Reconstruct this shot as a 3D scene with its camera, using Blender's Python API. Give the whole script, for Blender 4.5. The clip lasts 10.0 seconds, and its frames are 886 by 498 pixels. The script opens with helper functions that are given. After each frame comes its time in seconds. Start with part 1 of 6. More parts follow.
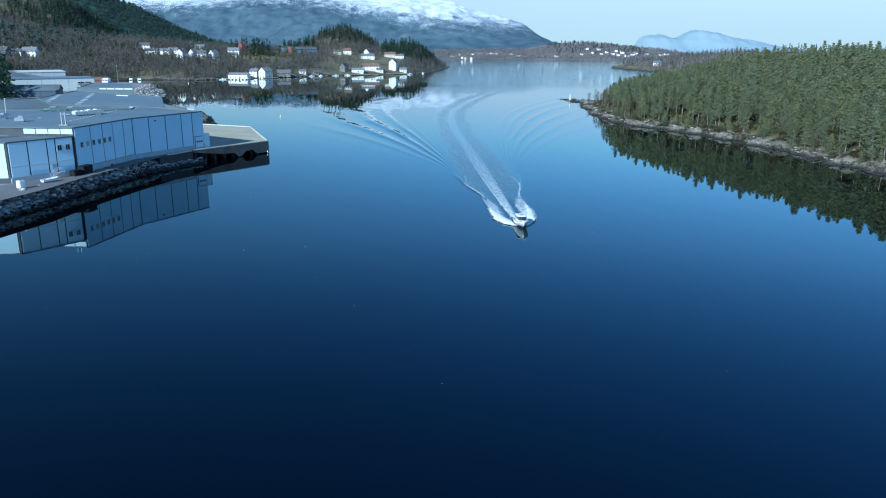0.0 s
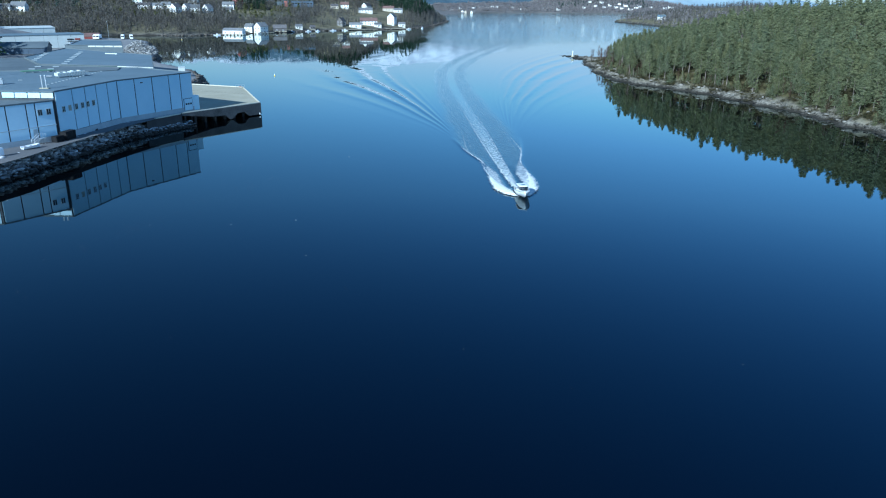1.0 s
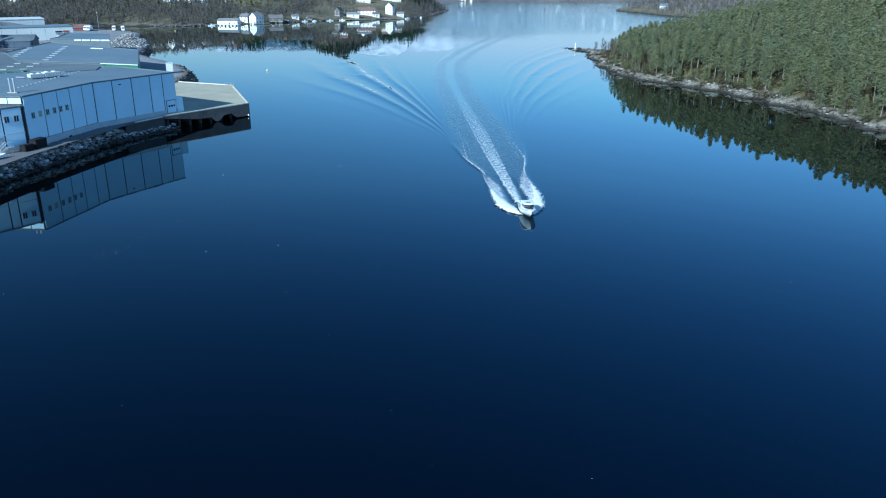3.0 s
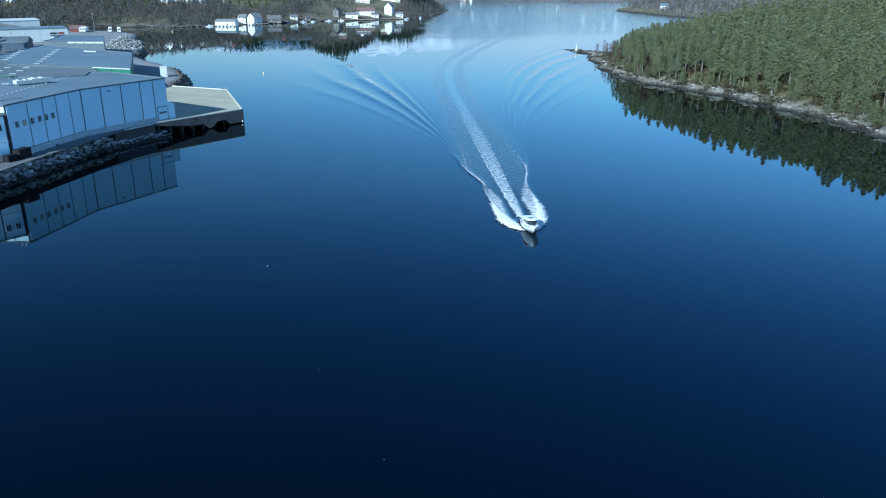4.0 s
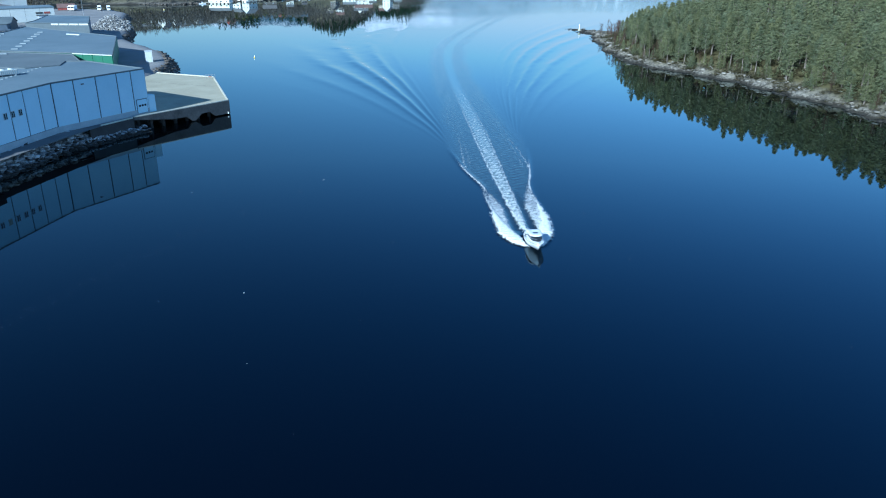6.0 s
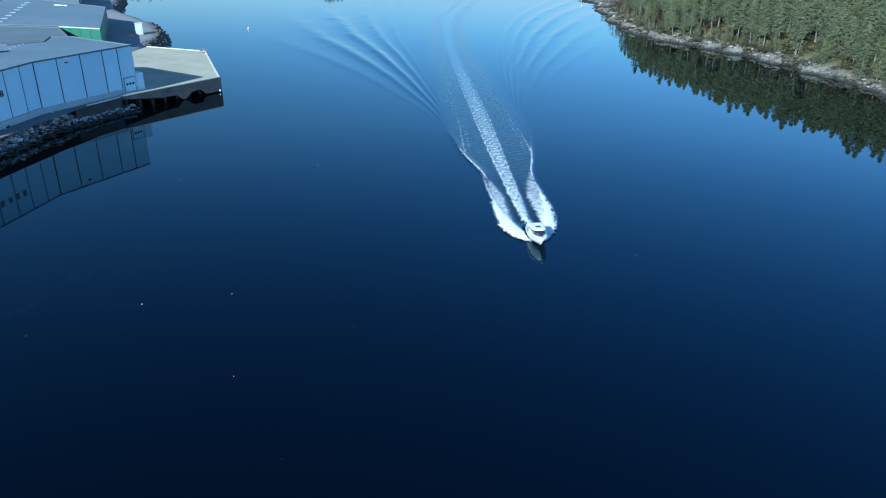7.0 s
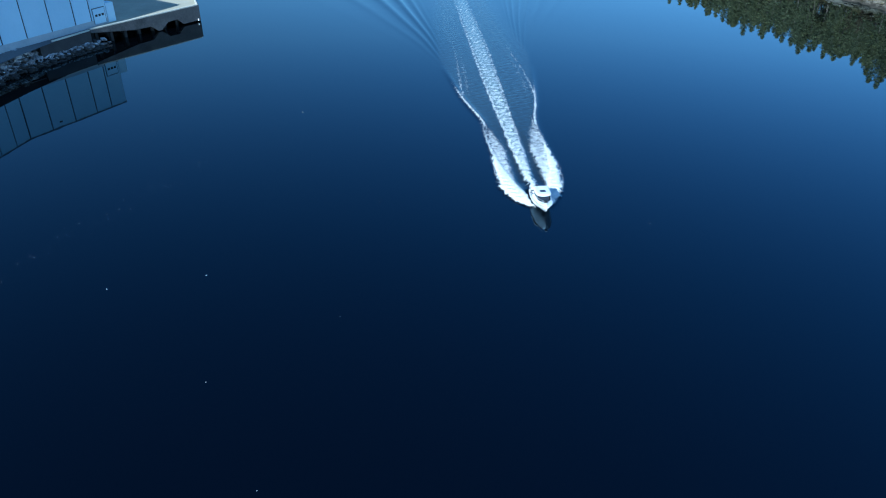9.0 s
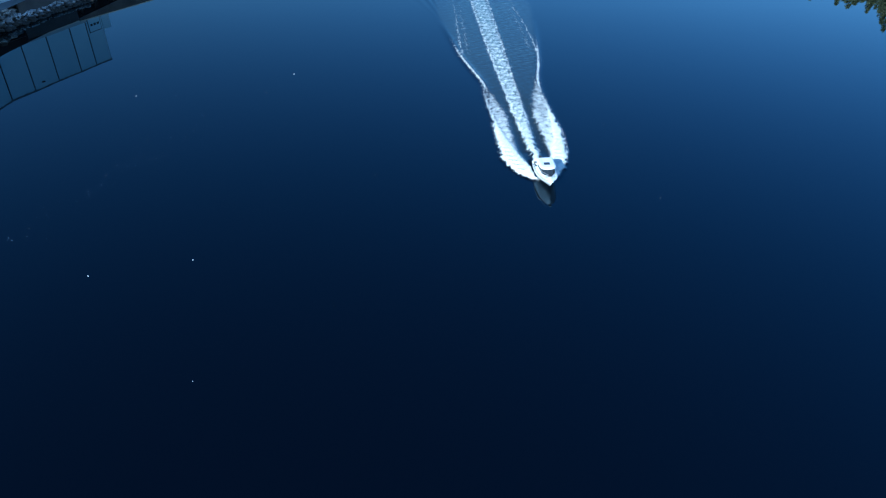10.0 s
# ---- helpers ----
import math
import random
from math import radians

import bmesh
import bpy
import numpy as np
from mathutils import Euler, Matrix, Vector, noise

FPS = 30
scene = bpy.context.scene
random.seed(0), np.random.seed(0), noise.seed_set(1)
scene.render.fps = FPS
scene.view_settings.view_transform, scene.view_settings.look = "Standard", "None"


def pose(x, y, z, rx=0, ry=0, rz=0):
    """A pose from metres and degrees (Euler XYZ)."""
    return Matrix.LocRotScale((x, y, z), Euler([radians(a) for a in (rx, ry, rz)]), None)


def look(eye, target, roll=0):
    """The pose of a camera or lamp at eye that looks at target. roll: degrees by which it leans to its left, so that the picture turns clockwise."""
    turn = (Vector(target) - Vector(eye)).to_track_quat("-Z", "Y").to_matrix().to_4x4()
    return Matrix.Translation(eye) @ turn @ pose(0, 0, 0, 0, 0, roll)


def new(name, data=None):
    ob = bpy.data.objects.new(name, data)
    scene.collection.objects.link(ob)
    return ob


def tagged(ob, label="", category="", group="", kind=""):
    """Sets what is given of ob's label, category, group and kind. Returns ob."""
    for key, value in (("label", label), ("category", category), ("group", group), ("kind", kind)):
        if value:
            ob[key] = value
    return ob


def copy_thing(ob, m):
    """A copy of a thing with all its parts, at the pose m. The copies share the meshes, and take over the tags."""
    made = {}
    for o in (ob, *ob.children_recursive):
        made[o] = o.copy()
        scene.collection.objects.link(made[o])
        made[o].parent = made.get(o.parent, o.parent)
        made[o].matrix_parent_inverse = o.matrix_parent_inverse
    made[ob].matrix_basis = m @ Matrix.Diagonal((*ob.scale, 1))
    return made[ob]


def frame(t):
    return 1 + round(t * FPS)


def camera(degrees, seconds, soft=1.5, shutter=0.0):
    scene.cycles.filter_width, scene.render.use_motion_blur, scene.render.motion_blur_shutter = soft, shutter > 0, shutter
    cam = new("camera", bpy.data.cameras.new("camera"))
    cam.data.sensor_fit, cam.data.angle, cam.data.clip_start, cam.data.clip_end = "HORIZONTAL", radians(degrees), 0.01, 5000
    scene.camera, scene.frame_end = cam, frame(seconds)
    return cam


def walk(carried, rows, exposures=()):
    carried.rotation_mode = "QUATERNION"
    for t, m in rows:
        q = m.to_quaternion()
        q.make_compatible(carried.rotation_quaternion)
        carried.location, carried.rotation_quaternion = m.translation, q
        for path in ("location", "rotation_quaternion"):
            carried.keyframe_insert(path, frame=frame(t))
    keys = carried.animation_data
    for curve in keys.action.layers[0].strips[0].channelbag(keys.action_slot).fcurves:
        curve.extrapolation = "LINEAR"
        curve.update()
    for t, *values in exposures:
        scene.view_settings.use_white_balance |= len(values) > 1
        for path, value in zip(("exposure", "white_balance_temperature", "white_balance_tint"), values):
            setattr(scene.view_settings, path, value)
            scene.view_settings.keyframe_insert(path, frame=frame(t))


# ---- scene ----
cam = camera(61.9, 10.0, soft=1.1)
PATH = [
    (0, pose(0.000, -25.000, 34.369, 74.793, -0.310, 0.084)),
    (0.5, pose(0.244, -21.565, 34.896, 73.115, -0.264, 0.086)),
    (1, pose(0.450, -18.178, 35.446, 71.449, -0.228, 0.077)),
    (1.5, pose(0.591, -14.854, 35.976, 70.656, -0.218, 0.075)),
    (2, pose(0.677, -11.558, 36.479, 70.564, -0.197, 0.051)),
    (2.5, pose(0.724, -8.308, 36.966, 70.577, -0.183, 0.045)),
    (4, pose(0.954, 1.374, 38.442, 70.532, -0.149, 0.004)),
    (4.5, pose(1.100, 4.472, 38.917, 70.288, -0.132, 0.015)),
    (5, pose(1.247, 7.596, 39.458, 69.989, -0.098, -0.005)),
    (5.5, pose(1.402, 10.714, 40.036, 69.520, -0.072, -0.020)),
    (7, pose(1.729, 19.938, 42.566, 66.214, -0.051, -0.076)),
    (7.5, pose(1.785, 22.784, 43.335, 64.728, -0.034, -0.121)),
    (8, pose(1.864, 25.565, 44.006, 63.102, -0.016, -0.176)),
    (8.5, pose(1.977, 28.355, 44.596, 61.459, 0.022, -0.218)),
    (9, pose(2.138, 31.229, 45.164, 59.617, 0.133, -0.292)),
    (9.5, pose(2.218, 34.128, 45.721, 57.722, 0.277, -0.363)),
    (10, pose(2.301, 37.073, 46.247, 55.390, 0.433, -0.477)),
]
# cool white balance; the picture brightens as the lens tips down to the dark water
EXPOSURES = [(0, 0.48, 4660, -2), (1, 0.55, 4660, -2), (5.5, 0.66, 4660, -2), (7, 0.78, 4660, -2), (9, 0.95, 4660, -2), (10, 1.0, 4660, -2)]
walk(cam, PATH, EXPOSURES)

# ---- light ----
SUN_AZ, SUN_EL = radians(-120.5), radians(27.8)
SUN_DIR = Vector((math.cos(SUN_AZ) * math.cos(SUN_EL), math.sin(SUN_AZ) * math.cos(SUN_EL), math.sin(SUN_EL)))
world = bpy.data.worlds.new("sky")
scene.world = world
world.use_nodes = True
wn = world.node_tree
wn.nodes.clear()
sky = wn.nodes.new("ShaderNodeTexSky")
sky.sky_type = "NISHITA"
sky.sun_disc = False
sky.sun_elevation = SUN_EL
sky.sun_rotation = math.pi / 2 - SUN_AZ
sky.air_density, sky.dust_density, sky.ozone_density, sky.altitude = 1.0, 0.0, 3.5, 300
bg = wn.nodes.new("ShaderNodeBackground")
bg.inputs["Strength"].default_value = 0.088
wout = wn.nodes.new("ShaderNodeOutputWorld")
# the white band low over the horizon never gets brighter than the haze of the day
haze = wn.nodes.new("ShaderNodeVectorMath")
haze.operation = "MINIMUM"
haze.inputs[1].default_value = (6.1, 6.4, 7.9)
wn.links.new(sky.outputs[0], haze.inputs[0])
# and pales towards it
ray_dir = wn.nodes.new("ShaderNodeTexCoord")
ray_xyz = wn.nodes.new("ShaderNodeSeparateXYZ")
wn.links.new(ray_dir.outputs["Generated"], ray_xyz.inputs[0])
pale = wn.nodes.new("ShaderNodeMapRange")
pale.interpolation_type = "SMOOTHSTEP"
for key, value in (("From Min", 0.0), ("From Max", 0.15), ("To Min", 0.95), ("To Max", 0.0)):
    pale.inputs[key].default_value = value
wn.links.new(ray_xyz.outputs["Z"], pale.inputs["Value"])
veil = wn.nodes.new("ShaderNodeMix")
veil.data_type = "RGBA"
wn.links.new(pale.outputs["Result"], veil.inputs[0])
veil.inputs[7].default_value = (5.5, 5.85, 5.2, 1)
# added gradient dims the western sky and lifts the eastern to shade the water
side = wn.nodes.new("ShaderNodeMapRange")
side.interpolation_type = "SMOOTHSTEP"
for key, value in (("From Min", -1.0), ("From Max", 1.0), ("To Min", 0.68), ("To Max", 1.40)):
    side.inputs[key].default_value = value
wn.links.new(ray_xyz.outputs["X"], side.inputs["Value"])
deepen = wn.nodes.new("ShaderNodeVectorMath")
deepen.operation = "SCALE"
wn.links.new(haze.outputs[0], deepen.inputs[0])
wn.links.new(side.outputs["Result"], deepen.inputs["Scale"])
wn.links.new(deepen.outputs[0], veil.inputs[6])
wn.links.new(veil.outputs[2], bg.inputs["Color"])
wn.links.new(bg.outputs[0], wout.inputs["Surface"])
sun_data = bpy.data.lights.new("sun", "SUN")
sun_data.energy, sun_data.angle, sun_data.color = 5.0, radians(0.53), (1.0, 0.93, 0.84)
sun = new("sun", sun_data)
sun.matrix_world = look(SUN_DIR * 200, (0, 0, 0))

# ---- materials ----
def nodes_of(name):
    m = bpy.data.materials.new(name)
    m.use_nodes = True
    nt = m.node_tree
    return m, nt, nt.nodes["Principled BSDF"]


def noise_node(nt, scale, detail=4.0, rough=0.55, coord=None):
    n = nt.nodes.new("ShaderNodeTexNoise")
    n.inputs["Scale"].default_value = scale
    n.inputs["Detail"].default_value = detail
    n.inputs["Roughness"].default_value = rough
    if coord is not None:
        nt.links.new(coord, n.inputs["Vector"])
    return n.outputs["Fac"]


def ramp(nt, fac, stops):
    r = nt.nodes.new("ShaderNodeValToRGB")
    el = r.color_ramp.elements
    while len(el) < len(stops):
        el.new(0.5)
    for e, (p, c) in zip(el, stops):
        e.position = p
        e.color = (*c, 1) if len(c) == 3 else c
    nt.links.new(fac, r.inputs["Fac"])
    return r.outputs["Color"]


def mixc(nt, fac, a, b, mode="MIX"):
    m = nt.nodes.new("ShaderNodeMix")
    m.data_type, m.blend_type = "RGBA", mode
    for sock, v in ((0, fac), (6, a), (7, b)):
        if hasattr(v, "is_linked"):
            nt.links.new(v, m.inputs[sock])
        else:
            m.inputs[sock].default_value = v if sock == 0 else (*v, 1)
    return m.outputs[2]


def math_node(nt, op, a, b=0.0, clamp=False):
    m = nt.nodes.new("ShaderNodeMath")
    m.operation, m.use_clamp = op, clamp
    for i, v in enumerate((a, b)):
        if hasattr(v, "is_linked"):
            nt.links.new(v, m.inputs[i])
        else:
            m.inputs[i].default_value = v
    return m.outputs[0]


def bump_node(nt, height, strength, distance, normal=None):
    b = nt.nodes.new("ShaderNodeBump")
    b.inputs["Strength"].default_value = strength
    b.inputs["Distance"].default_value = distance
    nt.links.new(height, b.inputs["Height"])
    if normal is not None:
        nt.links.new(normal, b.inputs["Normal"])
    return b.outputs["Normal"]


def surface(name, dark, light, rough=0.7, metal=0.0, coarse=0.3, fine=4.0, bump=0.3, depth=0.02, random_by="", spread=0.25, spec=0.5, tide=None):
    """Two scales of noise between two colours, fine relief, and a random shade per object or per piece."""
    m, nt, p = nodes_of(name)
    pos = nt.nodes.new("ShaderNodeNewGeometry")
    a = noise_node(nt, coarse, 5, 0.6, pos.outputs["Position"])
    b = noise_node(nt, fine, 6, 0.65, pos.outputs["Position"])
    f = math_node(nt, "ADD", math_node(nt, "MULTIPLY", a, 0.6), math_node(nt, "MULTIPLY", b, 0.4))
    col = ramp(nt, f, [(0.32, dark), (0.68, light)])
    if random_by:
        if random_by == "object":
            rnd = nt.nodes.new("ShaderNodeObjectInfo").outputs["Random"]
        else:
            rnd = pos.outputs["Random Per Island"]
        k = math_node(nt, "ADD", math_node(nt, "MULTIPLY", rnd, 2 * spread), 1 - spread)
        hsv = nt.nodes.new("ShaderNodeHueSaturation")
        nt.links.new(col, hsv.inputs["Color"])
        nt.links.new(k, hsv.inputs["Value"])
        col = hsv.outputs["Color"]
    if tide:
        # weed and wet stone up to the high-water mark
        sep = nt.nodes.new("ShaderNodeSeparateXYZ")
        nt.links.new(pos.outputs["Position"], sep.inputs[0])
        k = nt.nodes.new("ShaderNodeMapRange")
        nt.links.new(math_node(nt, "ADD", sep.outputs["Z"], math_node(nt, "MULTIPLY", math_node(nt, "SUBTRACT", a, 0.5), 2.2)), k.inputs["Value"])
        k.inputs["From Min"].default_value, k.inputs["From Max"].default_value = tide
        col = mixc(nt, k.outputs["Result"], (0.022, 0.019, 0.014), col)
    nt.links.new(col, p.inputs["Base Color"])
    p.inputs["Metallic"].default_value = metal
    p.inputs["Specular IOR Level"].default_value = spec
    r = math_node(nt, "ADD", math_node(nt, "MULTIPLY", b, 0.25), rough - 0.12, True)
    nt.links.new(r, p.inputs["Roughness"])
    if bump:
        nt.links.new(bump_node(nt, b, bump, depth), p.inputs["Normal"])
    return m


def glass(name, col=(0.02, 0.025, 0.03), rough=0.06):
    m, nt, p = nodes_of(name)
    p.inputs["Base Color"].default_value = (*col, 1)
    p.inputs["Roughness"].default_value = rough
    p.inputs["Specular IOR Level"].default_value = 0.7
    return m


def foliage(name, dark, light, random_by="island", spread=0.35, tree=0.0):
    m, nt, p = nodes_of(name)
    pos = nt.nodes.new("ShaderNodeNewGeometry")
    n = noise_node(nt, 0.35, 3, 0.6, pos.outputs["Position"])
    col = ramp(nt, n, [(0.3, dark), (0.7, light)])
    rnd = pos.outputs["Random Per Island"] if random_by == "island" else nt.nodes.new("ShaderNodeObjectInfo").outputs["Random"]
    k = math_node(nt, "ADD", math_node(nt, "MULTIPLY", rnd, 2 * spread), 1 - spread)
    hsv = nt.nodes.new("ShaderNodeHueSaturation")
    nt.links.new(col, hsv.inputs["Color"])
    nt.links.new(k, hsv.inputs["Value"])
    nt.links.new(hsv.outputs["Color"], p.inputs["Base Color"])
    p.inputs["Roughness"].default_value = 0.75
    p.inputs["Specular IOR Level"].default_value = 0.2
    if tree:
        # no two trees have quite the same green
        own = math_node(nt, "ADD", nt.nodes.new("ShaderNodeObjectInfo").outputs["Random"], math_node(nt, "MULTIPLY", noise_node(nt, 0.11, 2, 0.5, pos.outputs["Position"]), 1.4))
        own = math_node(nt, "FRACT", own, 0.0)
        nt.links.new(math_node(nt, "ADD", math_node(nt, "MULTIPLY", own, -tree * 0.055), 0.5 + tree * 0.012), hsv.inputs["Hue"])
        nt.links.new(math_node(nt, "ADD", math_node(nt, "MULTIPLY", own, 0.35 * tree), 1 - 0.25 * tree), hsv.inputs["Saturation"])
    # thin leaves let part of the light through
    tr = nt.nodes.new("ShaderNodeBsdfTranslucent")
    nt.links.new(hsv.outputs["Color"], tr.inputs["Color"])
    mx = nt.nodes.new("ShaderNodeMixShader")
    mx.inputs[0].default_value = 0.5
    nt.links.new(p.outputs[0], mx.inputs[1])
    nt.links.new(tr.outputs[0], mx.inputs[2])
    nt.links.new(mx.outputs[0], nt.nodes["Material Output"].inputs["Surface"])
    return m


def water_material():
    m, nt, p = nodes_of("water")
    pos = nt.nodes.new("ShaderNodeNewGeometry").outputs["Position"]
    foam = nt.nodes.new("ShaderNodeAttribute")
    foam.attribute_name = "foam"
    churn = nt.nodes.new("ShaderNodeAttribute")
    churn.attribute_name = "churn"
    ruffle = nt.nodes.new("ShaderNodeAttribute")
    ruffle.attribute_name = "chop"
    fine = noise_node(nt, 7.5, 8, 0.8, pos)
    lace = noise_node(nt, 1.1, 6, 0.65, pos)
    n = math_node(nt, "ADD", math_node(nt, "MULTIPLY", fine, 0.7), math_node(nt, "MULTIPLY", lace, 0.3))
    cut = math_node(nt, "ADD", foam.outputs["Fac"], math_node(nt, "MULTIPLY", math_node(nt, "SUBTRACT", n, 0.5), 4.6))
    mask = nt.nodes.new("ShaderNodeMapRange")
    mask.interpolation_type = "SMOOTHSTEP"
    nt.links.new(cut, mask.inputs["Value"])
    mask.inputs["From Min"].default_value, mask.inputs["From Max"].default_value = 0.3, 0.95
    white = math_node(nt, "MULTIPLY", mask.outputs["Result"], math_node(nt, "GREATER_THAN", foam.outputs["Fac"], 0.004))
    # aerated water under and round the foam is green-blue and paler than the deep water
    deep = mixc(nt, math_node(nt, "MULTIPLY", math_node(nt, "MULTIPLY", churn.outputs["Fac"], churn.outputs["Fac"]), 0.85, True), (0.0006, 0.0009, 0.0016), (0.17, 0.235, 0.225))
    col = mixc(nt, white, deep, (0.74, 0.745, 0.70))
    nt.links.new(col, p.inputs["Base Color"])
    p.inputs["Specular IOR Level"].default_value = 0.0
    p.inputs["Roughness"].default_value = 0.7
    # glassy swell, then the short chop of the churned band
    swell = noise_node(nt, 0.12, 3, 0.5, pos)
    n0 = bump_node(nt, swell, 0.12, 0.03)
    n1 = bump_node(nt, noise_node(nt, 0.7, 4, 0.55, pos), 0.05, 0.03, n0)
    chop = math_node(nt, "MULTIPLY", noise_node(nt, 1.8, 5, 0.6, pos), ruffle.outputs["Fac"])
    # a light breeze ruffles the open fjord beyond the headland; the water before the houses lies sheltered
    sep = nt.nodes.new("ShaderNodeSeparateXYZ")
    nt.links.new(pos, sep.inputs[0])
    reach = []
    for axis, lo, hi in (("Y", 480, 950), ("X", -60, 40)):
        r = nt.nodes.new("ShaderNodeMapRange")
        r.interpolation_type = "SMOOTHSTEP"
        nt.links.new(math_node(nt, "ADD", sep.outputs[axis], math_node(nt, "MULTIPLY", math_node(nt, "SUBTRACT", noise_node(nt, 0.012, 4, 0.6, pos), 0.5), 260 if axis == "Y" else 90)), r.inputs["Value"])
        r.inputs["From Min"].default_value, r.inputs["From Max"].default_value = lo, hi
        reach.append(r.outputs["Result"])
    breeze = math_node(nt, "MULTIPLY", math_node(nt, "MULTIPLY", reach[0], reach[1]), noise_node(nt, 1.1, 4, 0.6, pos))
    calm = bump_node(nt, chop, 0.55, 0.12, n1)
    n2 = bump_node(nt, breeze, 0.6, 0.18, calm)
    n3 = bump_node(nt, math_node(nt, "MULTIPLY", fine, white), 0.4, 0.15, n2)
    nt.links.new(n3, p.inputs["Normal"])
    # the mirror of the surface, its reflection painted darker and bluer at steep views
    gloss = nt.nodes.new("ShaderNodeBsdfGlossy")
    gloss.inputs["Roughness"].default_value = 0.012
    nt.links.new(n2, gloss.inputs["Normal"])
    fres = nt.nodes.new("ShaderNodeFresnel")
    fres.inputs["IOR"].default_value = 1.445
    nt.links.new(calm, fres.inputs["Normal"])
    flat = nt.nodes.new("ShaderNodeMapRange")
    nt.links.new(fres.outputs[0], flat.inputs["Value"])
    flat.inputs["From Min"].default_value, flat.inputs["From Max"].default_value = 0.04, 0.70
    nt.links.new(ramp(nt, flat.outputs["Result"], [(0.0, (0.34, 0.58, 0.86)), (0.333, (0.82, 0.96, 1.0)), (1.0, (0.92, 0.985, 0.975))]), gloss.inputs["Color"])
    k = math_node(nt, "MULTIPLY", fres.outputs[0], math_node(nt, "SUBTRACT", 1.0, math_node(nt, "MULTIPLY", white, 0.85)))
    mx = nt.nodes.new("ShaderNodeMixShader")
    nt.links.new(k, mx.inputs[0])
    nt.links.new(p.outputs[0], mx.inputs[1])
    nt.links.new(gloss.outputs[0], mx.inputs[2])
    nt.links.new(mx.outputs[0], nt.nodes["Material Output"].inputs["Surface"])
    return m


def terrain_material(name, low, mid, high, snow_from=None, rock=None, scale=0.02):
    m, nt, p = nodes_of(name)
    geo = nt.nodes.new("ShaderNodeNewGeometry")
    pos = geo.outputs["Position"]
    a = noise_node(nt, scale, 8, 0.62, pos)
    b = noise_node(nt, scale * 12, 6, 0.65, pos)
    f = math_node(nt, "ADD", math_node(nt, "MULTIPLY", a, 0.6), math_node(nt, "MULTIPLY", b, 0.4))
    col = ramp(nt, f, [(0.35, low), (0.5, mid), (0.66, high)])
    sep = nt.nodes.new("ShaderNodeSeparateXYZ")
    nt.links.new(pos, sep.inputs[0])
    z = sep.outputs["Z"]
    if rock:
        edge = math_node(nt, "ADD", z, math_node(nt, "MULTIPLY", math_node(nt, "SUBTRACT", f, 0.5), 9.0))
        k = nt.nodes.new("ShaderNodeMapRange")
        nt.links.new(edge, k.inputs["Value"])
        k.inputs["From Min"].default_value, k.inputs["From Max"].default_value = rock[0], rock[1]
        stone = ramp(nt, b, [(0.36, rock[2]), (0.62, rock[3])])
        col = mixc(nt, k.outputs["Result"], stone, col)
        # dark weed and wet stone up to the high-water mark
        tide = nt.nodes.new("ShaderNodeMapRange")
        nt.links.new(math_node(nt, "ADD", z, math_node(nt, "MULTIPLY", math_node(nt, "SUBTRACT", b, 0.5), 1.6)), tide.inputs["Value"])
        tide.inputs["From Min"].default_value, tide.inputs["From Max"].default_value = 0.4, 1.25
        col = mixc(nt, tide.outputs["Result"], (0.040, 0.036, 0.028), col)
    if snow_from:
        # the snow reaches lower on the eastern shoulder and hardly shows on the dark middle ridge
        along = nt.nodes.new("ShaderNodeMapRange")
        nt.links.new(sep.outputs["X"], along.inputs["Value"])
        along.inputs["From Min"].default_value, along.inputs["From Max"].default_value = -1700, 400
        bare = ramp(nt, along.outputs["Result"], [(q, (g, g, g)) for q, g in ((0.24, 0.32), (0.32, 0.0), (0.46, 0.02), (0.54, 0.22), (0.62, 0.44), (0.76, 0.86), (1.0, 1.0))])
        lower = math_node(nt, "MULTIPLY", math_node(nt, "SUBTRACT", bare, 0.5), 130.0)
        edge = math_node(nt, "ADD", math_node(nt, "ADD", z, lower), math_node(nt, "ADD", math_node(nt, "MULTIPLY", math_node(nt, "SUBTRACT", a, 0.5), snow_from[2]), math_node(nt, "MULTIPLY", math_node(nt, "SUBTRACT", b, 0.5), 2.6 * snow_from[2])))
        k = nt.nodes.new("ShaderNodeMapRange")
        nt.links.new(edge, k.inputs["Value"])
        k.inputs["From Min"].default_value, k.inputs["From Max"].default_value = snow_from[0], snow_from[1]
        col = mixc(nt, k.outputs["Result"], col, (0.62, 0.64, 0.67))
    nt.links.new(col, p.inputs["Base Color"])
    p.inputs["Roughness"].default_value = 0.9
    p.inputs["Specular IOR Level"].default_value = 0.15
    nt.links.new(bump_node(nt, b, 0.5, 0.05 / scale * 0.1), p.inputs["Normal"])
    return m


WATER = water_material()
M_ISLAND = terrain_material("island_ground", (0.05, 0.05, 0.02), (0.085, 0.075, 0.035), (0.12, 0.10, 0.05),
                            rock=(0.6, 3.4, (0.075, 0.069, 0.056), (0.31, 0.28, 0.23)), scale=0.09)
M_MAIN = terrain_material("mainland_ground", (0.075, 0.07, 0.045), (0.135, 0.12, 0.072), (0.23, 0.195, 0.115),
                         rock=(0.5, 4.5, (0.04, 0.037, 0.033), (0.13, 0.12, 0.105)), scale=0.012)
# spruce green made paler and bluer, with distance haze put into it
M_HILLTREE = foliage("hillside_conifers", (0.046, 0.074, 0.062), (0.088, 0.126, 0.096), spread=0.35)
# haze over the far shore is put into this paler ground colour
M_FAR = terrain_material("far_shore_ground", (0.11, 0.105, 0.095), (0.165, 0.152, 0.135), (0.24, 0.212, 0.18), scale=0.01)
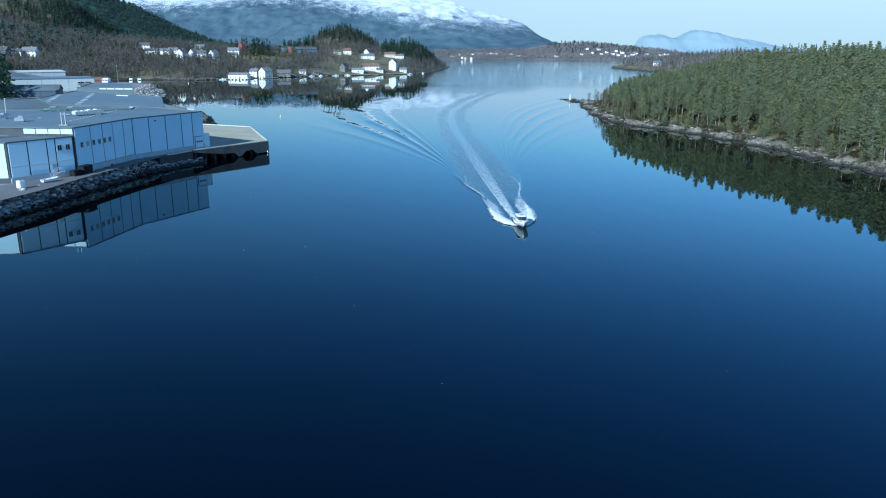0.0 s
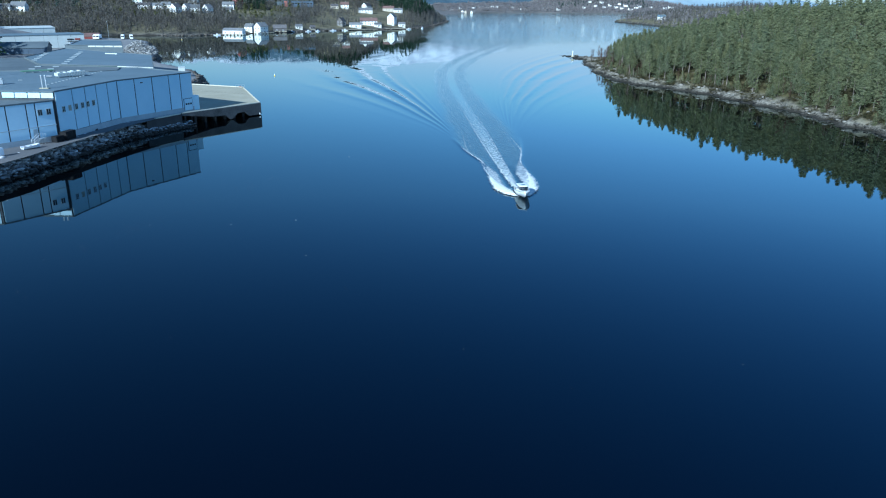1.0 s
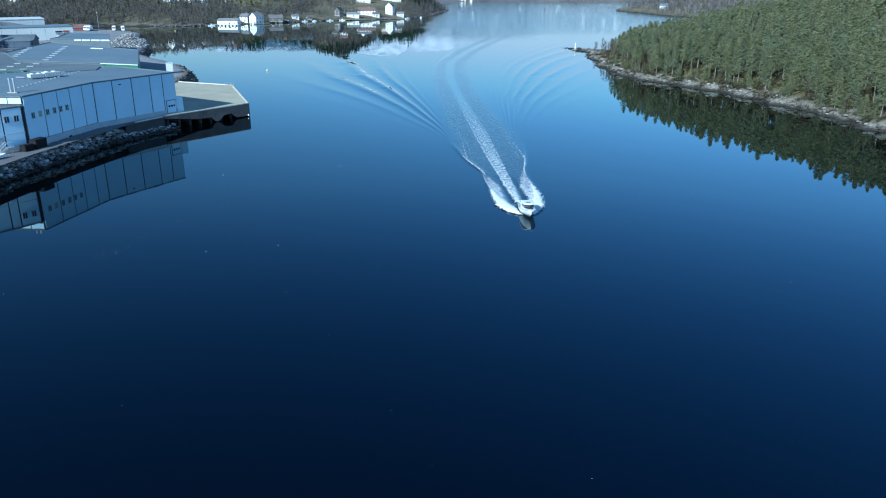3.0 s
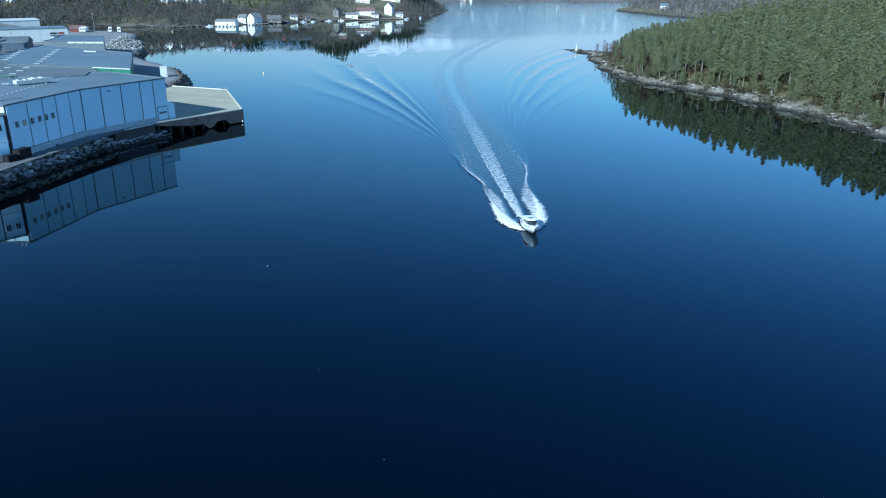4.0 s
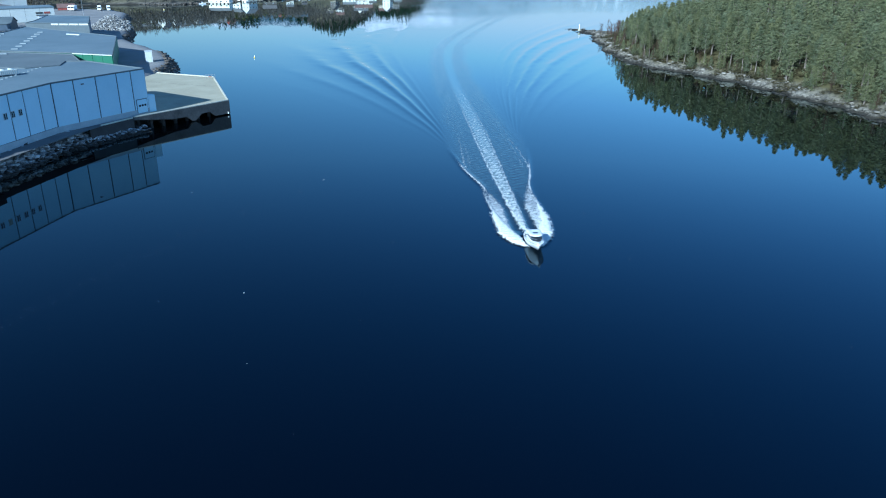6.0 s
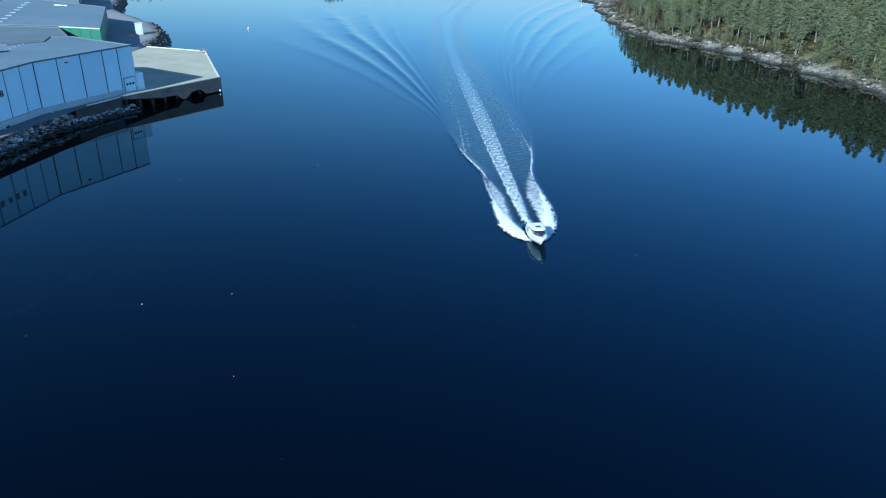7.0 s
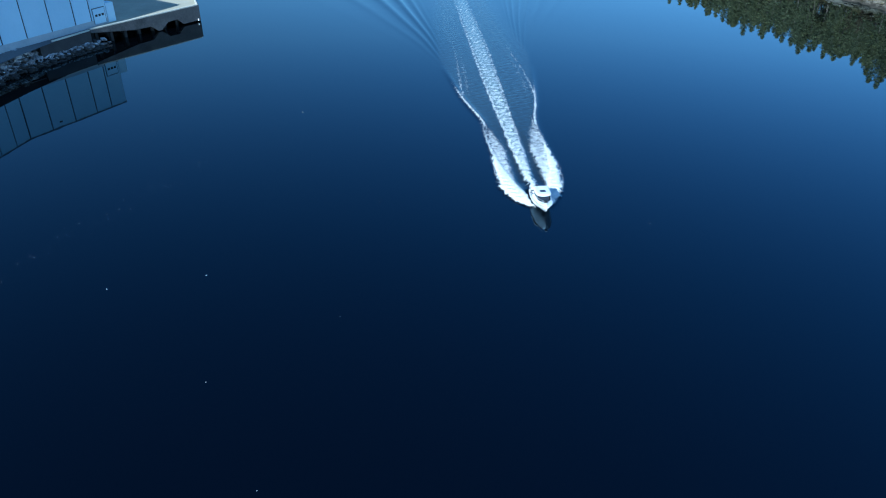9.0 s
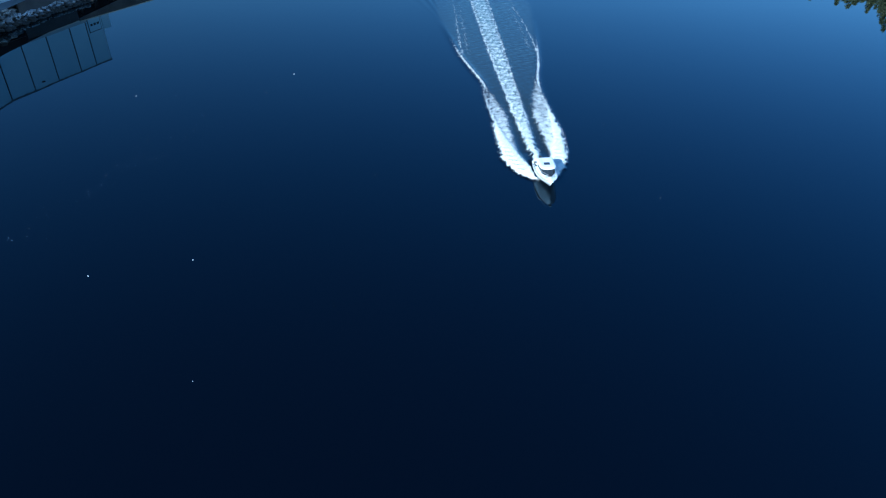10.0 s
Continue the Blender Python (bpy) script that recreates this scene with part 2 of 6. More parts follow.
M_YARD = surface("yard_gravel", (0.16, 0.155, 0.15), (0.27, 0.26, 0.245), 0.9, coarse=0.06, fine=1.2)
# distance haze is put into the slope colours; the snow keeps its own
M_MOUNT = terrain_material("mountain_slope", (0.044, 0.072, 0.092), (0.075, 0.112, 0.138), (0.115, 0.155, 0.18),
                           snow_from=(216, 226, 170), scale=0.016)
# green floor between the conifers, with the same haze in its colour
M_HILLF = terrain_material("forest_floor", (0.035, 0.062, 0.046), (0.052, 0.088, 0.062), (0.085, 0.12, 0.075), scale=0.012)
# the pale blue is distance haze put into the ridge colour
M_HAZE_RIDGE = terrain_material("distant_ridge", (0.24, 0.31, 0.345), (0.28, 0.35, 0.385), (0.32, 0.39, 0.42), scale=0.006)
# blue skylight of the shaded walls is put into the white panels' colour
M_PANEL = surface("white_cladding", (0.50, 0.65, 0.73), (0.59, 0.73, 0.80), 0.45, coarse=0.15, fine=2.0, bump=0.05, random_by="object", spread=0.03)
M_DARK = surface("dark_joint", (0.03, 0.035, 0.04), (0.06, 0.065, 0.07), 0.6, bump=0.05)
M_GREEN = surface("green_cladding", (0.03, 0.12, 0.07), (0.045, 0.16, 0.09), 0.5, bump=0.05)
M_ROOF = surface("roof_membrane", (0.095, 0.135, 0.16), (0.165, 0.208, 0.235), 0.75, coarse=0.05, fine=0.8, bump=0.1)
M_ROOF_DARK = surface("aged_roof_felt", (0.08, 0.10, 0.11), (0.14, 0.165, 0.175), 0.85, coarse=0.07, fine=1.0, bump=0.15)
M_SHED = surface("weathered_pale_cladding", (0.47, 0.50, 0.47), (0.60, 0.62, 0.58), 0.55, coarse=0.15, fine=2.0, bump=0.05)
M_KERB = surface("pale_concrete", (0.46, 0.44, 0.35), (0.60, 0.57, 0.46), 0.85, coarse=0.3, fine=2.0, bump=0.2)
M_CONC = surface("concrete", (0.285, 0.262, 0.18), (0.445, 0.412, 0.295), 0.85, coarse=0.12, fine=2.0, bump=0.2)
M_PLINTH = surface("pale_plinth", (0.34, 0.37, 0.38), (0.48, 0.50, 0.50), 0.8, coarse=0.3, fine=2.0, bump=0.15)
M_GREENPIPE = surface("green_pipe_paint", (0.09, 0.18, 0.12), (0.15, 0.25, 0.17), 0.55, bump=0.05)
M_VENT = surface("grey_roof_light", (0.23, 0.265, 0.275), (0.33, 0.365, 0.375), 0.5, bump=0.05)
M_CONC_WET = surface("weathered_quay_face", (0.04, 0.04, 0.038), (0.12, 0.115, 0.105), 0.8, coarse=0.25, fine=2.0, bump=0.4)
# shade under the quay deck is put into both pile colours
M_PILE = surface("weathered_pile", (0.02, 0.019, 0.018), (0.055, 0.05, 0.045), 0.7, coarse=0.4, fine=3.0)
M_SHADEPILE = surface("wet_black_pile", (0.012, 0.012, 0.011), (0.04, 0.038, 0.034), 0.5, coarse=0.4, fine=3.0)
M_ASPH = surface("asphalt", (0.08, 0.08, 0.082), (0.16, 0.155, 0.15), 0.9, coarse=0.08, fine=2.5)
M_STONE = surface("riprap_stone", (0.06, 0.06, 0.062), (0.62, 0.61, 0.60), 0.85, coarse=0.7, fine=5.0, bump=0.6, depth=0.06, random_by="object", spread=0.85, tide=(1.3, 2.7))
M_STONE_S = surface("loose_stone", (0.06, 0.06, 0.06), (0.58, 0.57, 0.56), 0.85, coarse=0.7, fine=5.0, bump=0.6, depth=0.06, random_by="island", spread=0.55, tide=(0.5, 1.5))
M_SHORE = surface("shore_rock", (0.085, 0.078, 0.064), (0.33, 0.30, 0.245), 0.85, coarse=0.5, fine=4.0, bump=0.7, depth=0.08, random_by="island", spread=0.4, tide=(0.5, 1.5))
M_RUBBLE = surface("rubble", (0.12, 0.118, 0.112), (0.42, 0.41, 0.385), 0.9, coarse=0.6, fine=4.0, random_by="island", spread=0.5)
M_BROWN = surface("brown_rock", (0.045, 0.04, 0.034), (0.16, 0.135, 0.108), 0.9, coarse=0.4, fine=3.0, bump=0.7, depth=0.08, random_by="island", spread=0.35)
M_STEEL = surface("galvanised_steel", (0.40, 0.42, 0.43), (0.58, 0.60, 0.61), 0.4, metal=0.7, bump=0.03)
M_WHITE = surface("white_paint", (0.74, 0.75, 0.75), (0.82, 0.82, 0.81), 0.5, coarse=0.5, fine=6.0, bump=0.04)
M_HULL = surface("white_gelcoat", (0.79, 0.80, 0.80), (0.84, 0.84, 0.83), 0.22, coarse=0.5, fine=5.0, bump=0.0)
M_DULLBLACK = surface("dull_black_steel", (0.010, 0.010, 0.011), (0.028, 0.027, 0.027), 0.9, bump=0.1, spec=0.15)
M_GREYVINYL = surface("grey_vinyl", (0.12, 0.125, 0.13), (0.2, 0.205, 0.21), 0.6, bump=0.05)
M_BLACK = surface("black_plastic", (0.012, 0.012, 0.013), (0.03, 0.03, 0.032), 0.35, bump=0.05)
M_RED = surface("red_paint", (0.20, 0.045, 0.035), (0.29, 0.075, 0.055), 0.7, bump=0.1)
M_ORANGE = surface("orange_panel", (0.34, 0.10, 0.07), (0.42, 0.14, 0.10), 0.6, bump=0.05)
M_BLUEWALL = surface("blue_grey_cladding", (0.05, 0.07, 0.10), (0.08, 0.11, 0.15), 0.6, bump=0.05)
M_YELLOW = surface("yellow_paint", (0.65, 0.45, 0.06), (0.75, 0.55, 0.10), 0.5, bump=0.05)
M_TILE = surface("dark_roof_tile", (0.06, 0.055, 0.055), (0.12, 0.11, 0.105), 0.8, fine=3.0, bump=0.3, random_by="object", spread=0.4)
M_TILE_RED = surface("red_roof_tile", (0.12, 0.075, 0.062), (0.19, 0.115, 0.095), 0.8, fine=3.0, bump=0.3)
M_WOODWALL = surface("painted_board_wall", (0.68, 0.66, 0.60), (0.84, 0.81, 0.74), 0.65, fine=4.0, bump=0.1, random_by="object", spread=0.12)
M_OCHRE = surface("ochre_board_wall", (0.46, 0.40, 0.30), (0.56, 0.49, 0.38), 0.7, fine=4.0, bump=0.1)
M_BARNWOOD = surface("grey_barn_wood", (0.07, 0.065, 0.06), (0.15, 0.135, 0.12), 0.85, fine=4.0, bump=0.2)
M_SLATE = surface("grey_slate_roof", (0.11, 0.112, 0.115), (0.19, 0.19, 0.185), 0.8, fine=3.0, bump=0.3, random_by="object", spread=0.3)
M_GLASS = glass("window_glass")
M_BARK = surface("pine_bark", (0.10, 0.085, 0.07), (0.27, 0.22, 0.18), 0.9, coarse=0.8, fine=6.0, bump=0.4)
M_PINE = foliage("pine_needles", (0.140, 0.166, 0.080), (0.262, 0.282, 0.142), spread=0.28, tree=0.6)
M_PINE_FAR = foliage("pine_wood", (0.140, 0.166, 0.080), (0.262, 0.282, 0.142), spread=0.28, tree=0.6)
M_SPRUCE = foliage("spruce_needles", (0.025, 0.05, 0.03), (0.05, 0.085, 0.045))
M_BARE = foliage("bare_twigs", (0.094, 0.086, 0.072), (0.19, 0.172, 0.145), spread=0.4)
M_REDTWIG = foliage("reddish_twigs", (0.10, 0.062, 0.045), (0.17, 0.11, 0.08), spread=0.3)
# brown twigs paled by the far-shore haze painted into their colour
M_HAZETWIG = foliage("far_twigs", (0.23, 0.21, 0.20), (0.37, 0.33, 0.31), spread=0.3)
M_HEATH = foliage("heather_and_juniper", (0.06, 0.062, 0.028), (0.14, 0.115, 0.06), spread=0.4)
M_BUSH = foliage("budding_bushes", (0.08, 0.085, 0.035), (0.15, 0.15, 0.06), spread=0.4)

# ---- mesh helpers ----
def put(name, verts, faces, material, parent=None, label="", smooth=False):
    me = bpy.data.meshes.new(name)
    me.from_pydata([tuple(v) for v in verts], [], [tuple(f) for f in faces])
    me.materials.append(material)
    if smooth:
        me.polygons.foreach_set("use_smooth", [True] * len(me.polygons))
    ob = new(name, me)
    if parent is not None:
        ob.parent = parent
    if label:
        ob["label"] = label
    return ob


def put_np(name, verts, faces, material, smooth=False):
    """A mesh from numpy arrays: verts (n, 3), faces (m, k) with k corners each."""
    me = bpy.data.meshes.new(name)
    m, k = faces.shape
    me.vertices.add(len(verts))
    me.vertices.foreach_set("co", np.ascontiguousarray(verts, dtype=np.float32).ravel())
    me.loops.add(m * k)
    me.loops.foreach_set("vertex_index", np.ascontiguousarray(faces, dtype=np.int32).ravel())
    me.polygons.add(m)
    me.polygons.foreach_set("loop_start", np.arange(0, m * k, k, dtype=np.int32))
    me.polygons.foreach_set("loop_total", np.full(m, k, dtype=np.int32))
    me.materials.append(material)
    if smooth:
        me.polygons.foreach_set("use_smooth", np.ones(m, dtype=bool))
    me.update(calc_edges=True)
    me.validate()
    return new(name, me)


def part(name, bm, material, parent, label="", smooth=False):
    me = bpy.data.meshes.new(name)
    bm.to_mesh(me)
    bm.free()
    me.materials.append(material)
    if smooth:
        me.polygons.foreach_set("use_smooth", [True] * len(me.polygons))
    ob = new(name, me)
    if parent is not None:
        ob.parent = parent
    if label:
        ob["label"] = label
    return ob


def share(ob, m, parent):
    """Another object on the same mesh, at the pose m under parent."""
    o = new(ob.name.split(".")[0], ob.data)
    o.parent = parent
    o.matrix_basis = m
    return o


def thing(name, m, label, category, group="", kind=""):
    e = new(name)
    e.empty_display_size = 0.3
    e.matrix_basis = m
    return tagged(e, label, category, group, kind)


def box(sx, sy, sz, bevel=0.0, at=(0, 0, 0), bm=None):
    """A box on its base, centred in x and y at `at`."""
    b = bmesh.new()
    bmesh.ops.create_cube(b, size=1)
    bmesh.ops.scale(b, vec=(sx, sy, sz), verts=b.verts)
    bmesh.ops.translate(b, vec=(at[0], at[1], at[2] + sz / 2), verts=b.verts)
    if bevel:
        bmesh.ops.bevel(b, geom=b.edges[:], offset=bevel, segments=2, affect="EDGES")
    if bm is None:
        return b
    me = bpy.data.meshes.new("tmp")
    b.to_mesh(me)
    b.free()
    bm.from_mesh(me)
    bpy.data.meshes.remove(me)
    return bm


def tube(r0, r1, h, n=10, at=(0, 0, 0), bm=None):
    b = bmesh.new() if bm is None else bm
    g = bmesh.ops.create_cone(b, cap_ends=True, segments=n, radius1=r0, radius2=r1, depth=h)
    bmesh.ops.translate(b, vec=(at[0], at[1], at[2] + h / 2), verts=g["verts"])
    return b


def prism(poly, z0, z1):
    """A bmesh prism over a plan polygon."""
    b = bmesh.new()
    lo = [b.verts.new((x, y, z0)) for x, y in poly]
    hi = [b.verts.new((x, y, z1)) for x, y in poly]
    n = len(poly)
    for i in range(n):
        b.faces.new((lo[i], lo[(i + 1) % n], hi[(i + 1) % n], hi[i]))
    b.faces.new(hi)
    b.faces.new(lo[::-1])
    bmesh.ops.recalc_face_normals(b, faces=b.faces)
    return b


def pipe(points, r, n=6):
    """A round bar along points."""
    b = bmesh.new()
    rings = []
    pts = [Vector(p) for p in points]
    for i, p in enumerate(pts):
        d = (pts[min(i + 1, len(pts) - 1)] - pts[max(i - 1, 0)]).normalized()
        u = d.orthogonal().normalized()
        v = d.cross(u)
        rings.append([b.verts.new(p + r * (math.cos(a) * u + math.sin(a) * v)) for a in [2 * math.pi * k / n for k in range(n)]])
    for a, c in zip(rings, rings[1:]):
        # keep the rings in step with one another
        k0 = min(range(n), key=lambda k: (c[k].co - a[0].co).length)
        for k in range(n):
            b.faces.new((a[k], a[(k + 1) % n], c[(k + 1 + k0) % n], c[(k + k0) % n]))
    b.faces.new(rings[0][::-1])
    b.faces.new(rings[-1])
    bmesh.ops.recalc_face_normals(b, faces=b.faces)
    return b


# ---- lie of the land ----
ISLAND = [(240, -60), (215, 0), (178, 60), (152, 110), (137, 150), (127, 183), (122, 203), (120, 229), (115, 252), (109, 283), (99, 302),
          (93, 314), (87, 324), (82, 346), (81, 388), (84, 412), (86, 444), (90, 468), (83, 498), (82, 509), (88, 509), (100, 488),
          (125, 492), (180, 540), (260, 600), (420, 640), (900, 600), (900, -60)]
MAIN = [(-160, -80), (-118, 40), (-100, 90), (-92, 120), (-89.5, 135), (-89, 146), (-87, 160), (-84, 179), (-80, 192), (-84, 205), (-84, 222),
        (-92, 250), (-100, 280), (-102, 309), (-111, 331), (-122, 353), (-150, 392), (-165, 416), (-182, 470), (-216, 545), (-238, 606), (-262, 640),
        (-330, 670), (-360, 720), (-330, 775), (-299, 784), (-266, 776), (-240, 807), (-217, 841), (-180, 881), (-152, 922), (-120, 950),
        (-50, 1003), (-20, 1100), (-6, 1250), (8, 1390), (-20, 1700), (10, 2200), (80, 2420), (300, 2540), (560, 2450), (1200, 2350), (5200, 2300),
        (5200, 5200), (-5200, 5200), (-5200, -80)]
CAPE = [(316, 1412), (322, 1350), (328, 1292), (331, 1200), (334, 1160), (350, 1050), (420, 930), (560, 850), (1200, 800), (4000, 800), (4000, 1900), (700, 1750), (380, 1480)]


def inside_distance(poly, x, y):
    """How far (x, y) lies inside a plan polygon; negative outside."""
    p = np.array(poly, float)
    q = np.roll(p, -1, axis=0)
    best = np.full(x.shape, 1e9)
    odd = np.zeros(x.shape, bool)
    for (ax, ay), (bx, by) in zip(p, q):
        dx, dy = bx - ax, by - ay
        k = np.clip(((x - ax) * dx + (y - ay) * dy) / (dx * dx + dy * dy), 0, 1)
        best = np.minimum(best, np.hypot(x - ax - k * dx, y - ay - k * dy))
        hit = (ay > y) != (by > y)
        with np.errstate(divide="ignore", invalid="ignore"):
            odd ^= hit & (x < dx * (y - ay) / (dy if dy else 1e-9) + ax)
    return np.where(odd, best, -best)


def wavy(x, y, size, seed=0.0):
    """Smooth noise in -1..1 from a few turned sines."""
    v = np.zeros_like(x, dtype=float)
    amp, tot = 1.0, 0.0
    for k in range(6):
        a = 1.3 * k + seed
        f = 2 * math.pi / size * 1.83 ** k
        v += amp * np.sin(f * (x * math.cos(a) + y * math.sin(a)) + 2.1 * k + seed * 5 + 1.7 * np.sin(f * 0.6 * (y * math.cos(a) - x * math.sin(a)) + k))
        tot += amp
        amp *= 0.6
    return v / tot * 1.5


def step(a, b, v):
    k = np.clip((v - a) / (b - a), 0, 1)
    return k * k * (3 - 2 * k)


def bell(x, y, cx, cy, sx, sy):
    return np.exp(-0.5 * (((x - cx) / sx) ** 2 + ((y - cy) / sy) ** 2))


def island_height(x, y):
    d = inside_distance(ISLAND, x, y)
    top = np.interp(y, [-60, 150, 260, 330, 400, 480], [14, 14, 15.5, 16.5, 13, 1.4])
    e = d + 2.5 * wavy(x, y, 26, 1.0)
    rocks = 1.9 * step(-1.5, 4, e) * np.interp(y, [300, 440, 480, 509], [1, 0.8, 0.55, 0.4]) + (0.7 * wavy(x, y, 9, 2.0) + 0.55 * wavy(x, y, 3.6, 6.0)) * step(-1, 2.5, d) * step(14, 7, d)
    rise = top * step(3, 85, e) + 4.0 * step(2, 16, e) * np.clip(top / 12, 0, 1)
    return np.where(d > -4, rocks + rise - 0.5 + 0.6 * wavy(x, y, 30, 4) * step(3, 20, d), -4.0)


def main_height(x, y):
    d = inside_distance(MAIN, x, y)
    flat = step(-345, -300, x) * step(700, 655, y)
    yard = np.where(d > 3.2, 3.75, -0.8 + 4.55 * np.clip((d + 1.0) / 4.2, 0, 1))
    bank = 9 * (1 - np.exp(-np.maximum(d, 0) / 22)) + 17 * step(10, 240, d) + 1.5 * wavy(x, y, 90, 0.5) * step(5, 60, d)
    far = step(1900, 2300, y)
    bank = bank * (1 - 0.45 * far) + far * (np.interp(x, [0, 300, 430, 520, 640, 720, 900], [6, 12, 34, 36, 31, 22, -4]) + 4 * wavy(x, y, 300, 3)) * step(40, 400, d)
    hills = (np.interp(x, [-2600, -1450, -1110, -1040, -970, -890, -820, -740, -660, -560], [270, 235, 186, 168, 162, 135, 102, 62, 25, 0]) * np.exp(-((y - 2000) / 420) ** 2) + 56 * step(-640, -830, x + 0.15 * (y - 1480) + 28 * wavy(x, y, 260, 4)) * np.exp(-((y - 1480) / 210) ** 2) + 62 * bell(x, y, -880, 1180, 190, 260) + 8 * bell(x, y, -480, 1000, 130, 120) + 3 * bell(x, y, -125, 1165, 45, 45)
             + 37 * bell(x, y, -170, 1280, 42, 50) + 27 * bell(x, y, -36, 1275, 44, 90))
    hills *= step(0, 60, d)
    ridge = np.interp(x, [-5200, -3200, -2400, -1700, -1200, -900, -600, -300, -140, 50, 191, 297, 401, 440, 472, 510, 560, 720, 5200],
                      [180, 272, 268, 266, 266, 268, 274, 284, 280, 256, 206, 174, 120, 88, 54, 26, 12, 9, 8])
    blue = np.interp(x, [1150, 1190, 1218, 1250, 1280, 1354, 1451, 1520, 1581, 1650, 1713, 1822, 2085, 2300], [0, 14, 48, 94, 106, 110, 90, 118, 142, 134, 124, 98, 50, 18])
    mount = ridge * step(3000, 4150, y + 75 * wavy(x, y, 1300, 2)) * (0.97 + 0.03 * wavy(x, y, 420, 7)) + step(3150, 3700, y) * step(4180, 4080, y) * step(60, 220, ridge) * (5 * (1 - 2 * np.abs(wavy(x + 60 * wavy(x, y, 500, 1), 0.3 * y, 420, 9))) + 2 * (1 - 2 * np.abs(wavy(x, 0.3 * y, 150, 3))))
    mount = np.maximum(mount, blue * step(4400, 4800, y) * (1 + 0.03 * wavy(x, y, 160, 8)))
    land = bank + hills + mount
    return np.where(d > -2, flat * yard + (1 - flat) * np.where(d > 0, land, 1.2 * d), -4.0)


def cape_height(x, y):
    d = inside_distance(CAPE, x, y)
    return np.where(d > -3, np.where(d > 0, 6 * (1 - np.exp(-d / 18)) + 14 * step(20, 260, d) + 12 * bell(x, y, 520, 1350, 120, 200) + 1.5 * wavy(x, y, 80, 6), 1.5 * d), -4.0)


def terrain(name, height, xs, ys, material, label):
    x, y = np.meshgrid(np.array(xs, float), np.array(ys, float))
    z = height(x, y)
    ny, nx = x.shape
    v = np.stack([x, y, z], -1).reshape(-1, 3)
    i = (np.arange(ny - 1)[:, None] * nx + np.arange(nx - 1)[None]).ravel()
    f = np.stack([i, i + 1, i + 1 + nx, i + nx], -1)
    keep = z.reshape(-1)[f].max(axis=1) > -3.5
    ob = put_np(name, v, f[keep], material, True)
    return tagged(ob, label, "ground", kind="structure")


terrain("ground_island", island_height, np.concatenate([np.arange(70, 150, 1.1), np.arange(150, 330, 5)]), np.concatenate([np.arange(-60, 150, 7), np.arange(150, 516, 1.2), np.arange(516, 640, 8)]),
        M_ISLAND, "rocky wooded island shore with pale bare rock at the waterline")
terrain("ground_yard", main_height, np.arange(-350, -76, 2.6), np.arange(-80, 690, 3.2), M_YARD, "level gravel yard of the waterside factory")
terrain("ground_mainland", main_height, np.arange(-1000, 60, 8.0), np.arange(684, 1700, 8.0), M_MAIN, "grassy wooded bank rising from the fjord")
terrain("ground_hill", main_height, np.concatenate([np.arange(-2600, -350, 40.0)]), np.arange(60, 720, 40.0), M_HILLF, "wooded hillside behind the factory yard")
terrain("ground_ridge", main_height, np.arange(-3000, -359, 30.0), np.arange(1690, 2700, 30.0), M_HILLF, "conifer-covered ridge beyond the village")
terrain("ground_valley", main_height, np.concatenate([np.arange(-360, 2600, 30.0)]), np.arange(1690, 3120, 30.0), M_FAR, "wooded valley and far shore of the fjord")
terrain("ground_hillside", main_height, np.arange(-3000, -990, 40.0), np.arange(690, 1720, 40.0), M_HILLF, "dark wooded hillside")
terrain("ground_vale", main_height, np.arange(-3000, -359, 60.0), np.arange(2690, 3120, 30.0), M_HILLF, "dark wooded valley floor below the mountain")
terrain("mountain", main_height, np.arange(-3000, 1150, 11.0), np.arange(3096, 4400, 14.0), M_MOUNT, "mountain with haze-blue slope colour and snow on its upper slopes")
terrain("distant_mountain", main_height, np.arange(1140, 2500, 14.0), np.arange(3096, 4900, 30.0), M_HAZE_RIDGE, "far mountain ridge on the horizon, coloured by blue haze")
terrain("ground_cape", cape_height, np.arange(310, 1300, 8.0), np.arange(800, 1800, 8.0), M_MAIN, "low wooded cape across the sound")

# ---- water and wake ----
TRAIL_Y = [90, 104, 118, 134, 145, 167.6, 183, 202, 235, 279, 326, 365, 408, 450, 501, 585, 700, 866, 1135]
TRAIL_X = [18.0, 16.9, 15.75, 14.6, 13.9, 12.6, 11.8, 10.8, 8.8, 6.2, 4.3, 4.1, 6.2, 11.8, 20.5, 38, 63, 98, 166]
STERN_Y = 124.3
# distance of the outer edge of the wake from its middle line, to port and starboard, and of the ridge and inner edge of the thrown sheets
EDGE_S = [-6.5, -5.6, -3, 0, 3, 8, 14, 20, 25.5, 30, 34, 41, 46, 58, 90, 137, 164, 230, 330, 380, 800]
EDGE_L = [0.3, 1.3, 3.4, 4.6, 4.75, 4.7, 4.5, 4.3, 4.1, 4.8, 5.7, 7.0, 7.6, 9.2, 13.6, 22.4, 28.0, 40, 60, 72, 160]
EDGE_R = [0.3, 1.1, 2.6, 3.9, 4.6, 5.1, 5.25, 5.1, 5.0, 5.5, 6.3, 7.4, 8.1, 9.6, 14.2, 22.6, 28.0, 40, 60, 72, 160]
RIDGE_S, RIDGE_D = [-5, -3, 2.5, 7, 13, 18, 26], [0.9, 1.15, 2.5, 3.4, 4.1, 4.3, 4.3]
INNER_S, INNER_D = [-5, -1.4, 3, 8, 14.7, 22, 27], [0.8, 1.5, 1.9, 1.9, 1.75, 2.7, 4.3]


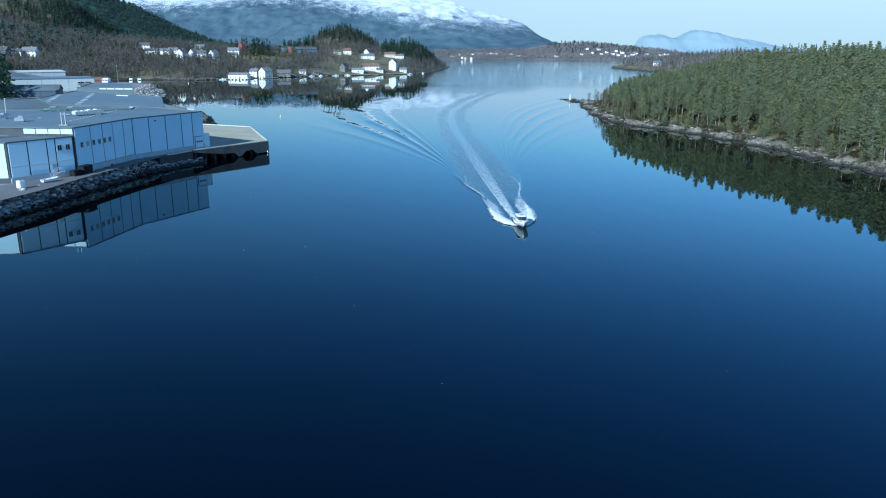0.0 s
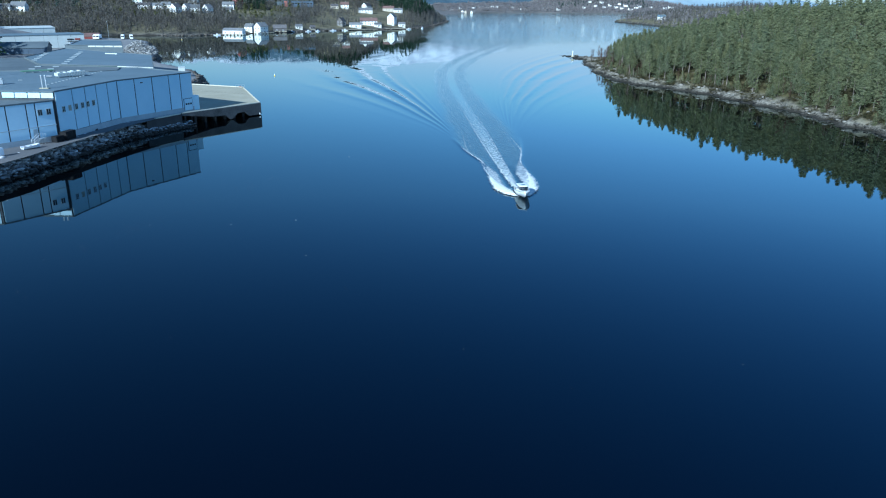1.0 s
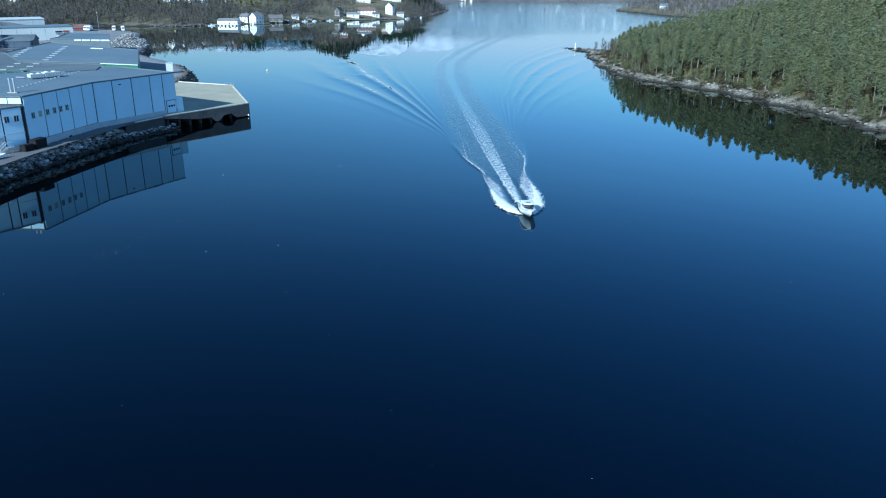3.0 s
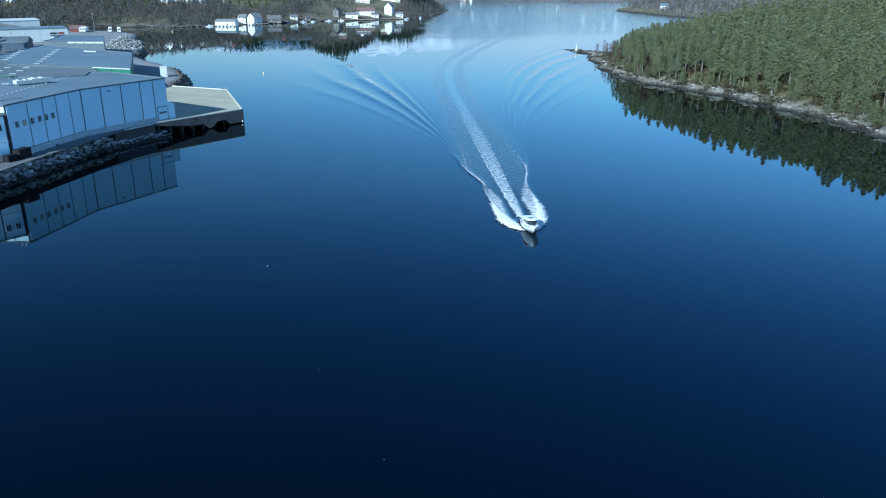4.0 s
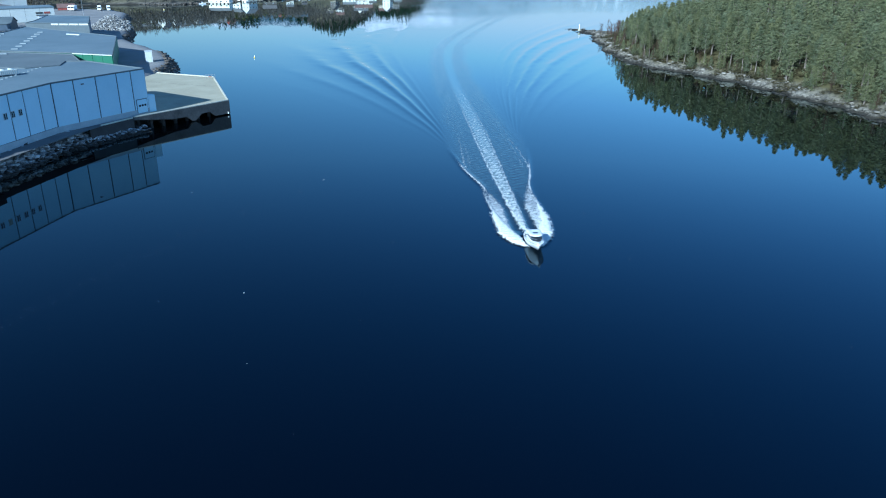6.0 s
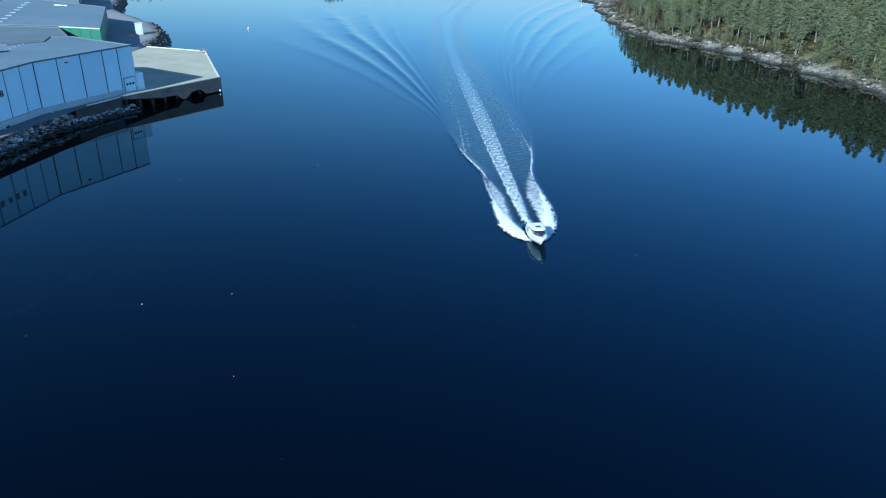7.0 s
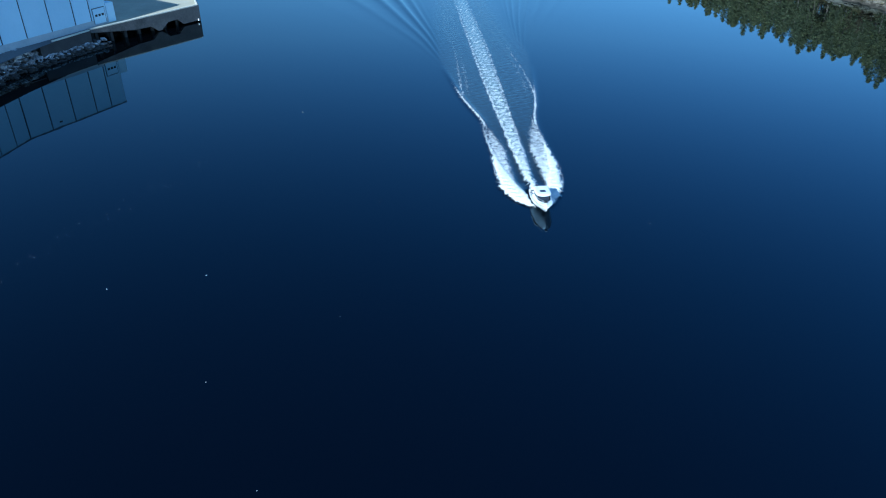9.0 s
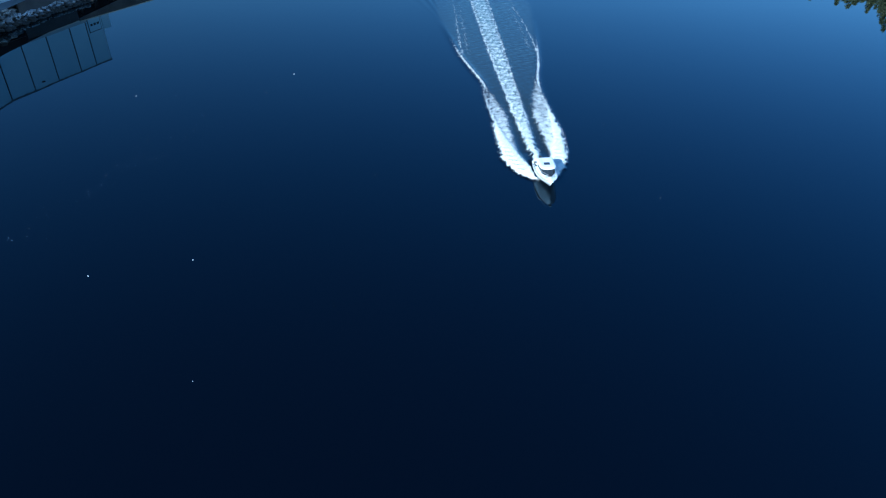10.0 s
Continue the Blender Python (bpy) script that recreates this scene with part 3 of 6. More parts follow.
def spline(xq, xs, ys):
    """Smooth curve through points (Catmull-Rom on uneven steps)."""
    xs, ys = np.array(xs, float), np.array(ys, float)
    m = np.gradient(ys, xs)
    i = np.clip(np.searchsorted(xs, xq) - 1, 0, len(xs) - 2)
    h = xs[i + 1] - xs[i]
    t = np.clip((xq - xs[i]) / h, 0, 1)
    return ((2 * t ** 3 - 3 * t ** 2 + 1) * ys[i] + (t ** 3 - 2 * t ** 2 + t) * h * m[i] + (-2 * t ** 3 + 3 * t ** 2) * ys[i + 1] + (t ** 3 - t ** 2) * h * m[i + 1])


def wake(x, y):
    """Height of the water, foam cover, aerated tint and short chop behind the boat."""
    s = y - STERN_Y
    d = x - spline(y, TRAIL_Y, TRAIL_X)
    a = np.abs(d)
    sc = np.clip(s, EDGE_S[0], EDGE_S[-1])
    arm = np.where(d < 0, spline(sc, EDGE_S, EDGE_L), spline(sc, EDGE_S, EDGE_R))
    ridge = np.interp(s, RIDGE_S, RIDGE_D) * np.where(d < 0, 1, 1.06)
    inner = np.interp(s, INNER_S, INNER_D)
    jag = 0.4 * wavy(x, y, 1.7, 3.0) + 0.3 * wavy(x, y, 5, 1.0)
    tuft = wavy(x, y, 0.9, 6.0)
    aft = step(-5.6, -4.4, s)
    outer = arm + (0.34 * jag + 0.2 * tuft) * step(-5, -2, s)
    inside = step(0, 0.5, outer - a)
    # thrown sheet: dense outside its ridge, a thin mottled veil inside it
    dense = inside * step(-0.45, 0.05, a - ridge) * np.interp(s, [-6, 3, 8, 14, 20, 27, 30], [1.5, 1.45, 1.25, 1.0, 0.78, 0.56, 0.0])
    line = np.exp(-((a - ridge) / 0.26) ** 2) * np.interp(s, [-4, 0, 8, 16, 22, 30], [0.0, 1.1, 1.0, 0.85, 0.7, 0.0])
    veil = inside * step(-0.3, 0.7, a - inner + 0.25 * jag) * np.interp(s, [-6, 0, 6, 14, 22, 27, 30], [1.2, 1.0, 0.82, 0.68, 0.56, 0.46, 0.0])
    sheet = np.maximum.reduce([dense, line, veil]) * aft
    # the thin breaking line that leaves the sheet, and the folds inside it
    crest = np.exp(-((a - arm + 0.2) / 0.24) ** 2) * np.interp(s, [20, 26, 36, 43, 50], [0, 1.0, 0.95, 0.7, 0])
    fold_d = np.where(d < 0, np.interp(s, [38, 41, 46, 65, 90], [6.2, 6.3, 6.2, 5.8, 5.5]), np.interp(s, [38, 45, 56, 69, 95], [7.0, 7.3, 7.4, 6.7, 6.0]))
    fold = np.exp(-((a - fold_d - 0.35 * jag) / 0.22) ** 2) * np.interp(s, [36, 42, 50, 66, 86], [0, 0.66, 0.55, 0.36, 0])
    fold2 = np.exp(-((a - fold_d + 1.1 - 0.5 * jag) / 0.3) ** 2) * np.interp(s, [40, 46, 60, 72], [0, 0.36, 0.3, 0])
    # the trail of the propeller: it widens behind the stern, froths at its edges and is laddered inside
    half = np.interp(s, [-1, 1, 5, 14, 28, 45, 70, 110, 160, 300, 700], [0.3, 0.5, 0.6, 0.85, 1.15, 1.5, 1.9, 1.9, 1.75, 2.2, 3.0])
    trail = step(half * 1.35, half * 0.5, a + 0.45 * jag + 0.2 * tuft) * step(-1.5, 0.5, s)
    patch = wavy(x, 0.6 * y, 1.3, 2.0)
    rung = np.cos(2 * math.pi * (s + 0.7 * a) / 2.7 + 7 * jag)
    trail_f = trail * (np.interp(s, [0, 4, 12, 25, 50, 80, 120, 170, 240], [1.15, 0.95, 0.72, 0.58, 0.48, 0.38, 0.26, 0.15, 0.0]) + 0.18 * patch * step(2, 12, s) * step(240, 120, s) + 0.09 * rung * step(4, 14, s) * step(240, 90, s))
    edge = np.exp(-((a - half * 0.92 + 0.3 * jag) / (0.2 + 0.06 * half)) ** 2) * step(3, 9, s) * np.where(d < 0, 1.0, 0.82)
    edge_f = edge * (np.interp(s, [3, 12, 40, 80, 130, 200], [0.7, 0.92, 0.78, 0.54, 0.34, 0.0]) + 0.09 * rung + 0.14 * patch * step(6, 14, s) * step(200, 110, s))
    foam = np.maximum.reduce([sheet, crest, fold, fold2, trail_f, edge_f])
    churn = np.maximum(step(arm + 0.3, arm - 1.2, a) * np.interp(s, [-3, 10, 40, 90, 170, 260], [0.15, 0.34, 0.36, 0.22, 0.1, 0.0]) * step(-4, 4, s) * step(-2.2, -0.6, fold_d + 2.5 - a),
                       trail * np.interp(s, [0, 60, 120, 200, 320, 600], [0.95, 0.85, 0.7, 0.45, 0.2, 0.0]))
    # the ruffled band on both sides of the trail stays visible long after the foam is gone
    chop = step(10.5, 5.5, a + 0.6 * wavy(x, y, 60, 8.0)) * np.interp(s, [-4, 10, 40, 150, 420, 760], [0.0, 0.5, 0.8, 0.5, 0.34, 0.12]) * (1 - 0.75 * trail * step(90, 180, s))
    chop *= np.maximum(step(arm + 0.2, arm - 0.8, a), step(46, 60, s))
    chop = np.maximum(chop, 0.5 * np.maximum(crest, fold))
    # diverging waves: crests that leave the folds and curve away from the course, closer together on the inner side of the bend
    age = np.maximum(s - 44, 1.0)
    off = np.maximum(a - 7.0, 0.05)
    q = np.log(off / (np.where(d < 0, 0.0183, 0.0170) * age ** 1.45))
    gap = np.where(d < 0, 0.40, 0.262)
    u = q / gap + 0.07 * wavy(x, y, 140, 2.0)
    fan = np.exp(-((q + 0.12) / np.where(d < 0, 0.62, 0.56)) ** 2)
    lam = off * gap
    steep = np.interp(s, [44, 60, 90, 170, 300, 520, 800], [0.0, 0.34, 0.33, 0.20, 0.10, 0.045, 0.012])
    wave = np.exp(1.1 * (np.cos(2 * math.pi * u) - 1)) * 1.55 - 0.62
    z = steep * np.minimum(lam, 14.0) / 6.283 * fan * wave * step(0.12, 0.6, lam) * step(95, 42, a) * (0.9 + 0.2 * wavy(x, y, 110, 4.0))
    z += 0.16 * np.exp(-((a - arm + 0.3) / 0.5) ** 2) * np.interp(s, [20, 30, 46, 60], [0, 1, 0.7, 0])
    z += 0.02 * np.cos(2 * math.pi * s / 2.7 + a + 5 * jag) * step(half * 1.2, 0, a) * np.interp(s, [4, 20, 90, 240], [0, 1, 0.6, 0])
    # body of the thrown water and of the boiling trail
    rough = 0.5 + 0.5 * wavy(x, y, 1.3, 5.0)
    z += np.maximum(dense, line) * aft * np.interp(s, [-7, -4, 0, 8, 20, 30], [0.14, 0.3, 0.28, 0.18, 0.08, 0.02]) * (0.6 + 0.6 * rough)
    z += trail_f * 0.1 * rough * np.interp(s, [0, 30, 100, 300], [1, 0.8, 0.3, 0.1])
    z -= 0.25 * step(2.6, 1.5, a) * step(half * 0.8, half * 1.3, a) * np.interp(s, [-1, 3, 14, 24], [0, 1, 0.6, 0])
    z += 0.022 * chop * wavy(x, y, 1.9, 9.0) * step(200, 110, s)
    # the hollow in which the hull runs
    z -= 0.9 * step(1.35, 0.9, a) * step(-5.0, -3.6, s) * step(0.6, -0.6, s)
    return z, foam, churn, chop


def graded(parts):
    out = [parts[0][0]]
    for a, b, h0, h1 in parts:
        v, k = a, 0.0
        while v < b:
            v += h0 + (h1 - h0) * (v - a) / (b - a)
            out.append(min(v, b))
    return np.unique(np.array(out))


gx = graded([(-150, -60, 3.0, 1.2), (-60, -20, 1.1, 0.5), (-20, 6, 0.5, 0.26), (6, 26, 0.26, 0.26), (26, 70, 0.3, 0.8), (70, 170, 0.8, 3.0)])
gy = graded([(112, 165, 0.25, 0.3), (165, 300, 0.34, 1.1), (300, 900, 1.3, 5.5)])
X, Y = np.meshgrid(gx, gy)
Z, FOAM, CHURN, CHOP = wake(X, Y)
rim = np.minimum.reduce([step(-150, -120, X), step(170, 140, X), step(112, 114, Y), step(900, 800, Y)])
Z *= rim
nyw, nxw = X.shape
grid_v = np.stack([X, Y, Z], -1).reshape(-1, 3)
iw = (np.arange(nyw - 1)[:, None] * nxw + np.arange(nxw - 1)[None]).ravel()
grid_f = np.stack([iw, iw + 1, iw + 1 + nxw, iw + nxw], -1)
# the calm sheet round the wake, out to the horizon
ox, oy = [-5200, gx[0], gx[-1], 5200], [-900, gy[0], gy[-1], 5200]
ring_v, ring_f = [], []
for j in range(4):
    for i in range(4):
        ring_v.append((ox[i], oy[j], 0.0))
n0 = len(grid_v)
for j in range(3):
    for i in range(3):
        if (i, j) != (1, 1):
            k = n0 + j * 4 + i
            ring_f.append((k, k + 1, k + 5, k + 4))
water = put_np("water", np.concatenate([grid_v, np.array(ring_v)]), np.concatenate([grid_f, np.array(ring_f)]), WATER, True)
for key, values in (("foam", FOAM * rim), ("churn", CHURN * rim), ("chop", CHOP * rim)):
    at = water.data.attributes.new(key, "FLOAT", "POINT")
    at.data.foreach_set("value", np.concatenate([values.ravel(), np.zeros(16)]).astype(np.float32))
tagged(water, "calm dark blue fjord water with a white boat wake", "water", kind="structure")

# ---- factory on the quay ----
DECK_Z = 3.9


def wall_frame(a, b):
    """The pose whose x runs along the wall from a to b, y points outwards (to its right) and z up."""
    d = Vector((b[0] - a[0], b[1] - a[1], 0))
    ln = d.length
    d.normalize()
    out = Vector((d.y, -d.x, 0))
    m = Matrix((( d.x, out.x, 0, a[0]), (d.y, out.y, 0, a[1]), (0, 0, 1, 0), (0, 0, 0, 1)))
    return m, ln


def cladding(parent, a, b, cuts, z0, z1, material=None, gap=0.15, name="panel"):
    """Upright panels between the cuts (fractions of the wall), each a part, proud of the dark wall behind."""
    m, ln = wall_frame(a, b)
    for c0, c1 in zip(cuts, cuts[1:]):
        w = (c1 - c0) * ln - 2 * gap
        bm = box(w, 0.14, z1 - z0, 0.02, (c0 * ln + gap + w / 2, 0.09, z0))
        o = part(name, bm, material or M_PANEL, parent)
        o.matrix_basis = m
    return m, ln


def window_unit(parent, m, x, z, w, h, open_leaf=False):
    fr = part("window", box(w + 0.24, 0.1, h + 0.24, 0.02, (x, 0.2, z - h / 2 - 0.12)), M_STEEL, parent)
    fr.matrix_basis = m
    pane = part("pane", box(w, 0.05, h, 0.0, (x, 0.25, z - h / 2)), M_GLASS if not open_leaf else M_CONC, fr)
    bar = part("glazing_bar", box(0.06, 0.04, h, 0.0, (x, 0.285, z - h / 2)), M_STEEL, fr)
    return fr


def hall(name, label, poly, z0, z1, roof_mat, parapet=0.35, wall_mat=None):
    """A flat-roofed hall over a plan polygon: wall core, roof sheet and a parapet strip round it."""
    h = thing(name, Matrix.Identity(4), label, "factory building")
    part("wall", prism(poly, z0, z1 - 0.15), wall_mat or M_DARK, h)
    part("roof", prism(poly, z1 - 0.15, z1), roof_mat, h)
    n = len(poly)
    for i in range(n):
        m, ln = wall_frame(poly[i], poly[(i + 1) % n])
        o = part("coping", box(ln, 0.3, parapet, 0.03, (ln / 2, 0.05, z1 - 0.1)), M_ROOF_DARK, h)
        o.matrix_basis = m
    return h


# front wall runs A -> B -> C, and B is where it bends
WA, WB, WC = (-90.5, 156.5), (-86.7, 182.0), (-74.8, 206.4)
M_POLY = [WA, WB, WC, (-96.2, 221.3), (-101.5, 220.5), (-99.0, 212.2), (-105.0, 206.5), (-122, 209), (-160, 204), (-150, 160)]
main_hall = hall("cold_store", "white panelled cold store with a grey flat roof on the quay", M_POLY, 3.7, 15.0, M_ROOF)
mA, lA = cladding(main_hall, WA, WB, [0.003, 0.253, 0.45, 0.63, 0.822, 0.998], 5.3, 14.95)
mB, lB = cladding(main_hall, WB, WC, [0.002, 0.215, 0.443, 0.67, 0.832, 1.0], 5.1, 14.95)
for a, b in ((WA, WB), (WB, WC)):
    m, ln = wall_frame(a, b)
    part("plinth", box(ln, 0.3, 1.5, 0.02, (ln / 2, 0.05, 3.7)), M_PLINTH, main_hall).matrix_basis = m
for k, fr in enumerate((0.097, 0.19, 0.287, 0.382, 0.47, 0.56)):
    window_unit(main_hall, mA, fr * lA, 10.7, 0.95, 1.2, k == 1)
part("wall_lamp", box(0.7, 0.35, 0.25, 0.05, (0.30 * lB, 0.33, 13.7)), M_DARK, main_hall).matrix_basis = mB
mC, lC = cladding(main_hall, WC, M_POLY[3], [0.0, 0.24, 0.48, 0.74, 1.0], 5.1, 14.95)
# loading hatch and lean-to at the quay end
frame_d = part("door_frame", box(3.5, 0.14, 3.5, 0.02, (0.915 * lB, 0.2, 4.3)), M_ROOF, main_hall)
frame_d.matrix_basis = mB
door = part("loading_door", box(3.2, 0.16, 3.3, 0.04, (0.915 * lB, 0.26, 4.3)), M_PANEL, main_hall, "small white loading door")
door.matrix_basis = mB
for k in range(3):
    o = part("pane", box(0.62, 0.06, 0.5, 0.0, (0.915 * lB - 0.9 + 0.9 * k, 0.36, 5.9)), M_GLASS, door)
lean = part("side_annex", box(2.4, 2.1, 4.3, 0.05, (1.3, 1.15, 3.9)), M_PANEL, main_hall, "low white annex at the wall's end")
lean.matrix_basis = mC
# bright step in the roof edge beside the lower hall
m, ln = wall_frame((-103, 157.2), WA)
for k in range(4):
    o = part("fascia_panel", box(ln / 4 - 0.2, 0.18, 1.2, 0.02, (ln / 8 + k * ln / 4, 0.12, 13.6)), M_PANEL, main_hall)
    o.matrix_basis = m
# roof: rows of small vents, the row of fan units, flues
def roof_vents(owner, p0, p1, n, z, size=1.0, turn=25):
    for k in range(n):
        q = Vector(p0).lerp(Vector(p1), k / max(n - 1, 1))
        o = part("roof_vent", box(1.0 * size, 0.4 * size, 0.22 * max(1, size * 0.6), 0.04), M_VENT, owner)
        o.matrix_basis = pose(q.x, q.y, z, 0, 0, turn)


roof_vents(main_hall, (-99.5, 172, 0), (-102, 208, 0), 17, 15.0, 0.55)
roof_vents(main_hall, (-128, 175, 0), (-112, 182, 0), 5, 15.0)


def chiller(m):
    t = thing("roof_chiller", m, "white finned chiller unit with fans on the flat roof", "air conditioner", "chillers on the roof")
    for x in (-1.3, 1.3):
        for y in (-0.8, 0.8):
            part("leg", box(0.12, 0.12, 0.4, 0.0, (x, y, 0)), M_STEEL, t)
    part("casing", box(3.2, 2.0, 0.75, 0.04, (0, 0, 0.35)), M_SHED, t)
    for k in range(9):
        part("fin", box(0.05, 2.06, 0.6, 0.0, (-1.4 + 0.35 * k, 0, 0.42)), M_GREYVINYL, t)
    for x in (-0.75, 0.75):
        part("fan_cowl", tube(0.55, 0.5, 0.18, 16, (x, 0, 1.1)), M_SHED, t)
        part("fan_grille", tube(0.44, 0.44, 0.04, 16, (x, 0, 1.28)), M_GREYVINYL, t)
    return t


c0 = chiller(pose(-105.2, 191.2, 15.0, 0, 0, 50) @ Matrix.Diagonal((1.12, 1.1, 1.15, 1)))
copy_thing(c0, pose(-102.8, 194.2, 15.0, 0, 0, 50) @ Matrix.Diagonal((1.12, 1.1, 1.15, 1)))

# green-painted pipes on low trestles beside the chillers
for k in range(3):
    part("pipe_run", pipe([(-123.5 + 0.5 * k, 203.2 - 0.5 * k, 15.5), (-117.0 + 0.5 * k, 208.6 - 0.5 * k, 15.5)], 0.16), M_GREENPIPE, main_hall, "green-painted roof pipe")
for k in range(4):
    part("trestle", box(1.6, 0.12, 0.5, 0.0), M_STEEL, main_hall).matrix_basis = pose(-122.3 + 1.6 * k, 203.4 + 1.34 * k, 15.0, 0, 0, -45)
part("pipe_run", pipe([(-110.0, 190.5, 15.4), (-107.6, 189.8, 15.4)], 0.2), M_STEEL, main_hall)


def flue(m, h, n):
    t = thing("roof_flue", m, "pair of slim steel flues standing on the roof" if n > 1 else "single slim steel flue standing on the roof", "chimney", "flues on the roof")
    for k in range(n):
        p = part("pipe", tube(0.2, 0.2, h, 12, (0.95 * k, 0, 0.1)), M_STEEL, t)
        part("cap", tube(0.28, 0.24, 0.2, 12, (0.95 * k, 0, h + 0.1)), M_STEEL, p)
    part("curb", box(0.95 * n + 0.3, 1.2, 0.2, 0.03, (0.475 * (n - 1), 0, 0)), M_CONC, t)
    return t


flue(pose(-96.5, 163.5, 15.0), 2.9, 2)
flue(pose(-127, 192, 15.0, 0, 3, 0), 4.4, 1)
flue(pose(-107.5, 152.0, 13.0), 2.4, 2)


def roof_cabinet(m, label):
    t = thing("roof_cabinet", m, label, "roof unit", "cabinets on the roof")
    part("casing", box(2.2, 1.4, 1.0, 0.06, (0, 0, 0.15)), M_STEEL, t)
    part("hood", box(1.2, 1.5, 0.45, 0.1, (0.4, 0, 1.15)), M_STEEL, t)
    part("curb", box(2.0, 1.2, 0.15, 0.0), M_DARK, t)
    return t


cab = roof_cabinet(pose(-112, 172, 15.0, 0, 0, 20), "grey sheet-metal ventilation cabinet on the flat roof")
copy_thing(cab, pose(-121, 180, 15.0, 0, 0, 60))

# lower hall in front, with its sunlit end wall
LA, LB = (-99.4, 143.0), (-90.75, 156.25)
low_hall = hall("packing_hall", "white panelled packing hall with a grey felt roof", [(-128, 139), LA, LB, (-92.5, 157.0), (-128, 158.4)], 3.7, 13.0, M_ROOF_DARK)
mL, lL = cladding(low_hall, LA, LB, [0.01, 0.29, 0.58, 0.71, 0.99], 5.0, 12.95)
cladding(low_hall, (-128, 139), LA, [0.0, 0.2, 0.4, 0.6, 0.8, 0.99], 5.0, 12.95)
part("plinth", box(lL, 0.3, 1.3, 0.02, (lL / 2, 0.05, 3.7)), M_PLINTH, low_hall).matrix_basis = mL
window_unit(low_hall, mL, 0.77 * lL, 10.7, 0.9, 1.2)
window_unit(low_hall, mL, 0.90 * lL, 10.7, 0.9, 1.2)
part("door", box(0.95, 0.1, 2.1, 0.02, (0.66 * lL, 0.2, 5.0)), M_STEEL, low_hall, "grey steel side door").matrix_basis = mL
part("pipe_run", pipe([(0.3, 0.35, 7.4), (lL - 0.2, 0.35, 7.6)], 0.07), M_STEEL, low_hall).matrix_basis = mL


def stair(m):
    t = thing("steel_stair", m, "galvanised steel stair with handrails at the side door", "stairs")
    for k in range(6):
        part("tread", box(1.1, 0.28, 0.05, 0.0, (0, -0.28 * k, 1.1 - 0.18 * k)), M_STEEL, t)
    part("landing", box(1.3, 1.2, 0.08, 0.0, (0, 0.75, 1.2)), M_STEEL, t)
    for x in (-0.58, 0.58):
        part("handrail", pipe([(x, 1.3, 1.25), (x, 1.3, 2.3), (x, 0.1, 2.3), (x, -1.5, 1.2), (x, -1.5, 0.0)], 0.035), M_WHITE, t)
        part("stringer", pipe([(x, 0.1, 1.15), (x, -1.5, 0.05)], 0.06), M_STEEL, t)
        part("post", pipe([(x, 0.9, 0.0), (x, 0.9, 1.2)], 0.04), M_STEEL, t)
    return t


stair(mL @ pose(0.66 * lL, 1.25, 3.8, 0, 0, -90))


def skip(m, label, sx=5.6, sy=2.3, sz=2.0):
    t = thing("waste_container", m, label, "container", "containers by the wall")
    b = bmesh.new()
    bmesh.ops.create_cube(b, size=1)
    bmesh.ops.scale(b, vec=(sx, sy, sz), verts=b.verts)
    for v in b.verts:
        if v.co.z < 0:
            v.co.x *= 0.9
    bmesh.ops.translate(b, vec=(0, 0, sz / 2 + 0.15), verts=b.verts)
    bmesh.ops.bevel(b, geom=b.edges[:], offset=0.05, segments=1, affect="EDGES")
    part("body", b, M_DULLBLACK, t)
    for k in range(6):
        part("rib", box(0.12, sy + 0.16, sz - 0.15, 0.0, (-sx * 0.42 + k * sx * 0.168, 0, 0.2)), M_DULLBLACK, t)
    part("lid", box(sx * 0.98, sy * 0.98, 0.12, 0.04, (0, 0, sz + 0.16)), M_DULLBLACK, t)
    for x in (-sx * 0.35, sx * 0.35):
        part("skid", box(0.25, sy, 0.15, 0.0, (x, 0, 0)), M_DULLBLACK, t)
    return t


skip(mA @ pose(1.2, 1.2, 3.75, 0, 0, 0), "black steel waste container beside the white wall", 3.8, 1.7, 1.8)
skip(mA @ pose(-2.4, 1.0, 3.75, 0, 0, 6), "low black steel waste container beside the white wall", 2.6, 1.4, 1.2)

# service road along the wall
road = put("road", [(-97, 100, 3.80), (-91.5, 120, 3.80), (-88, 136, 3.80), (-87.2, 146, 3.80), (-85.6, 160, 3.80), (-82.4, 179.5, 3.80), (-79, 194, 3.80), (-74.2, 207, 3.80),
                    (-87, 182, 3.80), (-91, 156, 3.80), (-100, 141, 3.80), (-106, 112, 3.80)],
           [tuple(range(12))], M_ASPH)
tagged(road, "narrow asphalt service lane along the factory wall", "road", kind="structure")

# hall behind with the green gable, and its neighbours
green = hall("process_hall", "large factory hall with grey roof and green end wall", [(-110.1, 270.4), (-135.8, 336.3), (-199, 384), (-186, 320), (-160, 283), (-126, 276)], 3.7, 11.0, M_ROOF, wall_mat=M_GREEN)
cladding(green, (-126, 276), (-110.1, 270.4), [0.0, 0.25, 0.5, 0.75, 1.0], 4.2, 10.7, M_GREEN, 0.05)
cladding(green, (-110.1, 270.4), (-135.8, 336.3), [k / 8 for k in range(9)], 4.2, 10.7, M_GREEN, 0.05)
part("trim", box(17, 0.2, 0.3, 0.02, (8.5, 0.3, 10.75)), M_SHED, green).matrix_basis = wall_frame((-126, 276), (-110.1, 270.4))[0]
roof_vents(green, (-152.1, 287.3, 0), (-177.0, 354.4, 0), 8, 11.0, 2.3, 12)
roof_vents(green, (-172.5, 303.0, 0), (-189.4, 345.8, 0), 6, 11.0, 2.3, 12)
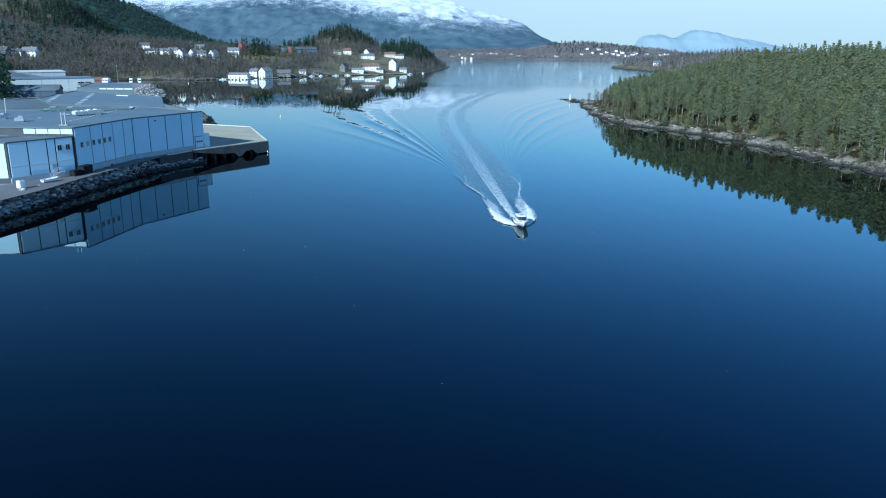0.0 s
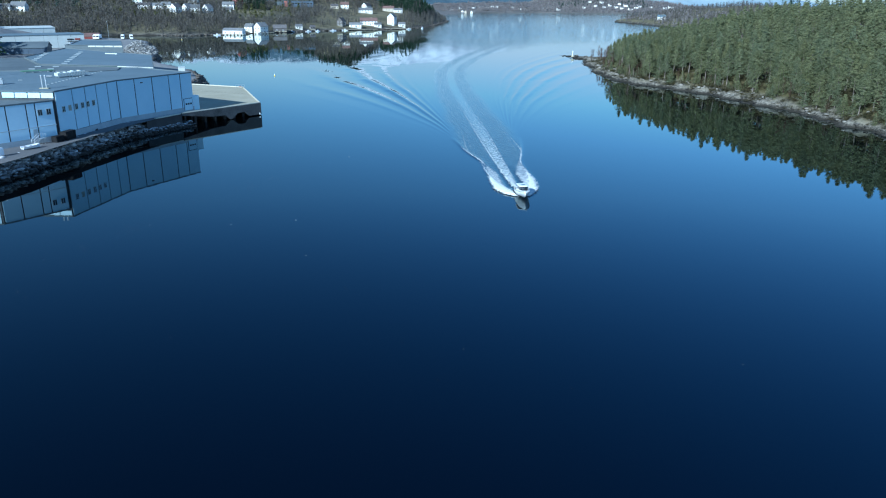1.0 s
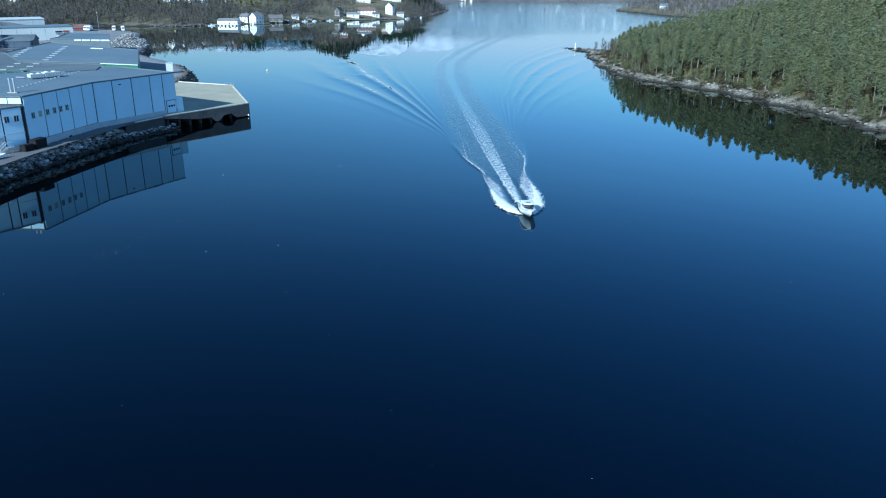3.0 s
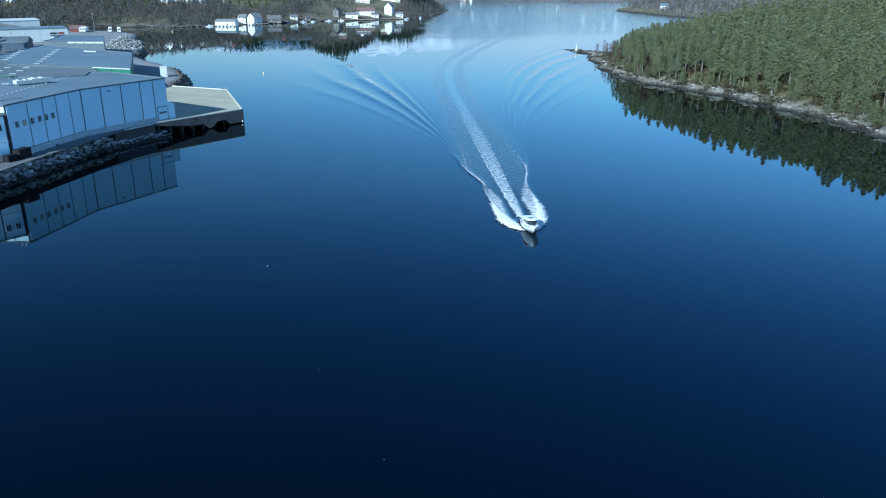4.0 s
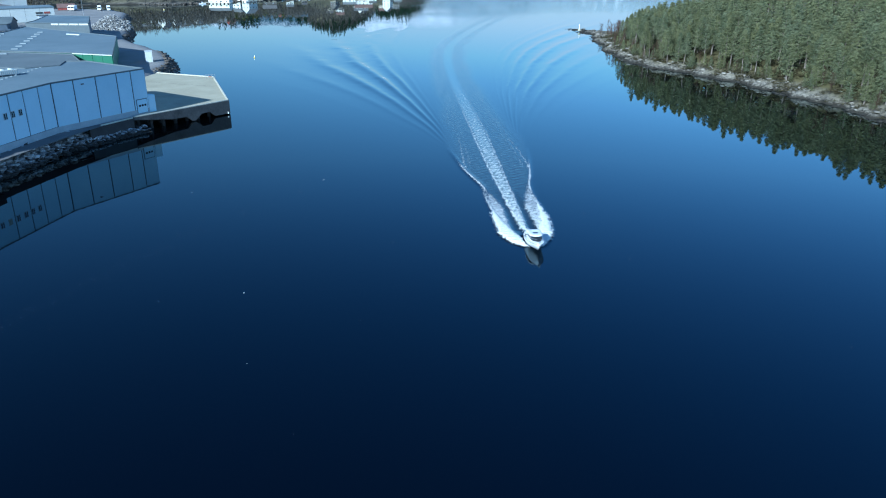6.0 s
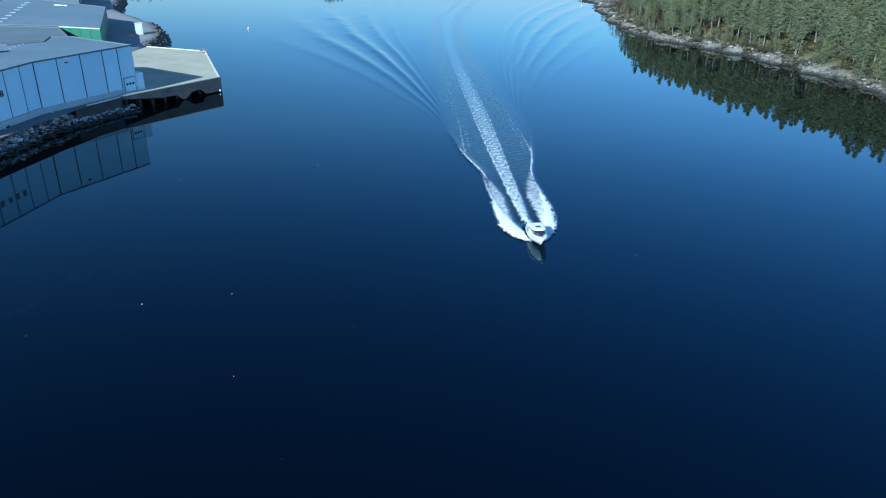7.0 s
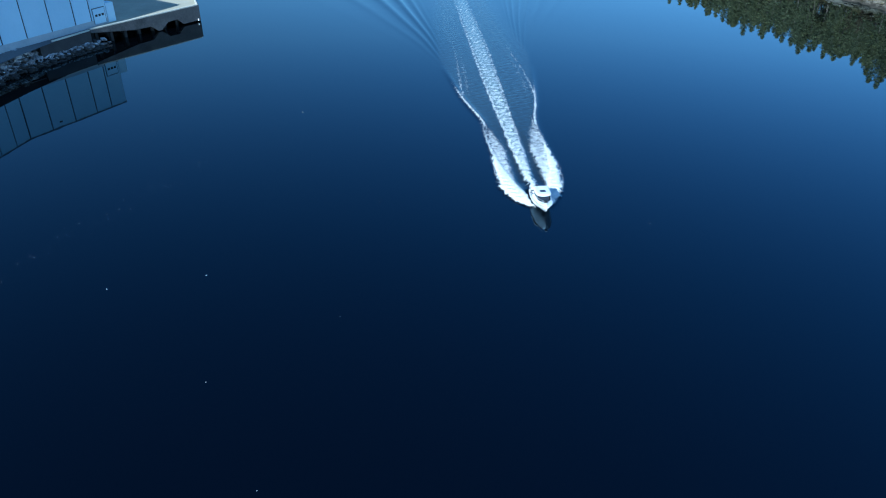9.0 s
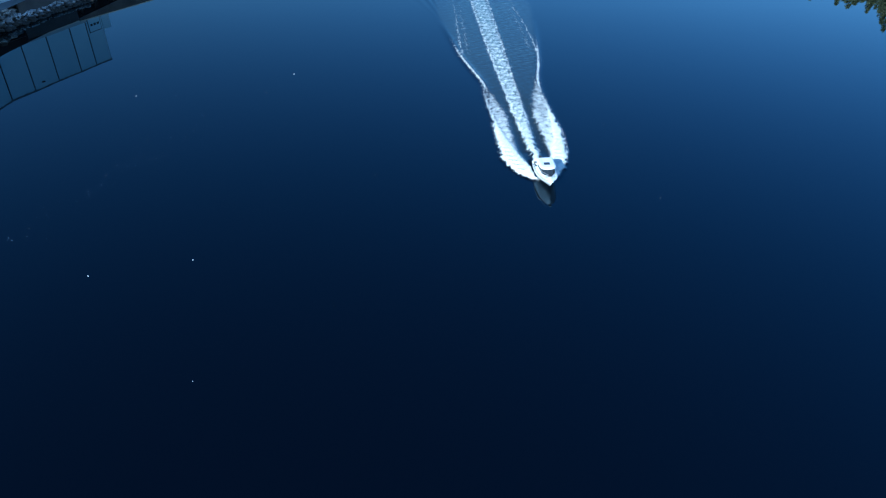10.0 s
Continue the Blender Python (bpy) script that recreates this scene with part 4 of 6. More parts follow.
part("skylight", box(0.9, 8, 0.4, 0.1), M_SHED, green).matrix_basis = pose(-157, 343, 11.0, 0, 0, 65)
low_roof = hall("linking_hall", "low linking hall with a dark grey felt roof", [(-122, 209.6), (-105.3, 207.1), (-99.9, 212.5), (-102.2, 221.2), (-101, 230), (-112, 252), (-126, 275), (-160, 282.5), (-186, 320), (-230, 300), (-200, 222), (-161, 205.5)], 3.7, 10.6, M_ROOF_DARK)
roof_vents(low_roof, (-141.0, 246.0, 0), (-150.0, 276.0, 0), 4, 10.6, 2.3, 12)
roof_vents(low_roof, (-147.0, 244.0, 0), (-157.0, 276.0, 0), 4, 10.6, 2.3, 12)
back = hall("rear_hall", "rear factory hall with white clerestory strip and grey roof", [(-169, 385), (-189.5, 432), (-216, 440), (-202, 398), (-200, 386)], 3.7, 12.6, M_ROOF, wall_mat=M_ROOF_DARK)
cladding(back, (-200, 386), (-169, 385), [0.4, 0.53, 0.68, 0.84, 1.0], 11.7, 12.45, M_SHED, 0.2, "clerestory")
cladding(back, (-169, 385), (-189.5, 432), [k / 5 for k in range(6)], 4.0, 12.4, M_BLUEWALL, 0.05)


def gable_shed(name, label, a, b, depth, z0, eave, ridge, wall, roofm, n, door_at=None):
    """A shed with its long panelled front from a to b and a pitched roof."""
    m, ln = wall_frame(a, b)
    t = thing(name, m, label, "shed")
    bm = bmesh.new()
    prof = [(0, z0), (-depth, z0), (-depth, eave), (-depth / 2, ridge), (0, eave)]
    e0 = [bm.verts.new((0, y, z)) for y, z in prof]
    e1 = [bm.verts.new((ln, y, z)) for y, z in prof]
    for i in range(5):
        j = (i + 1) % 5
        bm.faces.new((e0[i], e0[j], e1[j], e1[i]))
    bm.faces.new(e0)
    bm.faces.new(e1[::-1])
    bmesh.ops.recalc_face_normals(bm, faces=bm.faces)
    part("wall", bm, M_DARK, t)
    for k in range(n):
        w = ln / n - 0.12
        part("panel", box(w, 0.14, eave - z0 - 0.3, 0.02, (ln / n * (k + 0.5), 0.08, z0 + 0.3)), wall, t)
    for sgn in (0, 1):
        bm = bmesh.new()
        y0, y1 = (0.5, -depth / 2) if sgn == 0 else (-depth - 0.5, -depth / 2)
        ze = eave - 0.5 * (ridge - eave) / (depth / 2)
        vs = [bm.verts.new(p) for p in ((-0.4, y0, ze + 0.05), (ln + 0.4, y0, ze + 0.05), (ln + 0.4, y1, ridge + 0.06), (-0.4, y1, ridge + 0.06))]
        f = bm.faces.new(vs)
        r = bmesh.ops.extrude_face_region(bm, geom=[f])
        bmesh.ops.translate(bm, vec=(0, 0, 0.2), verts=[v for v in r["geom"] if isinstance(v, bmesh.types.BMVert)])
        bmesh.ops.recalc_face_normals(bm, faces=bm.faces)
        part("roof", bm, roofm, t)
    if door_at is not None:
        d = part("roller_door", box(5.0, 0.2, 4.0, 0.02, (door_at * ln, 0.14, z0)), M_WHITE, t)
        part("canopy", box(7.0, 0.9, 0.3, 0.03, (door_at * ln, 0.5, z0 + 4.3)), M_DARK, d)
        part("sign", box(3.6, 0.1, 1.2, 0.02, (door_at * ln + 3.2, 0.3, z0 + 5.2)), M_RED, d, "red sign board")
        part("sign_bar", box(4.2, 0.1, 0.9, 0.02, (door_at * ln - 1.4, 0.3, z0 + 5.3)), M_BLACK, d, "dark sign board")
    return t


gable_shed("storage_shed", "long pale panelled storage shed with a red sign by its door", (-309, 466), (-250, 516), 24, 3.7, 12.6, 13.4, M_SHED, M_ROOF, 9, 0.9)
gable_shed("storage_shed", "long white storage shed with pale roof behind the yard", (-362, 566), (-318, 612), 20, 3.7, 13.6, 14.8, M_SHED, M_SHED, 7)
gable_shed("storage_shed", "dark tarred shed with a shallow gable roof", (-279, 432), (-241, 446), 24, 3.7, 7.5, 10.5, M_BLUEWALL, M_ROOF_DARK, 4)
gable_shed("open_shed", "low red-roofed shed at the yard's end", (-303, 628), (-292, 634), 7, 3.7, 6.0, 8.5, M_RED, M_TILE_RED, 4)

# ---- quay ----
QA, QB, QC, QD = (-76.2, 199.2), (-59.0, 224.2), (-76.0, 269.0), (-99.0, 279.0)
quay = thing("quay", Matrix.Identity(4), "pale concrete loading quay on piles beside the cold store", "quay")
bm = prism([QA, QB, QC, QD, (-101, 256), (-91, 228), (-78.0, 206.5)], DECK_Z - 0.5, DECK_Z)
part("deck", bm, M_CONC, quay, "pale grey concrete deck")
mF, lF = wall_frame(QA, QB)
# front beam: full depth at the corner, stepped up between haunches
prof = [(0, 0), (lF, 0), (lF, -3.55), (lF - 5.2, -3.55), (lF - 7.0, -2.1), (lF - 9.8, -2.2), (lF - 11.8, -3.7), (lF - 12.8, -3.7), (lF - 14.6, -2.3), (lF - 19, -2.2), (lF - 24, -1.5), (0, -0.6)]
bm = bmesh.new()
f0 = [bm.verts.new((x, 0.12, DECK_Z + z)) for x, z in prof]
f1 = [bm.verts.new((x, -0.55, DECK_Z + z)) for x, z in prof]
for i in range(len(prof)):
    j = (i + 1) % len(prof)
    bm.faces.new((f0[i], f0[j], f1[j], f1[i]))
bm.faces.new(f0)
bm.faces.new(f1[::-1])
bmesh.ops.recalc_face_normals(bm, faces=bm.faces)
part("front_beam", bm, M_CONC_WET, quay, "dark weathered concrete front beam").matrix_basis = mF
# the lane's edge runs on to the quay over a dark retaining wall
mW, lW = wall_frame((-81.6, 186.5), QA)
part("retaining_wall", box(lW, 0.5, 4.7, 0.03, (lW / 2, -0.25, -0.95)), M_PILE, quay, "dark retaining wall below the lane").matrix_basis = mW
part("kerb", box(lW * 0.75, 0.45, 0.3, 0.05, (lW * 0.625, -0.3, 3.75)), M_KERB, quay).matrix_basis = mW
mS, lS = wall_frame(QB, QC)
part("side_beam", box(lS, 0.6, 3.6, 0.03, (lS / 2, -0.2, 0.25)), M_CONC_WET, quay).matrix_basis = mS
for (p, q) in ((QA, QB), (QB, QC), (QC, QD)):
    m, ln = wall_frame(p, q)
    part("kerb", box(ln - 0.4, 0.45, 0.28, 0.05, (ln / 2, -0.3, DECK_Z)), M_KERB, quay).matrix_basis = m
for k in range(7):
    part("support_column", tube(0.45, 0.45, 5.0, 12, (2.5 + k * 3.7, -2.2, -1.6)), M_PILE, quay).matrix_basis = mF
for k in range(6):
    part("support_column", tube(0.45, 0.45, 5.0, 12, (4 + k * 4.0, -6.5, -1.6)), M_SHADEPILE, quay).matrix_basis = mF
part("fender", tube(0.14, 0.14, 0.5, 12, (lF - 0.8, 0.3, 0.3)), M_WHITE, quay, "small white fender").matrix_basis = mF
# added black wall stands for the dark hollow under the deck
part("back_wall", box(lF, 0.5, 4.4, 0.0, (lF / 2, -9.0, -1.0)), M_SHADEPILE, quay).matrix_basis = mF
# a slab joint of the deck is a shallow strip
part("joint", box(0.1, 26, 0.012, 0.0), M_CONC_WET, quay).matrix_basis = pose(-83, 254, DECK_Z, 0, 0, 68)

rail = thing("quay_rail", pose(-76.5, 266.0, DECK_Z, 0, 0, 20), "small steel rail with a red lifebuoy at the quay edge", "railing")
for x in (-1.6, -0.5, 0.5, 1.6):
    part("post", pipe([(x, 0, 0), (x, 0, 1.3)], 0.045), M_STEEL, rail)
for z in (0.7, 1.3):
    part("bar", pipe([(-1.6, 0, z), (1.6, 0, z)], 0.035), M_STEEL, rail)
part("lifebuoy", tube(0.5, 0.5, 0.16, 14, (0, 0.1, 0.6)), M_RED, rail, "red lifebuoy")
hutw = thing("white_hut", pose(-113.5, 311.0, 3.75, 0, 0, 22), "white box hut on the gravel near the water", "hut")
part("wall", box(2.6, 3.2, 4.0, 0.04), M_SHED, hutw)
part("roof", box(2.8, 3.4, 0.2, 0.04, (0, 0, 4.0)), M_SHED, hutw)
part("door", box(0.9, 0.1, 2.0, 0.02, (0.4, -1.62, 0.1)), M_SHED, hutw)


def stone_mesh(seed, r=1.0):
    rnd = random.Random(seed)
    b = bmesh.new()
    bmesh.ops.create_icosphere(b, subdivisions=1, radius=r)
    for v in b.verts:
        v.co *= rnd.uniform(0.58, 1.2)
    for v in b.verts:
        v.co.z *= 0.62
        v.co.x *= 1.3
    return b


def arrays_of(b):
    b.verts.ensure_lookup_table()
    bmesh.ops.triangulate(b, faces=b.faces)
    v = np.array([w.co[:] for w in b.verts])
    f = np.array([[w.index for w in q.verts] for q in b.faces])
    b.free()
    return v, f


def scatter(name, protos, places, material, smooth=False):
    """One joined mesh of many turned and scaled copies: places are (x, y, z, turn, scale x, scale y, scale z, which)."""
    vs, fs, n = [], [], 0
    for x, y, z, a, sx, sy, sz, k in places:
        v, f = protos[k]
        c, s = math.cos(a), math.sin(a)
        w = v * (sx, sy, sz)
        w = np.stack([c * w[:, 0] - s * w[:, 1] + x, s * w[:, 0] + c * w[:, 1] + y, w[:, 2] + z], -1)
        vs.append(w)
        fs.append(f + n)
        n += len(v)
    return put_np(name, np.concatenate(vs), np.concatenate(fs), material, smooth)


STONES = [arrays_of(stone_mesh(k)) for k in range(6)]
rng = random.Random(5)

# ---- houses ----
def house(m, w, l, h, rise, wall, roofm, label, group="houses on the bank", wins=3, storeys=2, chimney=True, simple=False):
    """A gabled wooden house: long side along x, ridge along x."""
    t = thing("house", m, label, "house", group)
    bm = bmesh.new()
    prof = [(-w / 2, -1.5), (w / 2, -1.5), (w / 2, h), (0, h + rise), (-w / 2, h)]
    e0 = [bm.verts.new((-l / 2, y, z)) for y, z in prof]
    e1 = [bm.verts.new((l / 2, y, z)) for y, z in prof]
    for i in range(5):
        j = (i + 1) % 5
        bm.faces.new((e0[i], e0[j], e1[j], e1[i]))
    bm.faces.new(e0)
    bm.faces.new(e1[::-1])
    bmesh.ops.recalc_face_normals(bm, faces=bm.faces)
    part("wall", bm, wall, t)
    for sgn in (-1, 1):
        bm = bmesh.new()
        k = rise / (w / 2)
        vs = [bm.verts.new(p) for p in ((-l / 2 - 0.4, sgn * (w / 2 + 0.5), h - 0.5 * k + 0.04), (l / 2 + 0.4, sgn * (w / 2 + 0.5), h - 0.5 * k + 0.04), (l / 2 + 0.4, 0, h + rise + 0.04), (-l / 2 - 0.4, 0, h + rise + 0.04))]
        f = bm.faces.new(vs)
        r = bmesh.ops.extrude_face_region(bm, geom=[f])
        bmesh.ops.translate(bm, vec=(0, 0, 0.22), verts=[v for v in r["geom"] if isinstance(v, bmesh.types.BMVert)])
        bmesh.ops.recalc_face_normals(bm, faces=bm.faces)
        part("roof", bm, roofm, t)
    if simple:
        for x in (-l / 4, l / 4):
            part("window", box(1.2, 0.12, 1.2, 0.0, (x, -w / 2 - 0.02, h * 0.5)), M_GLASS, t)
        return t
    for s in range(storeys):
        z = 0.9 + s * h / storeys
        for side in (-1, 1):
            for k in range(wins):
                x = -l / 2 + l * (k + 0.5) / wins
                fr = part("window", box(1.3, 0.14, 1.4, 0.0, (x, side * (w / 2 + 0.02), z)), M_WHITE, t)
                part("pane", box(1.05, 0.18, 1.15, 0.0, (x, side * (w / 2 + 0.02), z + 0.12)), M_GLASS, fr)
        for end in (-1, 1):
            for y in (-w / 4, w / 4):
                fr = part("window", box(0.14, 1.2, 1.4, 0.0, (end * (l / 2 + 0.02), y, z)), M_WHITE, t)
                part("pane", box(0.18, 0.95, 1.15, 0.0, (end * (l / 2 + 0.02), y, z + 0.12)), M_GLASS, fr)
    part("door", box(1.0, 0.16, 2.1, 0.0, (l * 0.08, -w / 2 - 0.03, 0.1)), M_BARNWOOD, t)
    part("foundation", box(l + 0.1, w + 0.1, 0.6, 0.0, (0, 0, -0.4)), M_CONC, t)
    if chimney:
        c = part("chimney", box(0.7, 0.7, 1.6, 0.03, (l * 0.15, 0, h + rise - 0.5)), M_CONC, t)
        part("chimney_cap", box(0.9, 0.9, 0.12, 0.0, (l * 0.15, 0, h + rise + 1.1)), M_DARK, c)
    return t


HOMES = []


def home(x, y, turn, w, l, h, rise, wall, roofm, label, **more):
    z = float(main_height(np.array([x]), np.array([y]))[0])
    HOMES.append((x, y))
    return house(pose(x, y, max(z, 0.6), 0, 0, turn), w, l, h, rise, wall, roofm, label, **more)


# at the water's edge
home(-226, 812, -8, 9, 22, 4.2, 2.2, M_WOODWALL, M_SLATE, "long white boathouse with a pale roof at the water", wins=4, storeys=1, chimney=False)
home(-205, 847, 62, 9.5, 13, 7.2, 4.2, M_WOODWALL, M_SLATE, "tall white gabled sea house on the shore")
home(-218, 850, -20, 7.5, 10, 5.2, 3.0, M_WOODWALL, M_SLATE, "white house built onto the sea house", wins=2)
home(-190, 876, 12, 9, 15, 3.6, 3.6, M_BARNWOOD, M_TILE, "weathered dark wooden boathouse on the shore", wins=2, storeys=1, chimney=False)
home(-174, 908, 20, 6, 8, 3.0, 2.0, M_WOODWALL, M_SLATE, "small white boathouse with grey roof", wins=2, storeys=1, chimney=False)
home(-160, 922, 25, 5, 6, 2.8, 1.8, M_BARNWOOD, M_TILE, "small brown boathouse on the shore", wins=1, storeys=1, chimney=False)
home(-130, 964, 70, 8, 10, 5.8, 4.2, M_BARNWOOD, M_TILE, "dark brown gabled house with white trim near the shore")
home(-113, 968, 10, 7, 15, 3.4, 2.2, M_WOODWALL, M_SLATE, "low white boathouse on the quay", storeys=1, chimney=False)
home(-98, 992, 8, 9, 22, 5.2, 3.8, M_WOODWALL, M_TILE_RED, "white house with reddish brown roof near the shore", wins=5)
home(-86, 988, 12, 6, 9, 3.2, 2.0, M_WOODWALL, M_SLATE, "small white shed on the quay", wins=2, storeys=1, chimney=False)
home(-69, 1014, 78, 9.5, 13, 9.5, 4.4, M_WOODWALL, M_SLATE, "tall white three-storey gabled house by the water", storeys=3)
home(-56, 1012, 10, 6, 9, 3.4, 2.2, M_WOODWALL, M_SLATE, "small white boathouse on the headland", wins=2, storeys=1, chimney=False)
# on the slope
home(-150, 1158, 10, 9, 12, 5.4, 3.6, M_WOODWALL, M_TILE_RED, "white house with brownish roof on the slope")
home(-119, 1180, 60, 9, 13, 6.6, 4.0, M_WOODWALL, M_TILE, "tall white house on the slope")
home(-115, 1124, 5, 9, 20, 4.6, 3.0, M_WOODWALL, M_SLATE, "long white house with terrace on the slope", wins=5)
home(-84, 1166, -6, 9, 17, 3.6, 3.2, M_OCHRE, M_TILE_RED, "low ochre house with a brown roof", wins=4, storeys=1)
home(-69, 1160, -2, 8, 13, 3.2, 2.4, M_WOODWALL, M_SLATE, "low white house with a pale roof", storeys=1)
home(-164, 1148, 15, 8, 11, 3.6, 2.6, M_OCHRE, M_TILE, "low yellowish house among trees", storeys=1)
# above the wooded bank
for x, y, turn, w, l, h, rise in ((-294, 950, 65, 9, 10, 6, 4.2), (-306, 938, 20, 9, 11, 5.5, 3.6), (-288, 1022, 5, 9, 15, 5.2, 3.4), (-278, 981, 8, 8, 12, 4.2, 2.8),
                                  (-319, 906, 70, 9, 11, 6, 4.0), (-350, 930, 8, 9, 14, 4.6, 2.6), (-363, 926, 4, 9, 15, 4.8, 2.6), (-344, 946, 10, 8, 11, 4.6, 2.8),
                                  (-314, 934, 60, 8, 10, 5.2, 3.6), (-330, 1010, 0, 9, 12, 5, 3), (-385, 960, 15, 9, 12, 5, 3)):
    home(x, y, turn, w, l, h, rise, M_WOODWALL, M_TILE if int(abs(x)) % 2 else M_SLATE, "white wooden house with a gabled roof above the wooded bank")
home(-289, 1074, 60, 9, 11, 8.5, 4.6, M_RED, M_TILE_RED, "tall red wooden house with a red roof above the bank", storeys=3)
home(-461, 826, 6, 11, 15, 5.4, 4.4, M_WOODWALL, M_SLATE, "large white house with a grey roof on the hill")
home(-470, 815, 20, 8, 9, 4.0, 2.4, M_WOODWALL, M_SLATE, "white annex house on the hill", wins=2, storeys=1)
home(-480, 806, 0, 9, 12, 5.4, 3.6, M_BLUEWALL, M_TILE, "dark blue house on the hill")

# the school: flat dark block with an orange wall panel
sz = float(main_height(np.array([-222.0]), np.array([1140.0]))[0])
school = thing("school", pose(-218, 1144, sz, 0, 0, 8), "modern dark flat-roofed school with an orange wall panel", "school building")
part("wall", box(46, 16, 9.0, 0.05, (0, 0, -1.5)), M_BLUEWALL, school)
part("roof", box(47, 17, 0.5, 0.05, (0, 0, 7.5)), M_ROOF_DARK, school)
part("wing", box(18, 14, 8.0, 0.05, (-26, 4, -1.5)), M_ROOF_DARK, school)
part("orange_panel", box(4.5, 0.4, 8.4, 0.02, (-17, -8.1, -1.0)), M_ORANGE, school, "orange wall panel")
for k in range(8):
    part("window", box(3.2, 0.2, 1.5, 0.0, (-11 + 4.4 * k, -8.05, 3.4)), M_GLASS, school)
HOMES.append((-218, 1140))
HOMES.append((-240, 1140))

# across the fjord
for x, y, l in ((55, 2546, 12), (84, 2544, 14), (125, 2632, 16), (167, 2668, 12), (198, 2688, 14), (238, 2682, 13), (285, 2656, 15), (26, 2484, 12), (345, 2632, 11), (385, 2594, 12),
                (100, 2600, 13), (148, 2640, 12), (182, 2660, 13), (260, 2640, 12)):
    home(x, y, (x * 7) % 50 - 25, 8, l * 0.8, 4.8, 3.4, M_WOODWALL if int(abs(x)) % 3 else M_BARNWOOD, M_TILE, "small wooden house on the far shore", group="houses across the fjord", simple=True)
for x, y, l in ((576, 2584, 15), (590, 2562, 13), (612, 2602, 15), (564, 2624, 12), (548, 2690, 14), (510, 2704, 12), (614, 2540, 18), (515, 2624, 13), (476, 2618, 12), (638, 2562, 16),
                (755, 2570, 20), (732, 2558, 14), (600, 2640, 13), (655, 2590, 14), (540, 2600, 11), (690, 2580, 13)):
    home(x, y, (x * 7) % 50 - 25, 8, l * 0.8, 5.0, 3.6, M_WOODWALL, M_TILE, "small wooden house in the town across the fjord", group="houses across the fjord", simple=True)
for k in range(5):
    home(48 + 9.5 * k, 2408 - 1.5 * k, 92, 7, 9, 3.8, 3.0, (M_BARNWOOD, M_WOODWALL, M_OCHRE)[k % 3], M_TILE, "small painted boathouse at the far waterline", group="boathouses across the fjord", simple=True)
capez = float(cape_height(np.array([352.0]), np.array([1232.0]))[0])
house(pose(352, 1234, capez, 0, 0, -10), 9, 12, 4.2, 3.2, M_WOODWALL, M_ROOF, "white house on the low cape", storeys=1)


# ---- shore quays, boats and yard vehicles ----
def landing(x, y, turn, l, label):
    t = thing("landing_stage", pose(x, y, 0, 0, 0, turn), label, "jetty", "jetties on the bank")
    part("deck", box(l, 3.2, 0.3, 0.0, (0, 0, 1.0)), M_CONC, t)
    for k in range(int(l // 4)):
        part("support", box(0.35, 2.8, 2.2, 0.0, (-l / 2 + 2 + 4 * k, 0, -1.1)), M_BARNWOOD, t)
    return t


landing(-226, 801, -8, 30, "grey stone landing stage before the boathouse")
landing(-200, 838, 25, 22, "grey landing stage before the sea house")
landing(-105, 955, 22, 44, "long grey quay before the shore houses")
landing(-62, 992, 12, 40, "grey concrete quay below the tall house")


def moored(x, y, turn, l, label):
    t = thing("moored_boat", pose(x, y, 0.0, 0, 0, turn), label, "boat", "boats moored along the bank")
    b = bmesh.new()
    st = [(0, 0.9, 0.8), (0.35, 1.0, 0.8), (0.7, 0.75, 0.95), (1.0, 0.05, 1.15)]
    rings = [[b.verts.new((u * l, s * w * l * 0.17, z)) for s, z in ((1, h), (0.7, -0.1), (-0.7, -0.1), (-1, h))] for u, w, h in st]
    for p, q in zip(rings, rings[1:]):
        for k in range(3):
            b.faces.new((p[k], p[k + 1], q[k + 1], q[k]))
        b.faces.new((p[3], p[0], q[0], q[3]))
    b.faces.new(rings[0])
    b.faces.new(rings[-1])
    bmesh.ops.recalc_face_normals(b, faces=b.faces)
    part("hull", b, M_WHITE, t)
    part("wheelhouse", box(l * 0.26, l * 0.2, 1.3, 0.08, (l * 0.48, 0, 0.85)), M_WHITE, t)
    part("window", box(l * 0.27, l * 0.205, 0.4, 0.0, (l * 0.48, 0, 1.55)), M_GLASS, t)
    return t


for x, y, turn, l in ((-243, 794, 20, 7), (-206, 832, 60, 10), (-165, 902, 30, 7), (-176, 890, 200, 6), (-140, 930, 25, 8), (-150, 915, 220, 6), (-120, 944, 190, 7), (-48, 990, 40, 7), (-30, 1030, 70, 6)):
    moored(x, y, turn, l, "small white boat moored by the bank")


